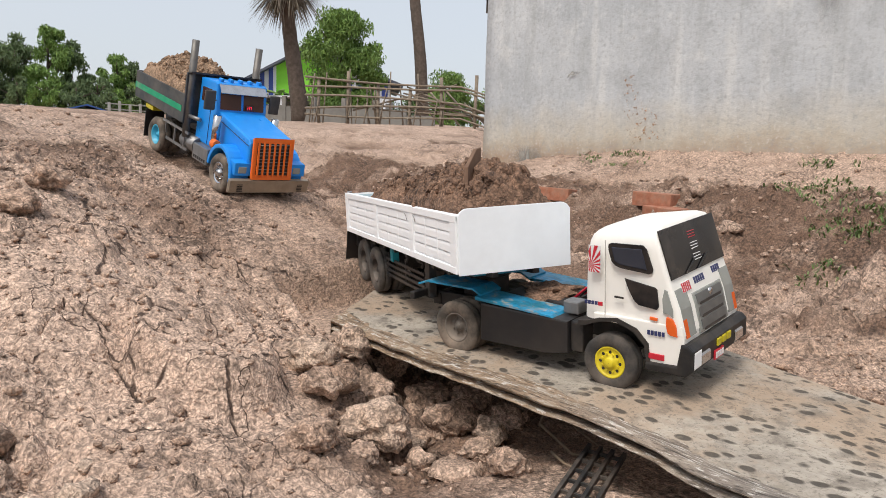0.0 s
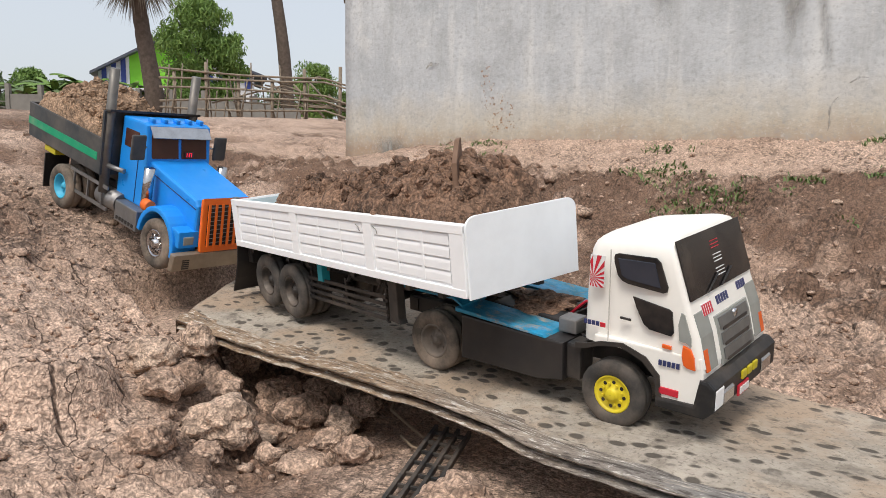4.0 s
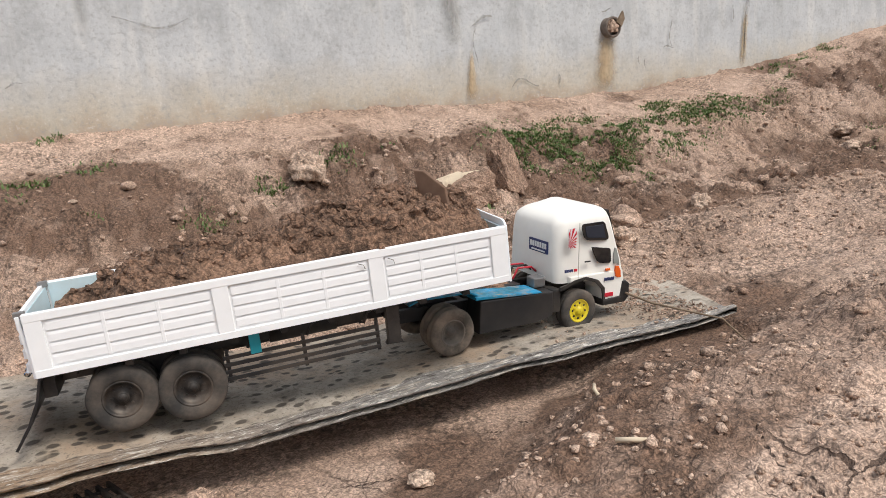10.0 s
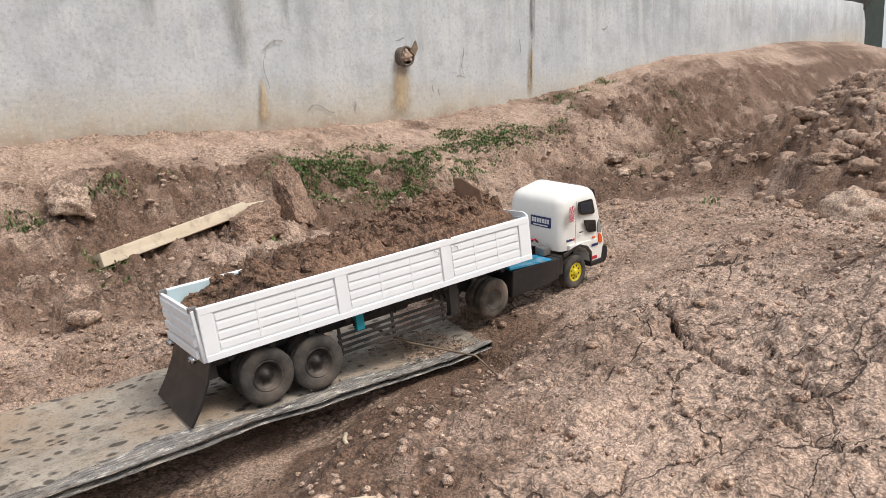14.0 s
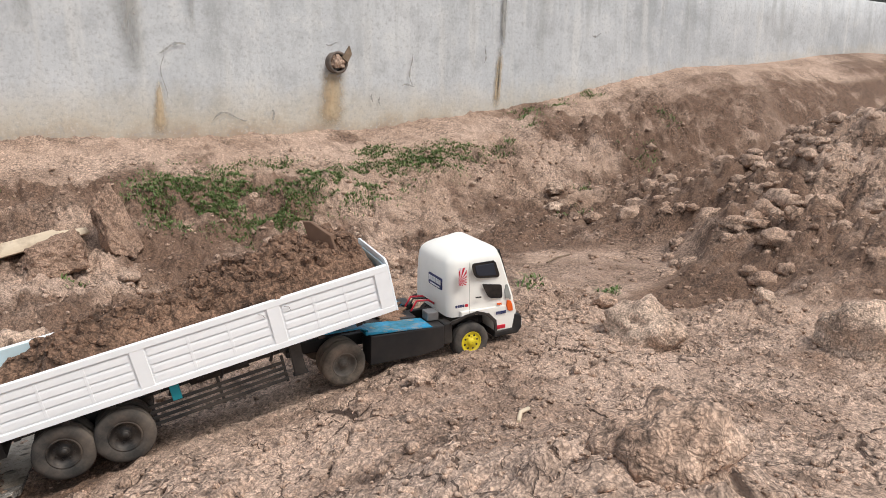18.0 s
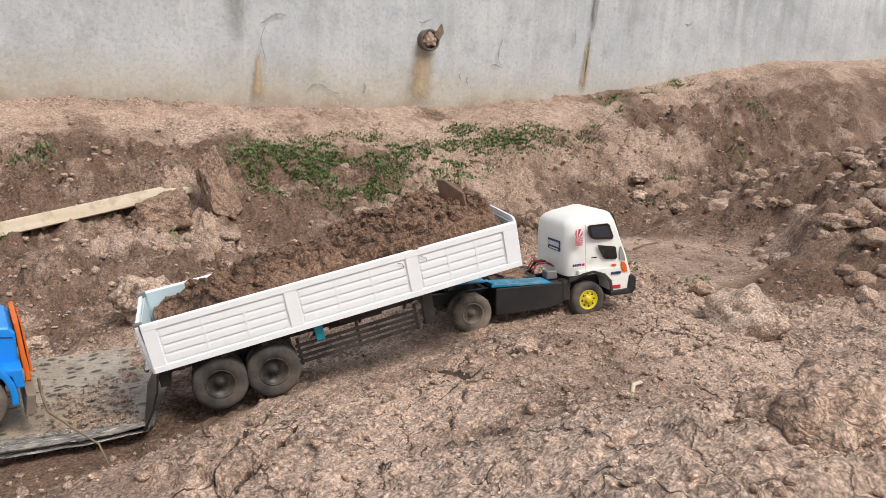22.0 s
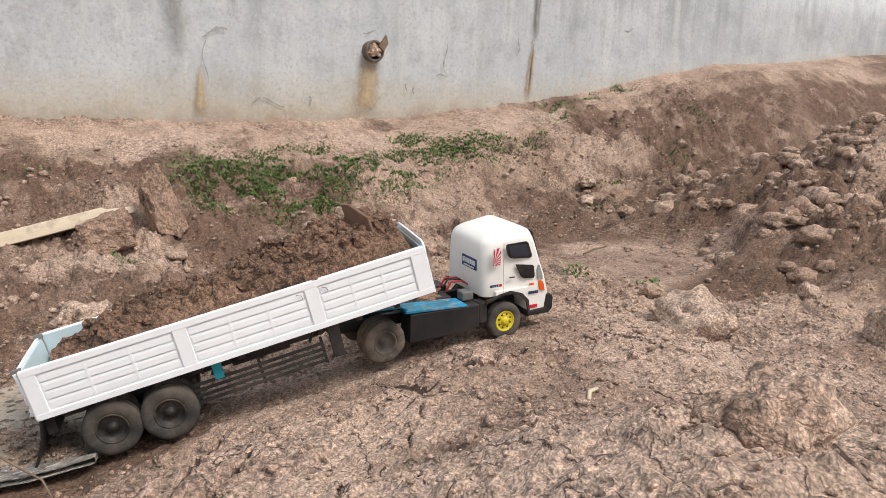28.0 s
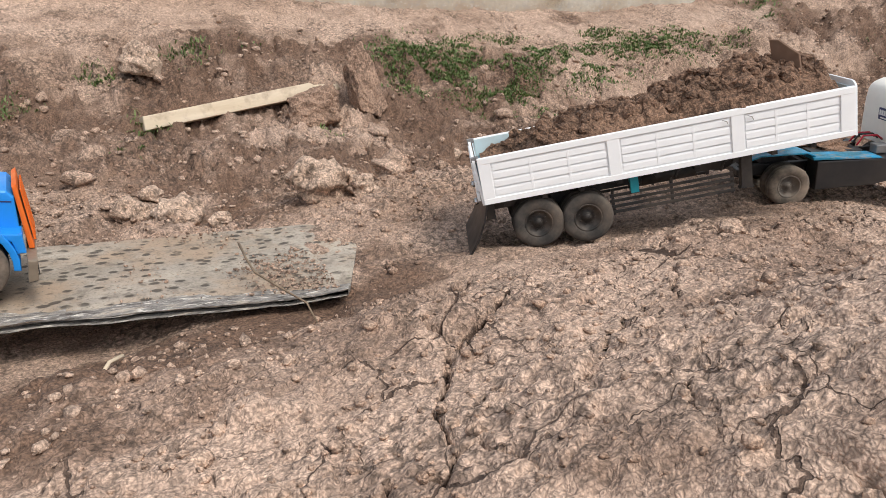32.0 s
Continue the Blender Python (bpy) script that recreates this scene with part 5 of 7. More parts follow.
def make_bamboo_fence():
    f = new("bamboo_fence")
    a, b = Vector((-8.2, 5.5, 0)), Vector((-5.2, 7.2, 0))
    for k in range(9):
        p = a.lerp(b, k / 8)
        z = float(lie(p.x, p.y)) - 0.1
        part("post", tube([(p.x, p.y, z), (p.x + 0.03 * math.sin(k * 3), p.y, z + 0.66 + 0.12 * math.sin(k * 1.7))], 0.022, 7), BAMBOO, f)
    for k, (za, zb) in enumerate(((0.22, 0.28), (0.36, 0.34), (0.47, 0.55), (0.6, 0.5), (0.15, 0.12))):
        pts = []
        for u in np.linspace(-0.05, 1.05, 8):
            p = a.lerp(b, float(u))
            pts.append((p.x, p.y - 0.03, float(lie(p.x, p.y)) - 0.02 + lerp(za, zb, u) + 0.03 * math.sin(5 * u + k)))
        part("rail", tube(pts, 0.016, 6, None, 0.01), BAMBOO, f)
    for k in range(7):
        p = a.lerp(b, 0.5 + 0.07 * k)
        z = float(lie(p.x, p.y))
        part("brace", tube([(p.x, p.y, z + 0.05), (p.x - 0.5, p.y - 0.1, z + 0.45 + 0.05 * math.sin(k))], 0.012, 6), BAMBOO, f)
    rg = random.Random(4)
    for k in range(34):
        p = a.lerp(b, rg.uniform(-0.05, 1.05))
        z = float(lie(p.x, p.y))
        part("stake", tube([(p.x, p.y + rg.uniform(-0.1, 0.1), z - 0.05), (p.x + rg.uniform(-0.08, 0.08), p.y, z + rg.uniform(0.25, 0.75))], 0.009, 5), BAMBOO, f)
    for k in range(6):
        p, q = a.lerp(b, rg.uniform(-0.1, 0.4)), a.lerp(b, rg.uniform(0.5, 1.1))
        part("rail", tube([(p.x, p.y, float(lie(p.x, p.y)) + rg.uniform(0.1, 0.5)), (q.x, q.y, float(lie(q.x, q.y)) + rg.uniform(0.1, 0.6))], 0.011, 5), BAMBOO, f)
    return tagged(f, "rickety bamboo rail fence beside the wall", "fence")


make_bamboo_fence()
shed = new("shed")
shed.matrix_basis = pose(-22.8, 6.5, 1.5, 0, 0, 80)
part("wall", box(-0.6, 0.6, -0.4, 0.4, 0, 0.3), plain("white_shed_wall", (0.65, 0.66, 0.68), 0.7, 0, 0.1, 3), shed)
part("roof", prism([(-0.75, 0.28), (0, 0.5), (0.75, 0.28), (0.75, 0.24), (0, 0.46), (-0.75, 0.24)], -0.5, 0.5), plain("blue_shed_roof", (0.03, 0.09, 0.3), 0.5, 0, 0.2, 3), shed, "dark blue shed roof")
tagged(shed, "small white shed with a blue roof", "shed")

# wire fence and dark shed behind the wall's far end
wire = new("wire_fence")
GALV = plain("galvanised_wire", (0.2, 0.2, 0.2), 0.5, 0.6, 0.2, 20)
for k in range(6):
    part("post", tube([(8.2 + 0.9 * k, 4.0, 1.9), (8.2 + 0.9 * k, 4.0, 3.0)], 0.03, 8), GALV, wire)
bm = bmesh.new()
for k in range(64):
    x = 7.6 + 0.085 * k
    for s in (-1, 1):
        tube([(x, 4.0, 1.95), (x + s * 0.5, 4.0, 2.75)], 0.0035, 4, bm)
part("mesh", bm, GALV, wire, "chain-link wire mesh")
tagged(wire, "chain-link fence standing behind the concrete wall", "fence")
barn = new("barn")
barn.matrix_basis = pose(12.6, 5.0, 1.0)
part("wall", box(-4.0, 4.5, 0, 4, 0, 2.4), plain("dark_green_barn_boards", (0.035, 0.05, 0.042), 0.9, 0, 0.4, 4), barn)
part("roof", prism([(-4.3, 2.4), (0.2, 3.3), (4.8, 2.4), (4.8, 2.34), (0.2, 3.22), (-4.3, 2.34)], -0.3, 4.3), plain("grey_barn_roof", (0.2, 0.2, 0.2), 0.6, 0.2, 0.3, 3), barn)
tagged(barn, "dark green shed behind the concrete wall", "shed")


# ---- the trucks ----
CABWHITE = paint("cream_white_cab", (0.87, 0.85, 0.795), 0.3, 0.08, (0.5, 0.43, 0.33))
WHITE = paint("hand_painted_white", (0.93, 0.945, 0.955), 0.32, 0.05, (0.6, 0.56, 0.5))
PANEL = paint("white_sheet_panel", (0.89, 0.93, 0.96), 0.3, 0.05, (0.5, 0.47, 0.42))
PALE_BLUE = paint("pale_blue_inside", (0.6, 0.75, 0.8), 0.45, 0.3)


def deck_paint():
    """Blue paint gone teal and worn through to dusty board."""
    k = Mat("scuffed_blue_deck", 0.4)
    n, m = k.noise(17, 6, 0.65), k.noise(30, 7, 0.7, co=k.scaled(0.6, 1, 1, (1, 2, 0)))
    c = k.mix(k.ramp(n, (0.4, 0.0), (0.6, 1.0)), (0.012, 0.16, 0.24), (0.015, 0.27, 0.5))
    c = k.mix(k.ramp(m, (0.53, 0.0), (0.62, 0.85)), c, (0.36, 0.29, 0.21))
    c = k.mix(k.ramp(k.noise(70, 5, 0.7), (0.56, 0.0), (0.68, 0.6)), c, (0.14, 0.12, 0.1))
    k.color(c)
    k.rough(k.ramp(m, (0.45, 0.3), (0.6, 0.85)))
    return k.m


DECK = deck_paint()
TEAL = paint("teal_paint", (0.01, 0.29, 0.36), 0.45, 0.4)
BLUE = paint("glossy_blue", (0.012, 0.27, 0.8), 0.25, 0.15, (0.15, 0.25, 0.4))
CYAN = paint("cyan_rim", (0.05, 0.42, 0.62), 0.4, 0.3)
ORANGE = paint("orange_plastic", (0.85, 0.16, 0.015), 0.38, 0.12)
AMBER = plain("amber_lens", (0.8, 0.13, 0.02), 0.2, 0, 0.15, 40)
REDP = plain("red_sticker", (0.55, 0.02, 0.04), 0.4, 0, 0.15, 60)
GREENP = paint("green_stripe", (0.0, 0.3, 0.14), 0.45, 0.3)
YELLOW = paint("yellow_rim", (0.72, 0.58, 0.02), 0.4, 0.3, (0.3, 0.22, 0.1), 40)
BLACK = plain("black_chassis", (0.013, 0.013, 0.014), 0.45, 0, 0.3, 30, 0.14)
SKIRT = plain("black_side_skirt", (0.016, 0.016, 0.018), 0.35, 0, 0.3, 20, 0.05)
DARKBED = plain("dark_bed_panel", (0.035, 0.042, 0.047), 0.5, 0, 0.25, 14, 0.25)
GLASS_DARK = plain("smoked_window", (0.012, 0.012, 0.014), 0.12, 0, 0.1, 30, 0.1)
GLASS_DARK.node_tree.nodes["Principled BSDF"].inputs["Specular IOR Level"].default_value = 0.22
BROWN_GLASS = plain("brown_cab_inside", (0.075, 0.03, 0.022), 0.25, 0, 0.3, 20)
RUBBER = plain("dusty_tyre", (0.05, 0.047, 0.044), 0.85, 0, 0.35, 34, 0.3, 0.4)
DIRTY_RUBBER = plain("mud_caked_tyre", (0.1, 0.085, 0.07), 0.95, 0, 0.45, 30, 0.75, 0.6)
RIM_DARK = plain("dark_rim", (0.035, 0.033, 0.032), 0.5, 0.3, 0.3, 40, 0.4)
RIM_DUST = plain("dusty_grey_rim", (0.16, 0.14, 0.12), 0.8, 0.1, 0.3, 40, 0.5)
CHROME = plain("chrome", (0.62, 0.62, 0.63), 0.18, 1.0, 0.2, 30)
GREYMETAL = plain("dull_grey_metal", (0.33, 0.33, 0.33), 0.4, 0.8, 0.25, 30, 0.2)
TANMETAL = plain("muddy_bare_metal", (0.4, 0.33, 0.25), 0.42, 0.55, 0.3, 24, 0.35)
GREYLENS = plain("grey_lens", (0.33, 0.35, 0.33), 0.25, 0.1, 0.2, 30)
GREYPLATE = plain("grey_grille", (0.16, 0.16, 0.155), 0.45, 0.3, 0.25, 50)
WHITEP = plain("white_print", (0.75, 0.75, 0.75), 0.5, 0, 0.05, 40)
NAVYP = plain("navy_print", (0.03, 0.04, 0.13), 0.5, 0, 0.1, 40)
GLOW = Mat("red_number_light", 0.4)
GLOW.color((0.5, 0.0, 0.02))
GLOW.put(GLOW.b.inputs["Emission Color"], (1.0, 0.03, 0.06, 1))
GLOW.put(GLOW.b.inputs["Emission Strength"], 1.2)
GLOW = GLOW.m
PLATE_Y = plain("yellow_plate", (0.6, 0.5, 0.02), 0.5, 0, 0.2, 40)

SPINS = []  # wheels and the radius on which each rolls


def tyre_mesh(r, w):
    """A worn tyre with rounded shoulders, its outer face at y = 0."""
    h = r * 0.56
    bm = lathe([(h, 0.10 * w), (h * 1.1, 0.02 * w), (r * 0.82, 0.0), (r * 0.93, 0.05 * w), (r, 0.2 * w), (r, 0.36 * w), (r * 0.975, 0.39 * w), (r * 0.975, 0.43 * w), (r, 0.46 * w), (r, 0.8 * w), (r * 0.93, 0.95 * w), (r * 0.82, w), (h, w), (h, 0.10 * w)], 60)
    for v in bm.verts:
        out = math.hypot(v.co.x, v.co.z)
        if out > r * 0.9:
            k = 1 + 0.03 * noise.noise(v.co * (1.6 / r)) + 0.012 * noise.noise(v.co * (6 / r))
            v.co.x, v.co.z = v.co.x * k, v.co.z * k
    return bm


def rim_mesh(r, w, style):
    h = r * 0.57
    deep = {"flat": 0.16, "dish": 0.5}[style] * w
    bm = lathe([(h, 0.9 * w), (h, 0.1 * w), (h * 0.93, 0.06 * w), (h * 0.86, 0.14 * w), (h * 0.8, deep), (h * 0.34, deep - 0.02 * w), (h * 0.3, deep - 0.16 * w), (h * 0.24, deep - 0.2 * w), (0.0005, deep - 0.2 * w)], 28)
    for k in range(8):
        a = 2 * math.pi * (k + 0.5) / 8
        lathe_at(bm, h * 0.55 * math.cos(a), deep - 0.06 * w, h * 0.55 * math.sin(a), h * 0.07, 0.07 * w)
    return bm


def lathe_at(bm, x, y, z, r, depth, steps=8):
    vs = bmesh.ops.create_cone(bm, cap_ends=True, segments=steps, radius1=r, radius2=r, depth=depth, matrix=Matrix.Translation((x, y, z)) @ Matrix.Rotation(math.pi / 2, 4, "X"))["verts"]
    return vs


def add_wheel(truck, x, y, z, r, w, tyre, rim, style="dish", far=False, hub=None, label=""):
    wheel = part("wheel", tyre_mesh(r, w), tyre, truck, label)
    part("rim", rim_mesh(r, w, style), rim, wheel)
    if style == "flat":
        h, deep = r * 0.57, 0.16 * w
        for k in range(8):
            a = 2 * math.pi * k / 8
            bm = bmesh.new()
            lathe_at(bm, h * 0.64 * math.cos(a), deep - 0.012 * w, h * 0.64 * math.sin(a), h * 0.1, 0.02 * w)
            part("rim_hole", bm, BLACK, wheel)
    sunk = (0.22 if style == "dish" else 0.03) * w
    if hub:
        part("hub_cap", lathe([(0.0005, sunk), (r * 0.11, sunk + 0.01 * w), (r * 0.14, sunk + 0.12 * w), (r * 0.14, sunk + 0.28 * w)], 14), hub, wheel)
    seat = Matrix.Translation((x, y, z)) @ (Matrix.Rotation(math.pi, 4, "Z") if far else Matrix.Identity(4))
    wheel.matrix_basis = seat
    SPINS.append((wheel, truck, seat, r, far))
    return wheel


def bars(name, parent, mat, rects, y0=None, x0=None, thick=0.0008, label=""):
    """Flat printed bars on a side (y0) or on the front or back (x0)."""
    bm = bmesh.new()
    for a0, a1, z0, z1 in rects:
        if y0 is not None:
            bm_box(bm, a0, a1, y0 - thick, y0 + thick, z0, z1)
        else:
            bm_box(bm, x0 - thick, x0 + thick, a0, a1, z0, z1)
    return part(name, bm, mat, parent, label)


def sunburst(parent, x0, x1, z0, z1, y):
    """A white sticker with red rays fanning from its lower corner."""
    flag = part("sticker", prism([(x0, z0), (x1, z0), (x1, z1), (x0, z1)], y, y + 0.001), WHITEP, parent, "white sticker with fanned red rays")
    bm = bmesh.new()
    cx, cz = x0 + 0.2 * (x1 - x0), z0 + 0.28 * (z1 - z0)

    def edge(a):
        dx, dz = math.cos(a), math.sin(a)
        ts = [((x1 if dx > 0 else x0) - cx) / dx if abs(dx) > 1e-6 else 9, ((z1 if dz > 0 else z0) - cz) / dz if abs(dz) > 1e-6 else 9]
        t = min(v for v in ts if v > 0)
        return cx + dx * t, cz + dz * t

    for k in range(16):
        a = 2 * math.pi * k / 16
        p, q = edge(a), edge(a + math.pi / 16)
        vs = [bm.verts.new((u, y - 0.0006, v)) for u, v in ((cx, cz), p, q)]
        bm.faces.new(vs)
    part("rays", bm, REDP, flag)


def side(points, y, mat, name, parent, depth=0.003, label=""):
    return part(name, prism(points, y, y + depth, depth * 0.3), mat, parent, label)


def make_tractor():
    T = new("tractor_truck")
    W = 0.216
    # cab shell: rounded rings stacked from the sill to the roof
    bm = bmesh.new()
    rings = []
    for z, xb, xf, ins, rb, rf in ((0.112, 0.262, 0.4405, 0.0, 0.02, 0.008), (0.15, 0.2615, 0.431, 0.0, 0.024, 0.008), (0.184, 0.2615, 0.418, 0.0, 0.027, 0.008), (0.215, 0.2625, 0.4077, 0.0005, 0.029, 0.008), (0.236, 0.265, 0.4007, 0.0015, 0.03, 0.008), (0.248, 0.269, 0.3967, 0.004, 0.03, 0.009), (0.256, 0.275, 0.394, 0.0085, 0.03, 0.011), (0.262, 0.284, 0.3905, 0.016, 0.03, 0.013), (0.266, 0.296, 0.385, 0.027, 0.03, 0.016), (0.2675, 0.312, 0.376, 0.04, 0.026, 0.018)):
        ring = []
        for cx, cy, rr, a0, pinch in ((xb, 0, rb, 180, 0.012), (xf, 0, rf, 270, 0.0), (xf, 1, rf, 0, 0.0), (xb, 1, rb, 90, 0.012)):
            px = cx + rr if cx == xb else cx - rr
            py = ins + pinch + rr if not cy else W - ins - pinch - rr
            for a in np.linspace(radians(a0), radians(a0 + 90), 7):
                x = px + rr * math.cos(a)
                ring.append(bm.verts.new((x, py + rr * math.sin(a), z + 0.1 * (x - 0.33) * float(sst(0.236, 0.266, z)))))
        rings.append(ring)
    n = len(rings[0])
    for a, b in zip(rings, rings[1:]):
        for k in range(n):
            bm.faces.new((a[k], a[(k + 1) % n], b[(k + 1) % n], b[k])).smooth = True
    bm.faces.new(rings[-1]).smooth = True
    bmesh.ops.recalc_face_normals(bm, faces=bm.faces)
    part("cab", bm, CABWHITE, T, "cream-white hand-painted cab shell with rounded corners")
    sill = [(0.29, 0.126), (0.436, 0.126), (0.44, 0.108), (0.44, 0.062), (0.384, 0.062), (0.38, 0.088), (0.362, 0.108), (0.33, 0.118), (0.3, 0.114), (0.29, 0.112)]
    part("cab_sill", prism(sill, 0.0006, W - 0.0006, 0.002), CABWHITE, T, "cream-white panel under the door")
    # windscreen over the sloping front
    part("windscreen", prism([(0.3935, 0.2655), (0.4172, 0.1935), (0.415, 0.1925), (0.3915, 0.2645)], 0.006, W - 0.006, 0.001), GLASS_DARK, T, "smoked black windscreen")
    for k, (a, b) in enumerate(((0.055, 0.067), (0.1, 0.112))):
        part("wiper", tube([(0.4185, a, 0.195), (0.4135, b + 0.03, 0.211)], 0.0012, 5), BLACK, T)
    # stickers on the windscreen
    for k, (u, mat) in enumerate(((0.2, REDP), (0.42, WHITEP), (0.64, WHITEP))):
        x, z = 0.3935 + 0.026 * u + 0.0012, 0.2625 - 0.078 * u
        bm = bmesh.new()
        for j in range(3):
            for i in range(3):
                bm_box(bm, -0.0004, 0.0004, -0.013 + 0.009 * i, -0.0055 + 0.009 * i, -0.006 + 0.0045 * j, -0.0048 + 0.0045 * j)
        part("screen_sticker", bm, mat, T, "small printed windscreen sticker", pose(x, 0.11, z, 0, -18.4, 0))
    for y, ym in ((-0.0015, "near"), (W - 0.0015, "far")):
        window = side([(0.316, 0.236), (0.317, 0.228), (0.322, 0.213), (0.328, 0.207), (0.337, 0.204), (0.384, 0.2), (0.389, 0.202), (0.39, 0.208), (0.379, 0.238), (0.373, 0.243), (0.322, 0.242), (0.317, 0.24)], y, GLASS_DARK, "side_window", T, 0.003, "smoked black side window")
        side([(0.322, 0.236), (0.328, 0.214), (0.336, 0.21), (0.381, 0.206), (0.372, 0.237)], y - (0.0012 if y < 0 else -0.0012), plain("window_sheen", (0.03, 0.035, 0.05), 0.08), "pane", window, 0.003)
        side([(0.344, 0.189), (0.35, 0.174), (0.36, 0.156), (0.368, 0.15), (0.397, 0.147), (0.4, 0.152), (0.397, 0.178), (0.393, 0.181)], y, GLASS_DARK, "lower_window", T, 0.003, "black lower corner window")
        side([(0.327, 0.159), (0.342, 0.1585), (0.342, 0.1555), (0.327, 0.156)], y, BLACK, "door_handle", T)
        side([(0.413, 0.139), (0.412, 0.126), (0.415, 0.114), (0.42, 0.111), (0.43, 0.11), (0.428, 0.126), (0.423, 0.136)], y - 0.001, AMBER, "corner_lamp", T, 0.0045, "orange corner lamp")
        side([(0.386, 0.135), (0.398, 0.1345), (0.398, 0.1295), (0.386, 0.13)], y, AMBER, "side_marker", T, 0.003, "small orange marker lamp")
        side([(0.384, 0.078), (0.41, 0.078), (0.41, 0.069), (0.384, 0.069)], y, REDP, "red_strip", T, 0.003, "red reflector strip")
        part("door_seam", prism([(0.31, 0.245), (0.3108, 0.245), (0.3108, 0.12), (0.31, 0.12)], y + 0.0012, y + 0.003), plain("seam_grey", (0.6, 0.58, 0.53), 0.7), T)
        # black arch over the wheel
        arch = [(0.262, 0.109), (0.28, 0.112), (0.3, 0.119), (0.332, 0.1235), (0.365, 0.1125), (0.3845, 0.092), (0.388, 0.062), (0.382, 0.062), (0.378, 0.088), (0.36, 0.106), (0.33, 0.117), (0.3, 0.113), (0.278, 0.104), (0.262, 0.1)]
        part("wheel_arch", prism(arch, y, y + 0.004), BLACK, T, "black painted wheel arch")
        part("headlight", prism([(0.408, 0.144), (0.417, 0.143), (0.423, 0.139), (0.4225, 0.15), (0.413, 0.178), (0.409, 0.18), (0.406, 0.165)], y - 0.0005, y + 0.0035), GREYLENS, T, "grey headlight panel")
    sunburst(T, 0.281, 0.302, 0.192, 0.235, 0.0005)
    bars("print", T, NAVYP, [(0.274 + 0.006 * k, 0.2785 + 0.006 * k, 0.139, 0.145) for k in range(4)], y0=0.001)
    bars("print", T, REDP, [(0.2985, 0.306, 0.139, 0.145)], y0=0.0)
    bars("print", T, NAVYP, [(0.383 + 0.0058 * k, 0.387 + 0.0058 * k, 0.107, 0.114) for k in range(5)], y0=-0.0015)
    # front

    def front_x(z):
        return float(np.interp(z, (0.062, 0.108, 0.15, 0.184, 0.215), (0.441, 0.441, 0.431, 0.418, 0.4077)))

    def front(name, y0, y1, z0, z1, mat, off=0.0006, label="", parent=None):
        """A thin patch that lies on the sloping front."""
        zs = sorted({z0, z1} | {z for z in (0.108, 0.15) if z0 < z < z1})
        pts = [(front_x(z) + off, z) for z in zs] + [(front_x(z) - 0.002, z) for z in zs[::-1]]
        return part(name, prism(pts, y0, y1), mat, parent or T, label)

    front("headlight_panel", 0.007, 0.042, 0.108, 0.178, GREYLENS, 0.001, "grey wrap-round headlight")
    front("headlight_panel", W - 0.042, W - 0.007, 0.108, 0.178, GREYLENS, 0.001, "grey wrap-round headlight")
    front("corner_lamp", 0.007, 0.018, 0.108, 0.135, AMBER, 0.0014, "orange corner lamp")
    front("corner_lamp", W - 0.018, W - 0.007, 0.108, 0.135, AMBER, 0.0014, "orange corner lamp")
    grille = front("grille", 0.056, W - 0.05, 0.104, 0.164, GREYLENS, 0.002, "grey framed front grille")
    for k in range(3):
        front("grille_slat", 0.063, W - 0.057, 0.109 + 0.019 * k, 0.123 + 0.019 * k, GREYPLATE, 0.0032, "", grille)
        front("grille_gap", 0.07, W - 0.064, 0.1065 + 0.0192 * k, 0.1105 + 0.0192 * k, BLACK, 0.0036, "", grille)
    part("badge", lathe([(0.0005, -0.002), (0.006, -0.002), (0.006, 0.002)], 14), CHROME, T, "round chrome badge", pose(front_x(0.156) + 0.003, 0.115, 0.156, 0, 0, 90))
    part("bumper", prism([(0.447, 0.1), (0.456, 0.092), (0.456, 0.062), (0.444, 0.05), (0.38, 0.05), (0.38, 0.064), (0.43, 0.066), (0.436, 0.1)], -0.003, W + 0.003, 0.004), BLACK, T, "black and scuffed front bumper")
    for y in (0.025, W - 0.055):
        part("fog_lamp", prism([(0.455, 0.084), (0.4585, 0.08), (0.4585, 0.066), (0.455, 0.062)], y, y + 0.034, 0.002), CHROME, T, "chrome fog lamp")
    for y in (0.085, 0.105, 0.125):
        part("yellow_lamp", box(0.4555, 0.459, y, y + 0.015, 0.078, 0.09, 0.002), PLATE_Y, T)
    part("number_plate", box(0.4555, 0.4585, 0.075, 0.11, 0.058, 0.073, 0.001), REDP, T, "red and white front plate")
    bars("print", T, WHITEP, [(0.078 + 0.008 * k, 0.083 + 0.008 * k, 0.061, 0.07) for k in range(4)], x0=0.459)
    flag = front("sticker", 0.03, 0.062, 0.17, 0.184, WHITEP, 0.0012, "white sticker with red rays on the front")
    for k in range(5):
        front("ray", 0.031 + 0.0062 * k, 0.0345 + 0.0062 * k, 0.1705, 0.1835, REDP, 0.0018, "", flag)
    for y0, n, z0 in ((0.078, 5, 0.174), (0.15, 4, 0.177)):
        for k in range(n):
            front("print", y0 + 0.008 * k, y0 + 0.006 + 0.008 * k, z0, z0 + 0.01, NAVYP, 0.0006)
    part("bumper_scuff", prism([(0.4565, 0.09), (0.4572, 0.088), (0.4572, 0.066), (0.4565, 0.064)], 0.0, 0.026, 0.0005), WHITE, T, "white paint scuffed onto the bumper corner")
    # back of the cab with its printed badge
    badge = part("rear_badge", box(0.2595, 0.2615, 0.045, 0.115, 0.172, 0.2, 0.002), NAVYP, T, "dark oval badge with white lettering bars")
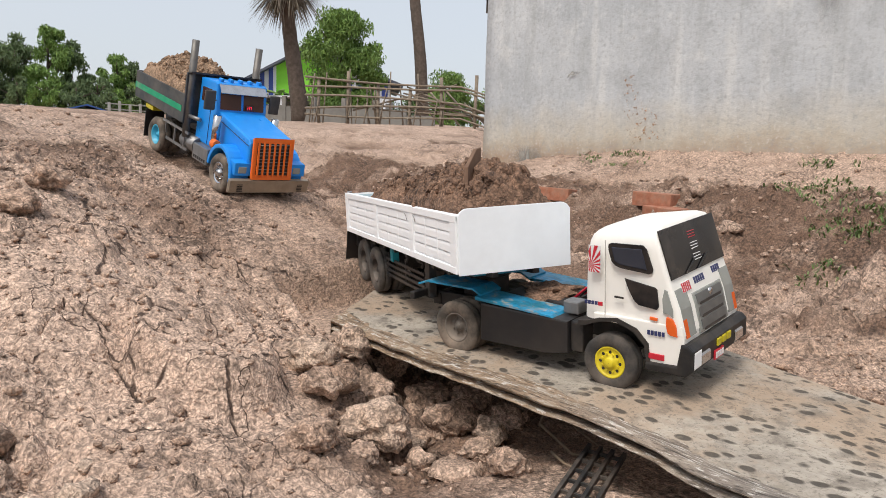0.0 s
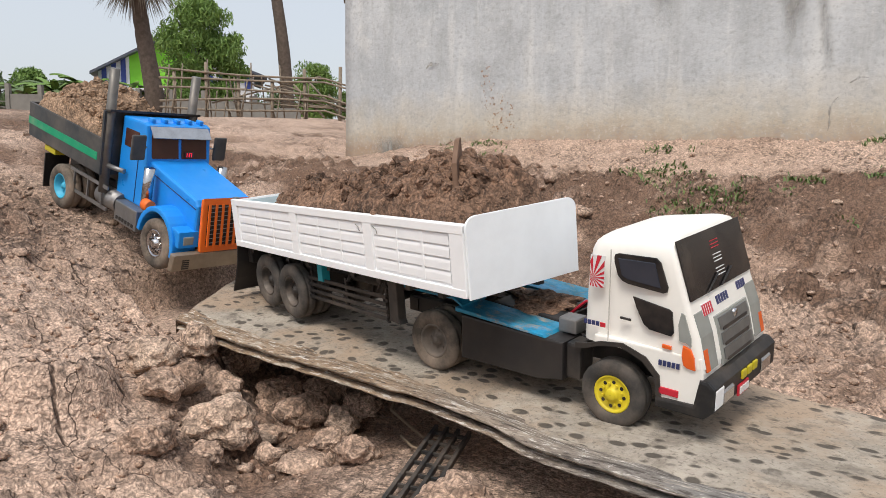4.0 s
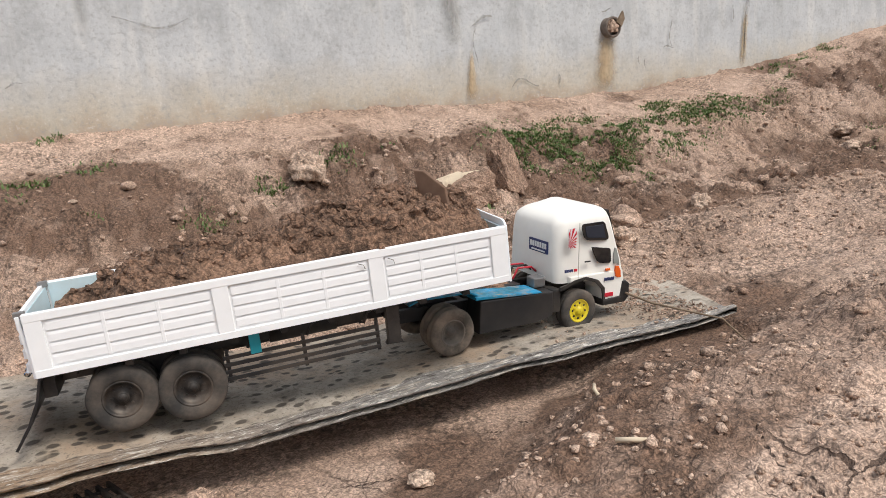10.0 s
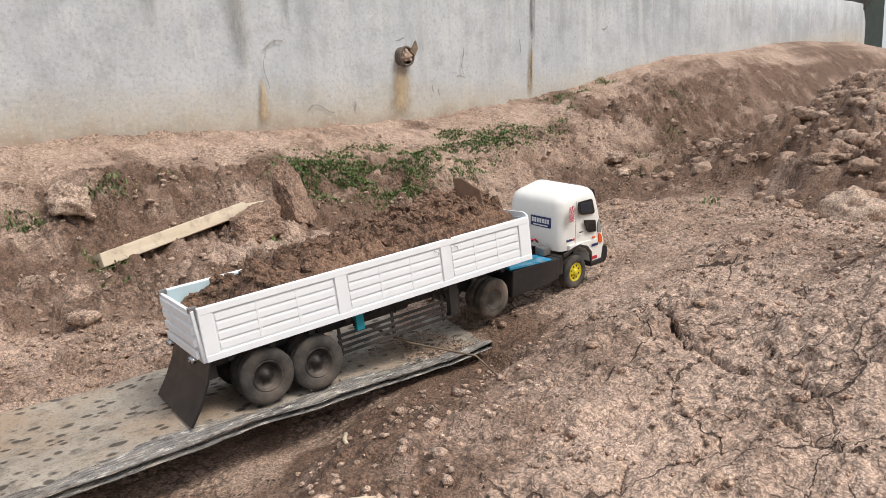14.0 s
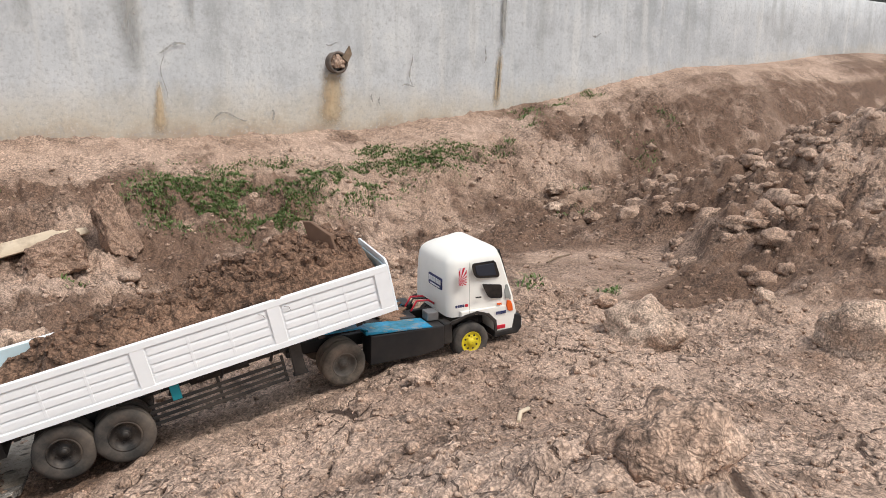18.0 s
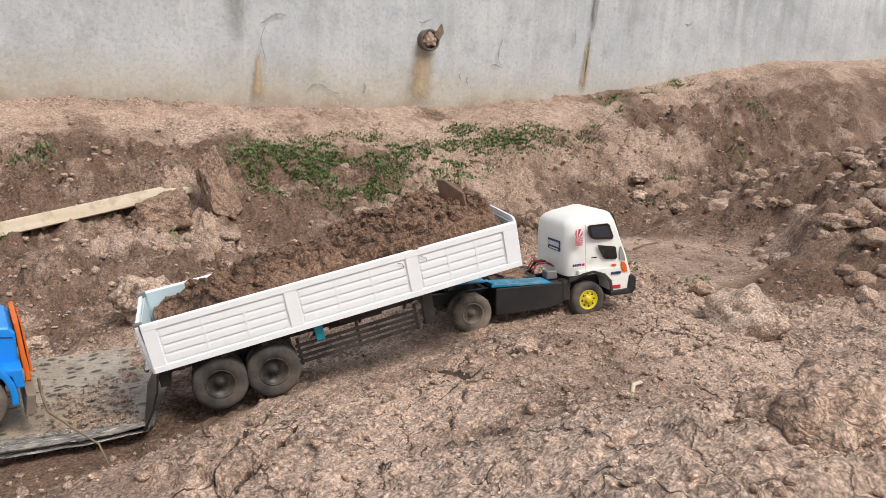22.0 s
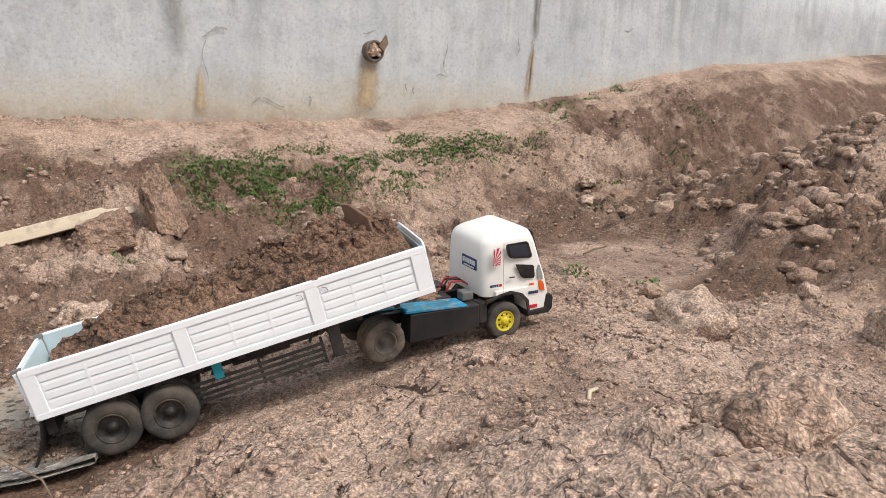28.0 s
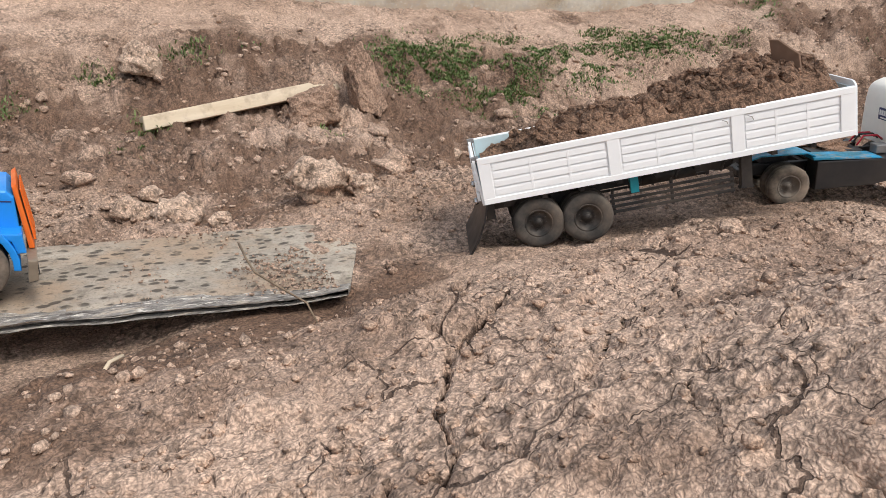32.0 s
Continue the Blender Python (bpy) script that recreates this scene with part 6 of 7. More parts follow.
    bars("lettering", badge, WHITEP, [(0.05 + 0.009 * k, 0.056 + 0.009 * k, 0.183, 0.195) for k in range(7)] + [(0.055, 0.105, 0.175, 0.178)], x0=0.259)
    # frame, deck and tanks
    for y in (0.062, 0.145):
        part("frame_rail", box(-0.11, 0.4, y, y + 0.014, 0.066, 0.094, 0.002), BLACK, T)
    for k, x in enumerate((-0.1, 0.06, 0.2)):
        part("cross_member", box(x, x + 0.012, 0.06, 0.16, 0.07, 0.09), BLACK, T)
    for y0, y1 in ((0.004, 0.066), (0.156, 0.218)):
        part("fender_plate", prism([(-0.095, 0.123), (-0.07, 0.131), (0.04, 0.13), (0.058, 0.121), (0.058, 0.117), (0.04, 0.126), (-0.07, 0.127), (-0.095, 0.119)], y0, y1, 0.001), DECK, T, "scuffed blue plate over the rear wheels")
    for y0, y1 in ((-0.002, 0.052), (0.17, 0.224)):
        tank = part("side_skirt", prism([(0.06, 0.038), (0.062, 0.108), (0.243, 0.103), (0.243, 0.048), (0.2, 0.04)], y0, y1, 0.003), SKIRT, T, "black side skirt panel")
        part("deck_plate", prism([(0.05, 0.118), (0.21, 0.108), (0.214, 0.104), (0.05, 0.1115)], y0 - 0.001, y1 + 0.006, 0.001), DECK, T, "scuffed blue deck plate")
    part("tool_box", box(0.245, 0.268, 0.004, 0.04, 0.052, 0.104, 0.004), BLACK, T)
    part("tray", prism([(0.07, 0.096), (0.075, 0.116), (0.2, 0.111), (0.2, 0.096)], 0.06, 0.162, 0.003), BLACK, T, "black tray in the middle of the deck")
    part("spilled_soil", lump((0.062, 0.045, 0.016), 9, 4, 0.7), LOAD, T, "spilled soil on the tray", pose(0.13, 0.115, 0.114))
    part("fifth_wheel", lathe([(0.0005, 0.0), (0.05, 0.0), (0.052, 0.008), (0.045, 0.012), (0.0005, 0.012)], 24), BLACK, T, "", Matrix.Translation((-0.01, 0.11, 0.142)) @ Matrix.Rotation(-math.pi / 2, 4, "X"))
    part("fifth_wheel_stand", box(-0.04, 0.02, 0.075, 0.145, 0.09, 0.134, 0.003), BLACK, T)
    for k, (y, mat) in enumerate(((0.09, REDP), (0.11, BLACK), (0.125, REDP))):
        part("cable", tube([(0.2, y, 0.115), (0.22, y + 0.01, 0.135), (0.245, y - 0.005, 0.138), (0.262, y, 0.125)], 0.0025, 6), mat, T, "thin coloured cable")
    part("servo_box", box(0.215, 0.245, 0.03, 0.06, 0.106, 0.128, 0.003), GREYMETAL, T, "small grey servo box")
    for x, z in ((0.318, 0.047), (0.0, 0.05)):
        part("axle", tube([(x, 0.02, z), (x, W - 0.02, z)], 0.008, 10), BLACK, T)
    part("radiator_block", box(0.29, 0.37, 0.06, 0.165, 0.06, 0.11, 0.004), BLACK, T)
    part("tail_bar", box(-0.125, -0.112, 0.01, 0.212, 0.085, 0.1, 0.003), BLACK, T)
    for far, y in ((False, -0.001), (True, W + 0.001)):
        add_wheel(T, 0.318, y, 0.047, 0.047, 0.032, RUBBER, YELLOW, "flat", far, plain("rusty_hub", (0.25, 0.13, 0.06), 0.6, 0.4), "front wheel with a yellow rim")
        for k in range(2):
            add_wheel(T, 0.0, y + (k * 0.032) * (-1 if far else 1), 0.05, 0.05, 0.028, DIRTY_RUBBER, RIM_DUST, "dish", far, RIM_DUST, "mud-caked rear wheel")
    return tagged(T, "white model tractor truck with blue deck and yellow front rims", "model truck")


def slatted(parent, x0, x1, z0, z1, y, out, cols):
    """A pressed side panel: four long ledges, crossed by low uprights."""
    h = (z1 - z0) / 4
    for r in range(4):
        zz = z0 + r * h
        pts = [(y + out * 0.0002, zz + 0.14 * h), (y + out * 0.0011, zz + 0.17 * h), (y + out * 0.001, zz + 0.75 * h), (y + out * 0.0002, zz + 1.0 * h)]
        bm = bmesh.new()
        va = [bm.verts.new((x0 + 0.002, q, v)) for q, v in pts]
        vb = [bm.verts.new((x1 - 0.002, q, v)) for q, v in pts]
        fs = [bm.faces.new(va), bm.faces.new(vb[::-1])] + [bm.faces.new((va[i], vb[i], vb[(i + 1) % 4], va[(i + 1) % 4])) for i in range(4)]
        bmesh.ops.recalc_face_normals(bm, faces=fs)
        part("slat", bm, WHITE, parent)
    for c in range(1, cols):
        x = x0 + (x1 - x0) * c / cols
        ya, yb = sorted((y - out * 0.001, y + out * 0.0016))
        part("rib", box(x - 0.0028, x + 0.0028, ya, yb, z0 + 0.002, z1 - 0.001, 0.0006), WHITE, parent)
    return parent


def make_trailer():
    """A drop-side trailer; its own axes lie along the box, a little nose-up to the road."""
    T = new("semi_trailer")
    X0, X1, W, ZB, ZT = -0.212, 0.572, 0.216, 0.1335, 0.232
    part("floor", box(X0, X1, 0.01, W - 0.01, ZB, ZB + 0.006), PALE_BLUE, T)
    posts = ((X0, X0 + 0.026), (0.06, 0.086), (0.318, 0.344), (X1 - 0.03, X1))
    for y, out, name in ((0.0, -1, "near"), (W, 1, "far")):
        ys = (y, y + 0.007) if out < 0 else (y - 0.007, y)
        board = part("side_board", prism([(X0, ZB), (X0, ZT), (X1, ZT + 0.002), (X1, ZB)], ys[0] + (0.0012 if out < 0 else 0), ys[1] - (0.0012 if out > 0 else 0), 0.0008), WHITE, T, "white pressed side board")
        for a, b in posts:
            part("post", box(a, b, y - 0.003 if out < 0 else y - 0.002, y + 0.002 if out < 0 else y + 0.003, ZB, ZT, 0.001), WHITE, board)
        part("top_rail", box(X0, X1, y - 0.0035 if out < 0 else y - 0.008, y + 0.008 if out < 0 else y + 0.0035, ZT - 0.012, ZT + 0.001, 0.0012), WHITE, board)
        part("bottom_rail", box(X0 + 0.0005, X1 - 0.0005, y - 0.0036 if out < 0 else y - 0.004, y + 0.004 if out < 0 else y + 0.0036, ZB - 0.002, ZB + 0.01, 0.001), WHITE, board)
        for (_, a), (b, _) in zip(posts, posts[1:]):
            slatted(board, a + 0.002, b - 0.002, ZB + 0.012, ZT - 0.014, y, out, 3)
        iy = y + 0.0078 if out < 0 else y - 0.0098
        part("lining", box(X0 + 0.004, X1 - 0.004, iy, iy + 0.002, ZB + 0.006, ZT - 0.001), PALE_BLUE, board, "pale blue inside of the side board")
        for x in (0.3, 0.352):
            part("latch", tube([(x, y + out * 0.004, ZT - 0.016), (x + 0.009, y + out * 0.0045, ZT - 0.02), (x + 0.011, y + out * 0.004, ZT - 0.027)], 0.0007, 5), GREYMETAL, board)
    # headboard with rounded top corners
    hb = [(0.0, ZB - 0.004), (W, ZB - 0.004)] + [(W - 0.018 + 0.018 * math.cos(a), 0.228 + 0.016 * math.sin(a)) for a in np.linspace(0, math.pi / 2, 6)] + [(0.018 + 0.018 * math.cos(a), 0.228 + 0.016 * math.sin(a)) for a in np.linspace(math.pi / 2, math.pi, 6)]
    bm = prism(hb, 0.0, 0.004, 0.0006)
    bm.transform(Matrix.Rotation(math.pi / 2, 4, "Z"))
    part("headboard", bm, PANEL, T, "smooth white headboard with rounded corners", pose(X1 + 0.005, 0, 0))
    part("headboard_lining", box(X1 - 0.004, X1 - 0.001, 0.01, W - 0.01, ZB + 0.006, ZT), PALE_BLUE, T)
    # tailgate, leaning a little outward
    tg = part("tailgate", prism([(X0 - 0.004, ZB - 0.004), (X0 - 0.01, ZT - 0.002), (X0 - 0.004, ZT - 0.002), (X0 + 0.002, ZB - 0.004)], 0.004, W - 0.004, 0.001), WHITE, T, "white tailgate, pale blue inside")
    part("lining", box(X0 - 0.001, X0 + 0.0005, 0.01, W - 0.01, ZB + 0.01, ZT - 0.006), PALE_BLUE, tg)
    for r in range(4):
        part("slat", box(X0 - 0.0125, X0 - 0.006, 0.014, W - 0.014, ZB + 0.004 + 0.023 * r, ZB + 0.019 + 0.023 * r, 0.0015), WHITE, tg)
    for y in (0.006, W - 0.016):
        part("hinge", box(X0 - 0.012, X0 + 0.004, y, y + 0.01, ZT - 0.006, ZT + 0.004, 0.001), GREYMETAL, tg)
        part("tap", lathe([(0.0005, -0.012), (0.005, -0.012), (0.004, 0.0), (0.007, 0.004), (0.0005, 0.008)], 10), CHROME, tg, "chrome tailgate catch", Matrix.Translation((X0 - 0.016, y + 0.03 if y < 0.1 else y - 0.02, ZB + 0.0)))
    # running gear
    for y in (0.07, 0.152):
        part("frame_rail", prism([(X0 + 0.01, 0.096), (X0 + 0.01, 0.13), (X1 - 0.02, 0.13), (X1 - 0.02, 0.116), (0.37, 0.108), (0.33, 0.092)], y, y + 0.014, 0.001), BLACK, T)
    for x in np.arange(-0.17, 0.56, 0.082):
        part("cross_member", box(x, x + 0.012, 0.012, W - 0.012, 0.118, 0.1315), BLACK, T)
    part("bogie", box(-0.125, 0.03, 0.075, 0.162, 0.055, 0.098, 0.004), BLACK, T)
    for x, z in ((0.004, 0.0563), (-0.103, 0.0646)):
        part("axle", tube([(x, 0.02, z), (x, W - 0.02, z)], 0.008, 10), BLACK, T)
    for y in (0.02, W - 0.036):
        part("bracket", box(0.104, 0.122, y, y + 0.016, 0.09, 0.1315, 0.001), TEAL, T, "teal frame bracket")
        part("landing_leg", prism([(0.342, 0.13), (0.34, 0.06), (0.336, 0.054), (0.368, 0.052), (0.364, 0.06), (0.366, 0.13)], y, y + 0.016, 0.0015), BLACK, T, "folded landing leg")
        for k in range(4):
            part("guard_rail", box(0.058, 0.326, y + 0.003, y + 0.0065, 0.05 + 0.0125 * k, 0.0565 + 0.0125 * k, 0.0008), BLACK, T, "thin side guard rail")
        for x in (0.062, 0.19, 0.32):
            part("guard_post", box(x, x + 0.006, y + 0.0066, y + 0.0105, 0.046, 0.105), BLACK, T)
        for x in (0.1, 0.2, 0.3):
            part("guard_stay", tube([(x, y + 0.008, 0.1), (x + 0.01, y + 0.012, 0.118), (x + 0.03, y + 0.02, 0.122)], 0.003, 6), BLACK, T)
    part("air_tank", tube([(0.14, 0.085, 0.1), (0.26, 0.085, 0.1)], 0.018, 14), BLACK, T, "black cylindrical air tank")
    part("king_pin_plate", box(0.4, 0.53, 0.045, 0.171, 0.1165, 0.1315, 0.003), DECK, T, "blue coupling plate under the nose")
    part("rear_beam", box(X0 + 0.0, X0 + 0.02, 0.02, W - 0.02, 0.09, 0.13, 0.002), BLACK, T)
    flap = prism([(0.0, 0.13), (0.004, 0.13), (-0.006, 0.095), (-0.026, 0.055), (-0.05, 0.022), (-0.054, 0.024), (-0.03, 0.058), (-0.01, 0.096)], -0.004, W + 0.004, 0.001)
    part("mud_flap", flap, SKIRT, T, "broad black rubber mud flap", pose(X0 + 0.002, 0, 0.0))
    for far, y in ((False, 0.008), (True, W - 0.008)):
        for x, z in ((0.004, 0.0563), (-0.103, 0.0646)):
            for k in range(2):
                add_wheel(T, x, y + k * 0.036 * (-1 if far else 1), z, 0.0555, 0.031, RUBBER, RIM_DARK, "dish", far, RIM_DARK, "black trailer wheel, dusty")
    return tagged(T, "white drop-side model semi-trailer carrying moist soil", "model trailer")


def heap(name, x0, x1, y0, y1, base, crest, mat, seed, label, scale=20):
    """A heap of broken earth filling a tray; crest gives its height over the length and width, 0 to 1."""
    n, m = 210, 64
    v, u = np.meshgrid(np.linspace(0, 1, m), np.linspace(0, 1, n))
    x, y = lerp(x0, x1, u), lerp(y0, y1, v)
    h = crest(u, v)
    full = np.clip(h * 30, 0.15, 1)
    for s, a, k in ((scale, 0.024, seed), (scale * 2.3, 0.015, seed + 3), (scale * 5, 0.008, seed + 6)):
        f1, f2, pick = worley(x * s + 0.5 * vnoise(x * 30, y * 30, seed), y * s + 0.5 * vnoise(x * 30, y * 30, seed + 1), k)
        h = h + a * np.sqrt(np.clip(1 - (f1 / 0.8) ** 2, 0, 1)) * (0.15 + 0.85 * pick) * full
    h = h + 0.004 * fbm(x * 70, y * 70, seed + 11, 3)
    edge = sst(0, 0.03, np.minimum(np.minimum(u, 1 - u), np.minimum(v, 1 - v)))
    z = base + h * (0.35 + 0.65 * edge)
    co = np.stack([x, y, z], -1)
    me = quads(name, co, n, m, mat, True)
    bm = bmesh.new()
    bm.from_mesh(me)
    bpy.data.meshes.remove(me)
    rng = random.Random(seed)
    for k in range(420):
        i, j = rng.randrange(8, n - 8), rng.randrange(6, m - 6)
        if h[i, j] < 0.012:
            continue
        r = rng.choice((0.004, 0.005, 0.006, 0.008, 0.01, 0.014))
        vs = bmesh.ops.create_icosphere(bm, subdivisions=2, radius=r, matrix=Matrix.Translation(co[i, j]) @ Euler((rng.random() * 6, rng.random() * 6, 0)).to_matrix().to_4x4() @ Matrix.Diagonal((1.2, 1.0, 0.8, 1)))["verts"]
        co_v = Vector(co[i, j])
        for w in vs:
            w.co += (w.co - co_v) * 0.55 * noise.noise(w.co * (1.4 / r))
    return tagged(part(name, bm, mat), label, "soil", kind="stuff")


def white_crest(u, v):
    along = np.interp(u, (0, 0.05, 0.12, 0.3, 0.45, 0.6, 0.78, 0.92, 1.0), (0.014, 0.022, 0.034, 0.046, 0.056, 0.07, 0.09, 0.085, 0.055))
    across = np.clip(np.sin(np.pi * (0.12 + 0.76 * v)), 0, 1)
    bare = sst(0.2, 0.04, u) * sst(0.95, 0.6, v)
    return np.clip(along * across - 0.06 * bare, -0.06, 1)


def blue_crest(u, v):
    return 0.085 * np.clip(np.sin(np.pi * np.clip(0.08 + 0.92 * u, 0, 1)), 0, 1) ** 0.8 * np.clip(np.sin(np.pi * (0.1 + 0.8 * v)), 0, 1) ** 0.7


def make_dumper():
    """The blue truck; x = 0 at the front axle, y = 0 the outer face of its near front tyre, z = 0 the road."""
    T = new("dump_truck")
    W, R = 0.25, 0.06
    c = W / 2
    # bonnet and cab
    part("bonnet", prism([(-0.13, 0.108), (-0.13, 0.212), (0.075, 0.178), (0.085, 0.166), (0.085, 0.085), (0.062, 0.085), (0.052, 0.108), (0.0, 0.125), (-0.05, 0.118), (-0.07, 0.1)], c - 0.078, c + 0.078, 0.008, 3), BLUE, T, "glossy blue bonnet")
    part("bonnet_seam", prism([(-0.125, 0.19), (0.08, 0.16), (0.08, 0.158), (-0.125, 0.188)], c - 0.0792, c - 0.0775), NAVYP, T)
    part("cab", prism([(-0.245, 0.1), (-0.245, 0.285), (-0.15, 0.291), (-0.138, 0.286), (-0.122, 0.208), (-0.122, 0.1)], c - 0.088, c + 0.088, 0.006), BLUE, T, "glossy blue cab")
    part("roof_visor", prism([(-0.142, 0.284), (-0.118, 0.262), (-0.116, 0.264), (-0.14, 0.287)], c - 0.08, c + 0.08), CHROME, T, "chrome sun visor")
    for y in (c - 0.076, c + 0.004):
        part("windscreen_pane", prism([(-0.1385, 0.276), (-0.1235, 0.216), (-0.121, 0.216), (-0.136, 0.276)], y, y + 0.072, 0.001), BROWN_GLASS, T, "windscreen pane, dark brown cab inside")
    light = part("number_light", box(-0.1215, -0.1185, c + 0.012, c + 0.036, 0.2185, 0.2325, 0.001), BLACK, T, "small black display with red lit digits")
    for y, seven in ((c + 0.016, 0), (c + 0.0225, 0), (c + 0.029, 1)):
        digit = box(-0.1183, -0.1177, y - 0.0008, y + 0.0008, 0.221, 0.2305)
        if seven:
            bm_box(digit, -0.1183, -0.1177, y - 0.0045, y - 0.0008, 0.229, 0.2305)
        part("digit", digit, GLOW, light)
    for y in (c - 0.0895, c + 0.0875):
        part("side_window", prism([(-0.225, 0.222), (-0.225, 0.262), (-0.165, 0.264), (-0.155, 0.222)], y, y + 0.002, 0.0008), BROWN_GLASS, T, "dark side window")
        part("door_seam", prism([(-0.16, 0.21), (-0.1585, 0.21), (-0.1585, 0.105), (-0.16, 0.105)], y, y + 0.002), NAVYP, T)
    for k in range(5):
        y = c - 0.066 + 0.033 * k
        lamp = part("roof_lamp", box(-0.166, -0.146, y - 0.0055, y + 0.0055, 0.2905, 0.3, 0.003), BLUE, T, "small blue roof marker lamp")
        part("lens", lathe([(0.0005, 0), (0.0045, 0), (0.0045, 0.004)], 12), GREYLENS, lamp, "", Matrix.Translation((-0.1455, y, 0.2955)) @ Matrix.Rotation(math.pi / 2, 4, "Z"))
    # grille
    gr = part("grille_surround", prism([(0.084, 0.182), (0.092, 0.186), (0.104, 0.07), (0.094, 0.07)], c - 0.07, c + 0.07, 0.003), ORANGE, T, "bright orange grille surround")
    bm = prism([(0.0955, 0.172), (0.0962, 0.172), (0.1045, 0.084), (0.1038, 0.084)], c - 0.058, c + 0.058)
    part("mesh_back", bm, BLACK, gr)
    for k in range(7):
        y = c - 0.054 + 0.018 * k
        part("grille_bar", prism([(0.0962, 0.174), (0.099, 0.174), (0.1085, 0.082), (0.1045, 0.082)], y - 0.0028, y + 0.0028), ORANGE, gr)
    for k in range(9):
        z = 0.09 + 0.0095 * k
        x = 0.1045 - (z - 0.084) * 0.0943
        part("grille_wire", tube([(x + 0.001, c - 0.056, z), (x + 0.001, c + 0.056, z + 0.004)], 0.0008, 4), GREYMETAL, gr)
    part("bumper", prism([(0.085, 0.028), (0.102, 0.03), (0.106, 0.068), (0.09, 0.07)], -0.012, W + 0.012, 0.003), TANMETAL, T, "riveted bare-metal front bumper, muddy")
    for y in (0.012, W - 0.03):
        for k in range(5):
            part("vent_slot", box(0.1035, 0.1052, y, y + 0.018, 0.034 + 0.005 * k, 0.0365 + 0.005 * k), BLACK, T)
    # mudguards, headlights, lamps
    for s, y0, y1 in ((0, 0.0, 0.062), (1, W - 0.062, W)):
        arc = [(0.078 * math.cos(a) - 0.0, 0.06 + 0.082 * math.sin(a)) for a in np.linspace(math.radians(-8), math.radians(172), 14)]
        inner = [(0.066 * math.cos(a), 0.06 + 0.07 * math.sin(a)) for a in np.linspace(math.radians(172), math.radians(-8), 14)]
        part("mudguard", prism(arc + inner, y0, y1, 0.003), BLUE, T, "blue front mudguard")
        part("headlight_box", prism([(0.04, 0.118), (0.088, 0.112), (0.09, 0.078), (0.076, 0.078), (0.07, 0.1)], y0 + 0.006, y1, 0.003), BLUE, T)
        part("headlight", box(0.087, 0.0915, y0 + 0.018, y0 + 0.044, 0.084, 0.102, 0.002), GREYLENS, T, "square headlight")
        ya = y0 + 0.012 if not s else y1 - 0.012
        part("air_cleaner", tube([(-0.085, ya + (0.012 if not s else -0.012), 0.122), (-0.085, ya + (0.012 if not s else -0.012), 0.205)], 0.0125, 16), CHROME, T, "chrome air cleaner cylinder")
        part("indicator", tube([(-0.07, ya, 0.128), (-0.045, ya, 0.128)], 0.0135, 14), ORANGE, T, "round orange indicator")
        ys = -0.012 if not s else W + 0.012
        part("exhaust_pipe", tube([(-0.262, ys + (0.025 if not s else -0.025), 0.1), (-0.262, ys + (0.025 if not s else -0.025), 0.385)], 0.0118, 14), plain("sooty_pipe", (0.17, 0.165, 0.155), 0.45, 0.5, 0.3, 40, 0.2), T, "tall dark metal exhaust stack")
        part("stack_bracket", tube([(-0.255, ys + (0.025 if not s else -0.025), 0.165), (-0.2, ys + (0.04 if not s else -0.04), 0.165)], 0.006, 8), GREYMETAL, T)
        ym = -0.006 if not s else W - 0.03
        part("mirror", box(-0.128, -0.12, ym, ym + 0.036, 0.212, 0.268, 0.004), DARKBED, T, "dark grey wing mirror")
        part("mirror_arm", tube([(-0.124, ym + (0.036 if not s else 0.0), 0.24), (-0.13, c - 0.088 if not s else c + 0.088, 0.24)], 0.002, 6), CHROME, T)
        part("step_box", box(-0.2, -0.1, y0 + 0.012, y0 + 0.05, 0.052, 0.1, 0.003), GREYMETAL, T, "riveted metal step box")
        for k in range(6):
            part("step_slot", box(-0.19 + 0.014 * k, -0.181 + 0.014 * k, (y0 + 0.0112) if not s else y0 + 0.0495, (y0 + 0.0125) if not s else y0 + 0.0508, 0.058, 0.066), BLACK, T)
        part("tank", tube([(-0.3, c - 0.09 if not s else c + 0.09, 0.085), (-0.205, c - 0.09 if not s else c + 0.09, 0.085)], 0.024, 16), GREYMETAL, T, "dusty metal air tank")
        for z in (0.062, 0.112):
            part("side_rail", box(-0.42, -0.23, ys + 0.018, ys + 0.022, z, z + 0.008), GREYMETAL, T, "bare aluminium side rail")
        for x in (-0.4, -0.33, -0.26):
            part("rail_post", box(x, x + 0.005, ys + 0.0175, ys + 0.0225, 0.062, 0.12), GREYMETAL, T)
    for y in (c - 0.04, c + 0.026):
        part("frame_rail", box(-0.58, 0.08, y, y + 0.014, 0.07, 0.1, 0.002), BLACK, T)
    part("engine_block", box(-0.11, 0.06, c - 0.06, c + 0.06, 0.06, 0.1, 0.004), BLACK, T)
    # tipper bed
    bed = part("bed_floor", box(-0.64, -0.262, -0.002, W + 0.002, 0.142, 0.15), DARKBED, T)
    for y0, y1 in ((-0.004, 0.004), (W - 0.004, W + 0.004)):
        b = part("bed_side", prism([(-0.645, 0.142), (-0.65, 0.225), (-0.26, 0.225), (-0.262, 0.142)], y0, y1, 0.001), DARKBED, T, "dark grey bed side")
        yy = y0 - 0.001 if y0 < 0.1 else y1 - 0.001
        part("stripe", prism([(-0.648, 0.172), (-0.648, 0.19), (-0.275, 0.19), (-0.275, 0.172)], yy, yy + 0.002), GREENP, b, "green stripe along the bed")
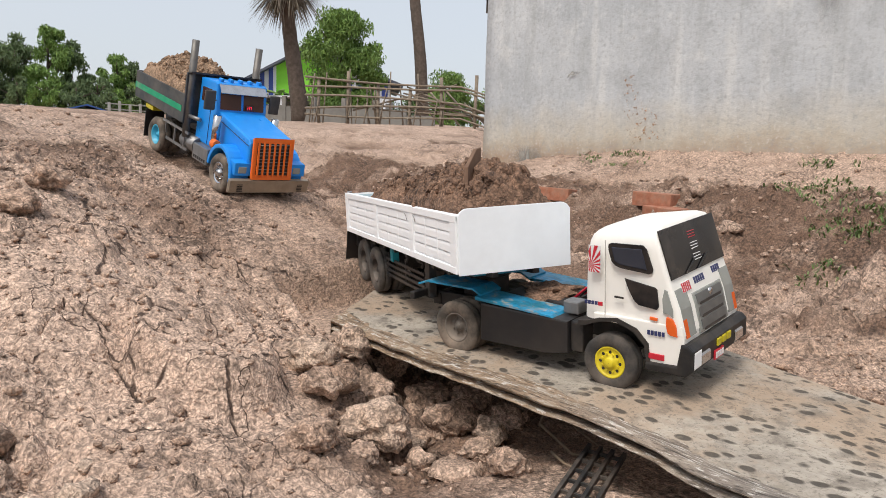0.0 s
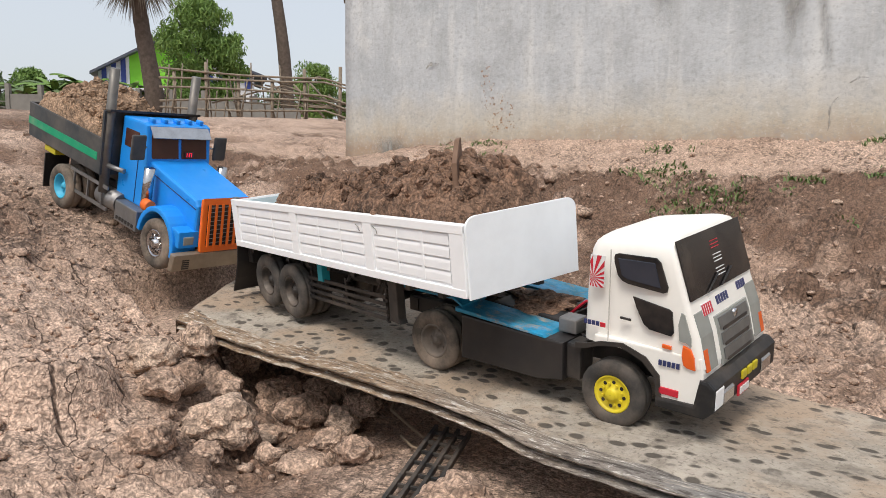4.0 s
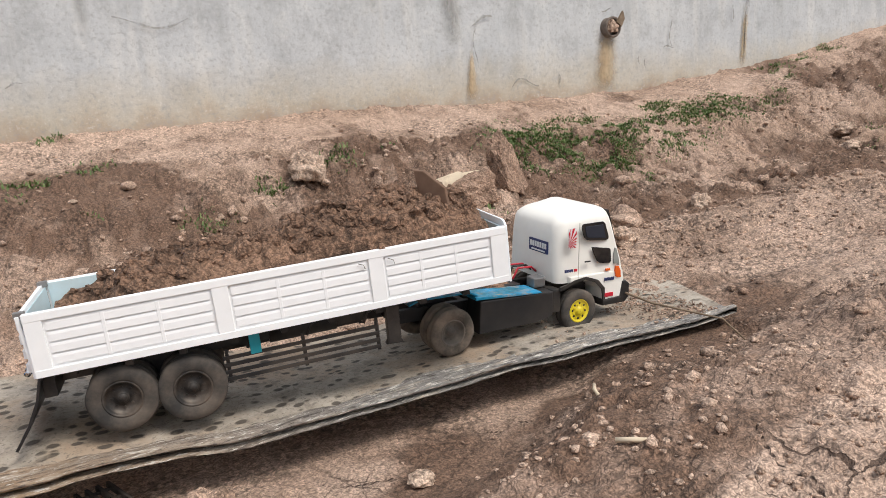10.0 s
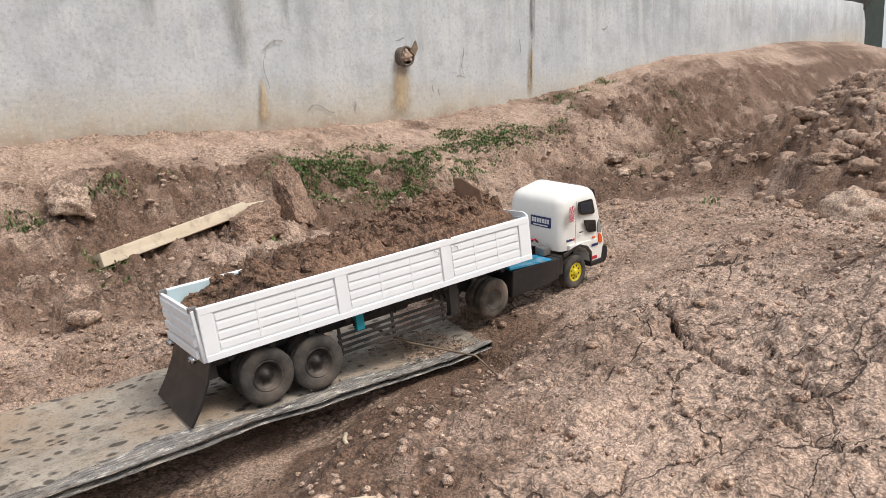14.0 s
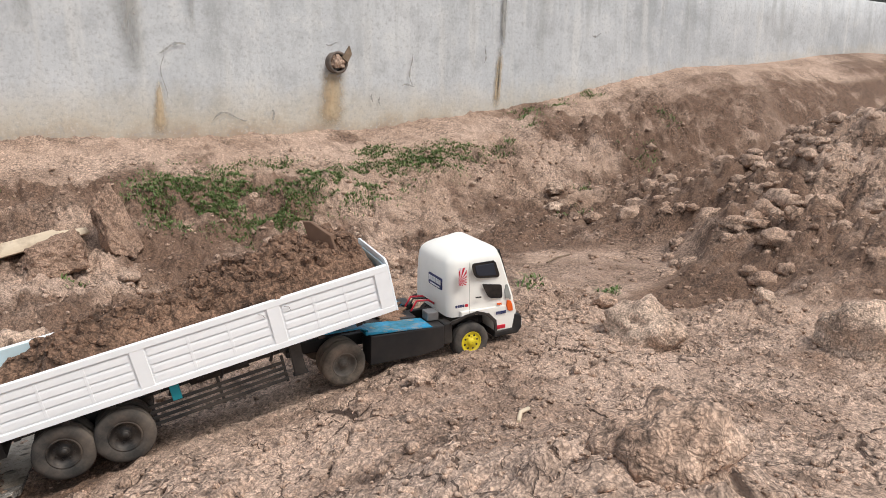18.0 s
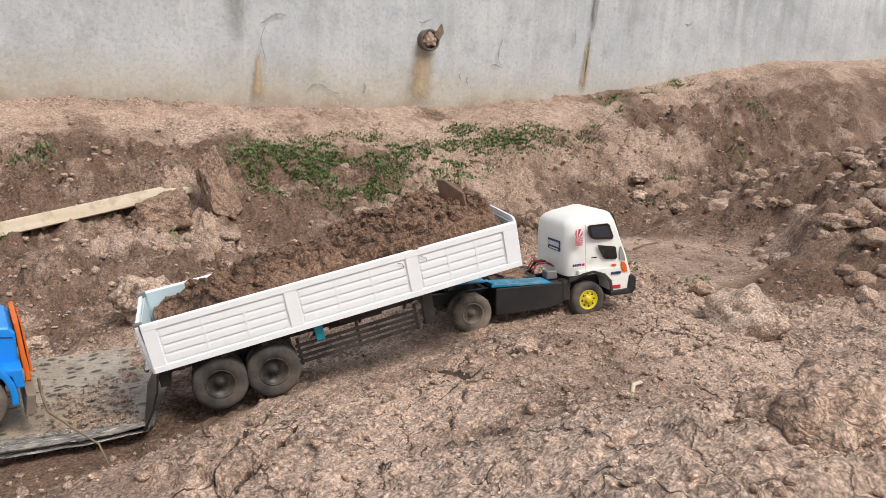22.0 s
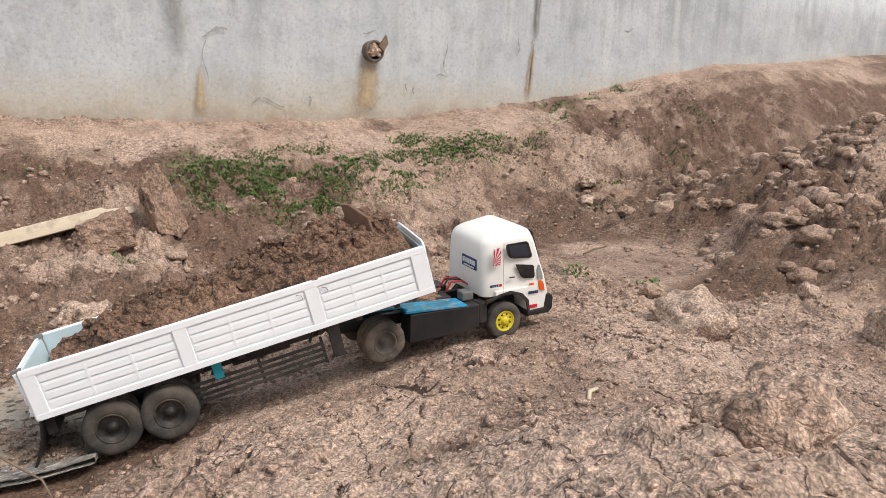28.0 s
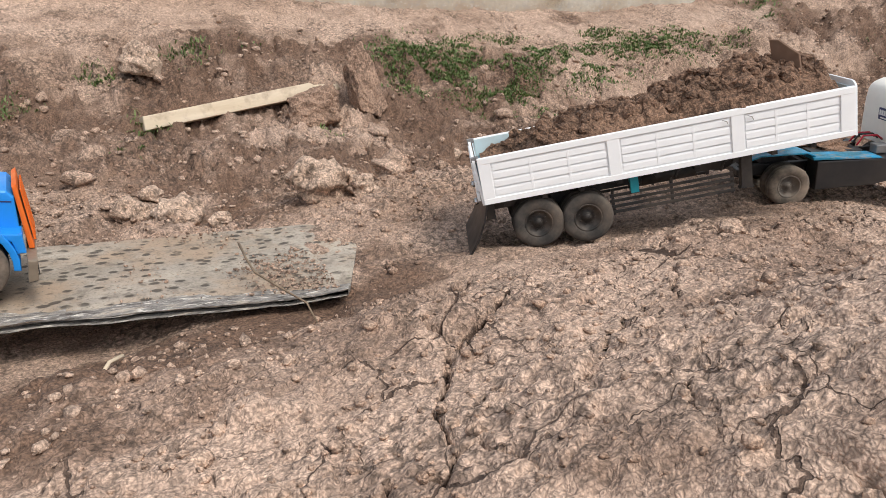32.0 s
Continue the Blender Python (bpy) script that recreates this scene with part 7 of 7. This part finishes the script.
    part("bed_front", prism([(-0.266, 0.142), (-0.266, 0.29), (-0.258, 0.29), (-0.258, 0.142)], -0.004, W + 0.004, 0.001), DARKBED, T)
    part("cab_guard", prism([(-0.262, 0.287), (-0.24, 0.292), (-0.24, 0.297), (-0.266, 0.292)], 0.0, W, 0.001), BLACK, T)
    part("tailboard", box(-0.652, -0.645, 0.0, W, 0.142, 0.225), DARKBED, T)
    for y in (-0.004, W - 0.062):
        part("mud_flap", box(-0.545, -0.54, y, y + 0.066, 0.03, 0.12, 0.001), BLACK, T, "black mud flap")
        part("yellow_lamp", box(-0.56, -0.5, y + 0.005, y + 0.06, 0.124, 0.138, 0.003), PLATE_Y, T, "dirty yellow rear lamp bar")
    for x in (0.0, -0.45):
        part("axle", tube([(x, 0.02, R), (x, W - 0.02, R)], 0.009, 10), BLACK, T)
    for far, y in ((False, 0.0), (True, W)):
        add_wheel(T, 0.0, y, R, R, 0.04, DIRTY_RUBBER, CHROME, "flat", far, CHROME, "front wheel, chrome rim, caked in mud")
        for k in range(2):
            add_wheel(T, -0.45, y + (-0.006 + k * 0.04) * (-1 if far else 1), R, R, 0.037, DIRTY_RUBBER, CYAN, "dish", far, CYAN, "mud-caked rear wheel with a cyan rim")
    for ob in T.children_recursive:
        if not ob.name.startswith(("wheel", "rim", "hub_cap", "axle")):
            for v in ob.data.vertices:
                v.co.z = v.co.z + 0.09 * max(0.0, v.co.z - 0.06)
    return tagged(T, "blue model dump truck with orange grille and load of earth", "model truck")


tractor, trailer, dumper = make_tractor(), make_trailer(), make_dumper()
load = heap("soil_load", -0.2, 0.562, 0.012, 0.204, 0.195, white_crest, LOAD, 7, "heap of moist brown soil lying in the white trailer")
dumper_load = heap("earth_load", -0.64, -0.268, 0.006, 0.244, 0.213, blue_crest, LOAD_PALE, 27, "heap of tan earth lying in the dark tipper bed", 14)
spade = part("board_scrap", prism([(-0.02, -0.05), (-0.032, 0.052), (-0.012, 0.05), (0.03, 0.018), (0.036, -0.05)], 0, 0.008, 0.002), plain("dried_mud_slab", (0.2, 0.12, 0.08), 0.9, 0, 0.3, 30, 0.15, 0.5))
tagged(spade, "flat muddy scrap stuck upright in the soil load", "scrap")
crumb = tagged(part("soil_crumb", lump((0.006, 0.005, 0.008), 12, 2, 0.4), LOAD), "crumb of soil stuck on the trailer's top rail", "soil")


def motions():
    # trailer and tractor: seconds, the place of an axle's near wheel, turn, nose-up pitch and lean in degrees
    trailer_rows = [
        (0, -1.051, 1.376, 0.282, -18.9, -4.6, -3.7),
        (1, -0.955, 1.358, 0.282, -18.1, -4.4, -3.0),
        (2, -0.880, 1.339, 0.279, -15.3, -4.2, -2.4),
        (3, -0.808, 1.309, 0.269, -11.4, -3.5, -1.5),
        (3.5, -0.754, 1.304, 0.270, -11.8, -4.1, -1.5),
        (5.5, -0.587, 1.282, 0.267, -8.5, -4.0, -1.9),
        (6, -0.541, 1.275, 0.256, -6.9, -3.0, -2.0),
        (7, -0.417, 1.252, 0.263, -5.5, -3.4, 0.2),
        (8, -0.318, 1.214, 0.276, -5.7, -3.9, -0.1),
        (9, -0.219, 1.209, 0.270, -11.1, -1.8, 0.8),
        (10, -0.073, 1.203, 0.264, -11.4, -1.5, 0.4),
        (10.5, 0.009, 1.201, 0.260, -10.1, -0.6, 0.2),
        (11, 0.082, 1.202, 0.255, -11.3, -0.9, -0.2),
        (12, 0.245, 1.195, 0.249, -9.7, -0.6, -1.0),
        (13, 0.435, 1.173, 0.246, -8.5, -0.5, -1.2),
        (13.5, 0.547, 1.161, 0.246, -8.2, -0.2, -1.1),
        (15.5, 0.929, 1.102, 0.253, -10.7, 3.6, 1.1),
        (16, 0.973, 1.078, 0.255, -11.5, 4.9, 1.5),
        (17, 1.101, 1.016, 0.268, -11.5, 7.2, 1.8),
        (18, 1.258, 1.001, 0.287, -14.5, 8.2, 1.6),
        (19, 1.347, 0.981, 0.300, -11.9, 8.2, 0.4),
        (20, 1.375, 0.977, 0.306, -11.8, 7.5, -0.0),
        (21, 1.316, 0.995, 0.296, -11.1, 9.0, -0.3),
        (22, 1.307, 0.999, 0.296, -11.8, 9.2, 0.1),
        (23, 1.147, 1.019, 0.275, -9.5, 7.9, 1.1),
        (24, 1.069, 1.036, 0.259, -9.6, 6.9, 2.8),
        (24.5, 1.018, 1.037, 0.253, -8.6, 6.1, 3.4),
        (26.5, 0.992, 1.040, 0.247, -9.0, 6.3, 1.1),
        (27, 1.058, 1.026, 0.246, -10.4, 8.0, 0.5),
        (28, 1.203, 1.022, 0.272, -17.8, 10.7, -0.2),
        (29, 1.375, 1.031, 0.286, -18.4, 10.3, -1.0),
        (30, 1.442, 1.037, 0.295, -20.2, 9.5, -1.5),
        (31, 1.490, 1.011, 0.316, -20.6, 9.8, -1.2),
        (32, 1.592, 1.004, 0.323, -23.1, 9.0, 0.0),
    ]
    tractor_rows = [
        (0, -0.597, 1.276, 0.246, 8.8, -0.2, 6.2),
        (1, -0.544, 1.294, 0.254, 6.4, -1.8, 5.9),
        (2, -0.462, 1.295, 0.251, 3.7, -1.2, 5.1),
        (3, -0.383, 1.293, 0.250, -0.8, -1.2, 5.0),
        (3.5, -0.343, 1.294, 0.251, -1.0, -2.9, 5.4),
        (5.5, -0.162, 1.298, 0.251, -1.3, -2.5, 6.2),
        (6, -0.106, 1.300, 0.239, -1.2, -0.8, 6.5),
        (7, 0.027, 1.284, 0.235, -1.3, -0.2, 6.9),
        (8, 0.153, 1.284, 0.242, -2.6, -1.3, 5.9),
        (9, 0.277, 1.264, 0.244, -4.8, -1.8, 3.8),
        (10, 0.439, 1.243, 0.244, -1.8, -2.5, 2.8),
        (10.5, 0.510, 1.229, 0.247, -1.4, -1.8, 2.0),
        (11, 0.597, 1.230, 0.242, -0.8, -1.4, 2.5),
        (12, 0.761, 1.215, 0.244, 1.2, -1.1, 3.8),
        (13, 0.942, 1.196, 0.249, 0.5, -0.7, 4.9),
        (13.5, 1.070, 1.185, 0.260, 0.4, -0.1, 5.0),
        (15.5, 1.393, 1.071, 0.295, -11.1, 9.6, 3.1),
        (16, 1.445, 1.060, 0.298, -9.9, 10.4, 2.2),
        (17, 1.561, 1.010, 0.317, -9.5, 8.0, 1.7),
        (18, 1.705, 0.972, 0.347, -9.6, 1.2, 1.9),
        (19, 1.825, 0.986, 0.356, -5.8, 2.1, 0.3),
        (20, 1.888, 1.023, 0.343, -10.0, 2.6, -2.4),
        (21, 1.820, 1.045, 0.341, -11.9, 4.1, -4.0),
        (22, 1.824, 1.059, 0.339, -13.3, 4.3, -4.6),
        (23, 1.652, 1.087, 0.307, -17.3, 9.0, -2.5),
        (24, 1.585, 1.123, 0.282, -17.7, 11.1, 0.4),
        (24.5, 1.520, 1.115, 0.280, -16.4, 11.3, 0.9),
        (26.5, 1.442, 1.073, 0.306, -11.7, 6.8, 0.8),
        (27, 1.510, 1.052, 0.317, -10.6, 6.5, 0.8),
        (28, 1.667, 1.003, 0.345, -7.9, 2.6, 0.7),
        (29, 1.807, 0.968, 0.355, -13.4, 5.8, 1.0),
        (30, 1.880, 0.966, 0.359, -17.1, 6.1, 1.0),
        (31, 1.966, 0.957, 0.374, -23.3, 8.7, 1.0),
        (32, 2.136, 0.976, 0.370, -23.0, 6.9, 0.8),
    ]
    dumper_rows = [
        (0, -1.770, 1.309, 0.494, 4, -15.5, 0),
        (1, -1.630, 1.300, 0.447, 3, -15.8, 0),
        (2, -1.415, 1.290, 0.394, 3.3, -17, 0),
        (3, -1.285, 1.292, 0.358, 3.5, -16.5, 0),
        (3.5, -1.235, 1.290, 0.345, 3.0, -16, 0),
        (5.5, -0.977, 1.285, 0.290, -6, -12, 0),
        (6, -0.910, 1.270, 0.282, -10, -9, 0),
        (7, -0.820, 1.282, 0.262, -3, -5, 0),
        (9, -0.660, 1.272, 0.262, -3, -2, 0),
        (11, -0.420, 1.252, 0.262, -5, 0, 0),
        (12.6, -0.150, 1.225, 0.262, -5, 0, 0),
        (13, -0.080, 1.220, 0.262, -5, 0, 0),
        (14, 0.000, 1.212, 0.262, -5, 0, 0),
        (16, 0.260, 1.190, 0.262, -5, 0, 0),
        (19, 0.740, 1.140, 0.262, -3, 0.5, 0),
        (21, 0.910, 1.120, 0.264, 2, 1.5, 0),
        (21.6, 0.890, 1.120, 0.264, 3, 1.5, 0),
        (22, 0.770, 1.140, 0.264, 2, 1, 0),
        (22.4, 0.690, 1.155, 0.263, 2, 1, 0),
        (23, 0.590, 1.165, 0.262, 2, 0.5, 0),
        (24, 0.520, 1.175, 0.262, 3, 0.5, 0),
        (26.5, 0.400, 1.190, 0.262, 4, 0.5, 0),
        (29, 0.360, 1.200, 0.262, 5, 1, 0),
        (30.5, 0.360, 1.205, 0.264, 5, 1, 0),
        (31, 0.395, 1.205, 0.266, 5, 1.5, 0),
        (32, 0.408, 1.195, 0.268, 5, 1.5, 0),
    ]

    def poses(rows, tilt=0.0):
        return [(t, Matrix.Translation((x, y, z)) @ Matrix.Rotation(radians(yaw), 4, "Z") @ Matrix.Rotation(-radians(pitch), 4, "Y") @ Matrix.Rotation(radians(roll), 4, "X") @ Matrix.Rotation(-radians(tilt), 4, "Y")) for t, x, y, z, yaw, pitch, roll in rows]

    def leaned(rows):
        # while it crosses the tilted start of the ramp the truck leans to its near side
        out = []
        for t, x, y, z, yaw, pitch, roll in rows:
            d = float(np.interp(t, (0, 7, 8, 9, 10.5), (8, 8, 6, 3, 0)))
            out.append((t, x, y + 0.16 * math.sin(radians(d)), z, yaw, pitch, roll + d))
        return out

    trailer_rows = leaned(trailer_rows)
    ways = {}
    for ob, rows, tilt, riders in ((trailer, trailer_rows, 4.4, ((load, Matrix.Identity(4)), (spade, pose(0.465, 0.075, 0.292, 0, 0, -48)), (crumb, pose(0.345, 0.002, 0.236)))), (tractor, tractor_rows, 0.0, ()), (dumper, dumper_rows, 0.0, ((dumper_load, Matrix.Identity(4)),))):
        ways[ob] = rows
        keyed = poses(rows, tilt)
        walk(ob, keyed)
        for rider, place in riders:
            walk(rider, [(t, m @ place) for t, m in keyed])
    for wheel, truck, seat, r, far in SPINS:
        rows = np.array(ways[truck], float)
        go = np.concatenate([[0], np.cumsum(np.sign(np.diff(rows[:, 1])) * np.hypot(np.diff(rows[:, 1]), np.diff(rows[:, 3])))])
        ts = np.linspace(0, 32, 129)
        turn = np.interp(ts, rows[:, 0], go) / r
        walk(wheel, [(float(t), seat @ Matrix.Rotation(float(-a if far else a), 4, "Y")) for t, a in zip(ts, turn)])


motions()
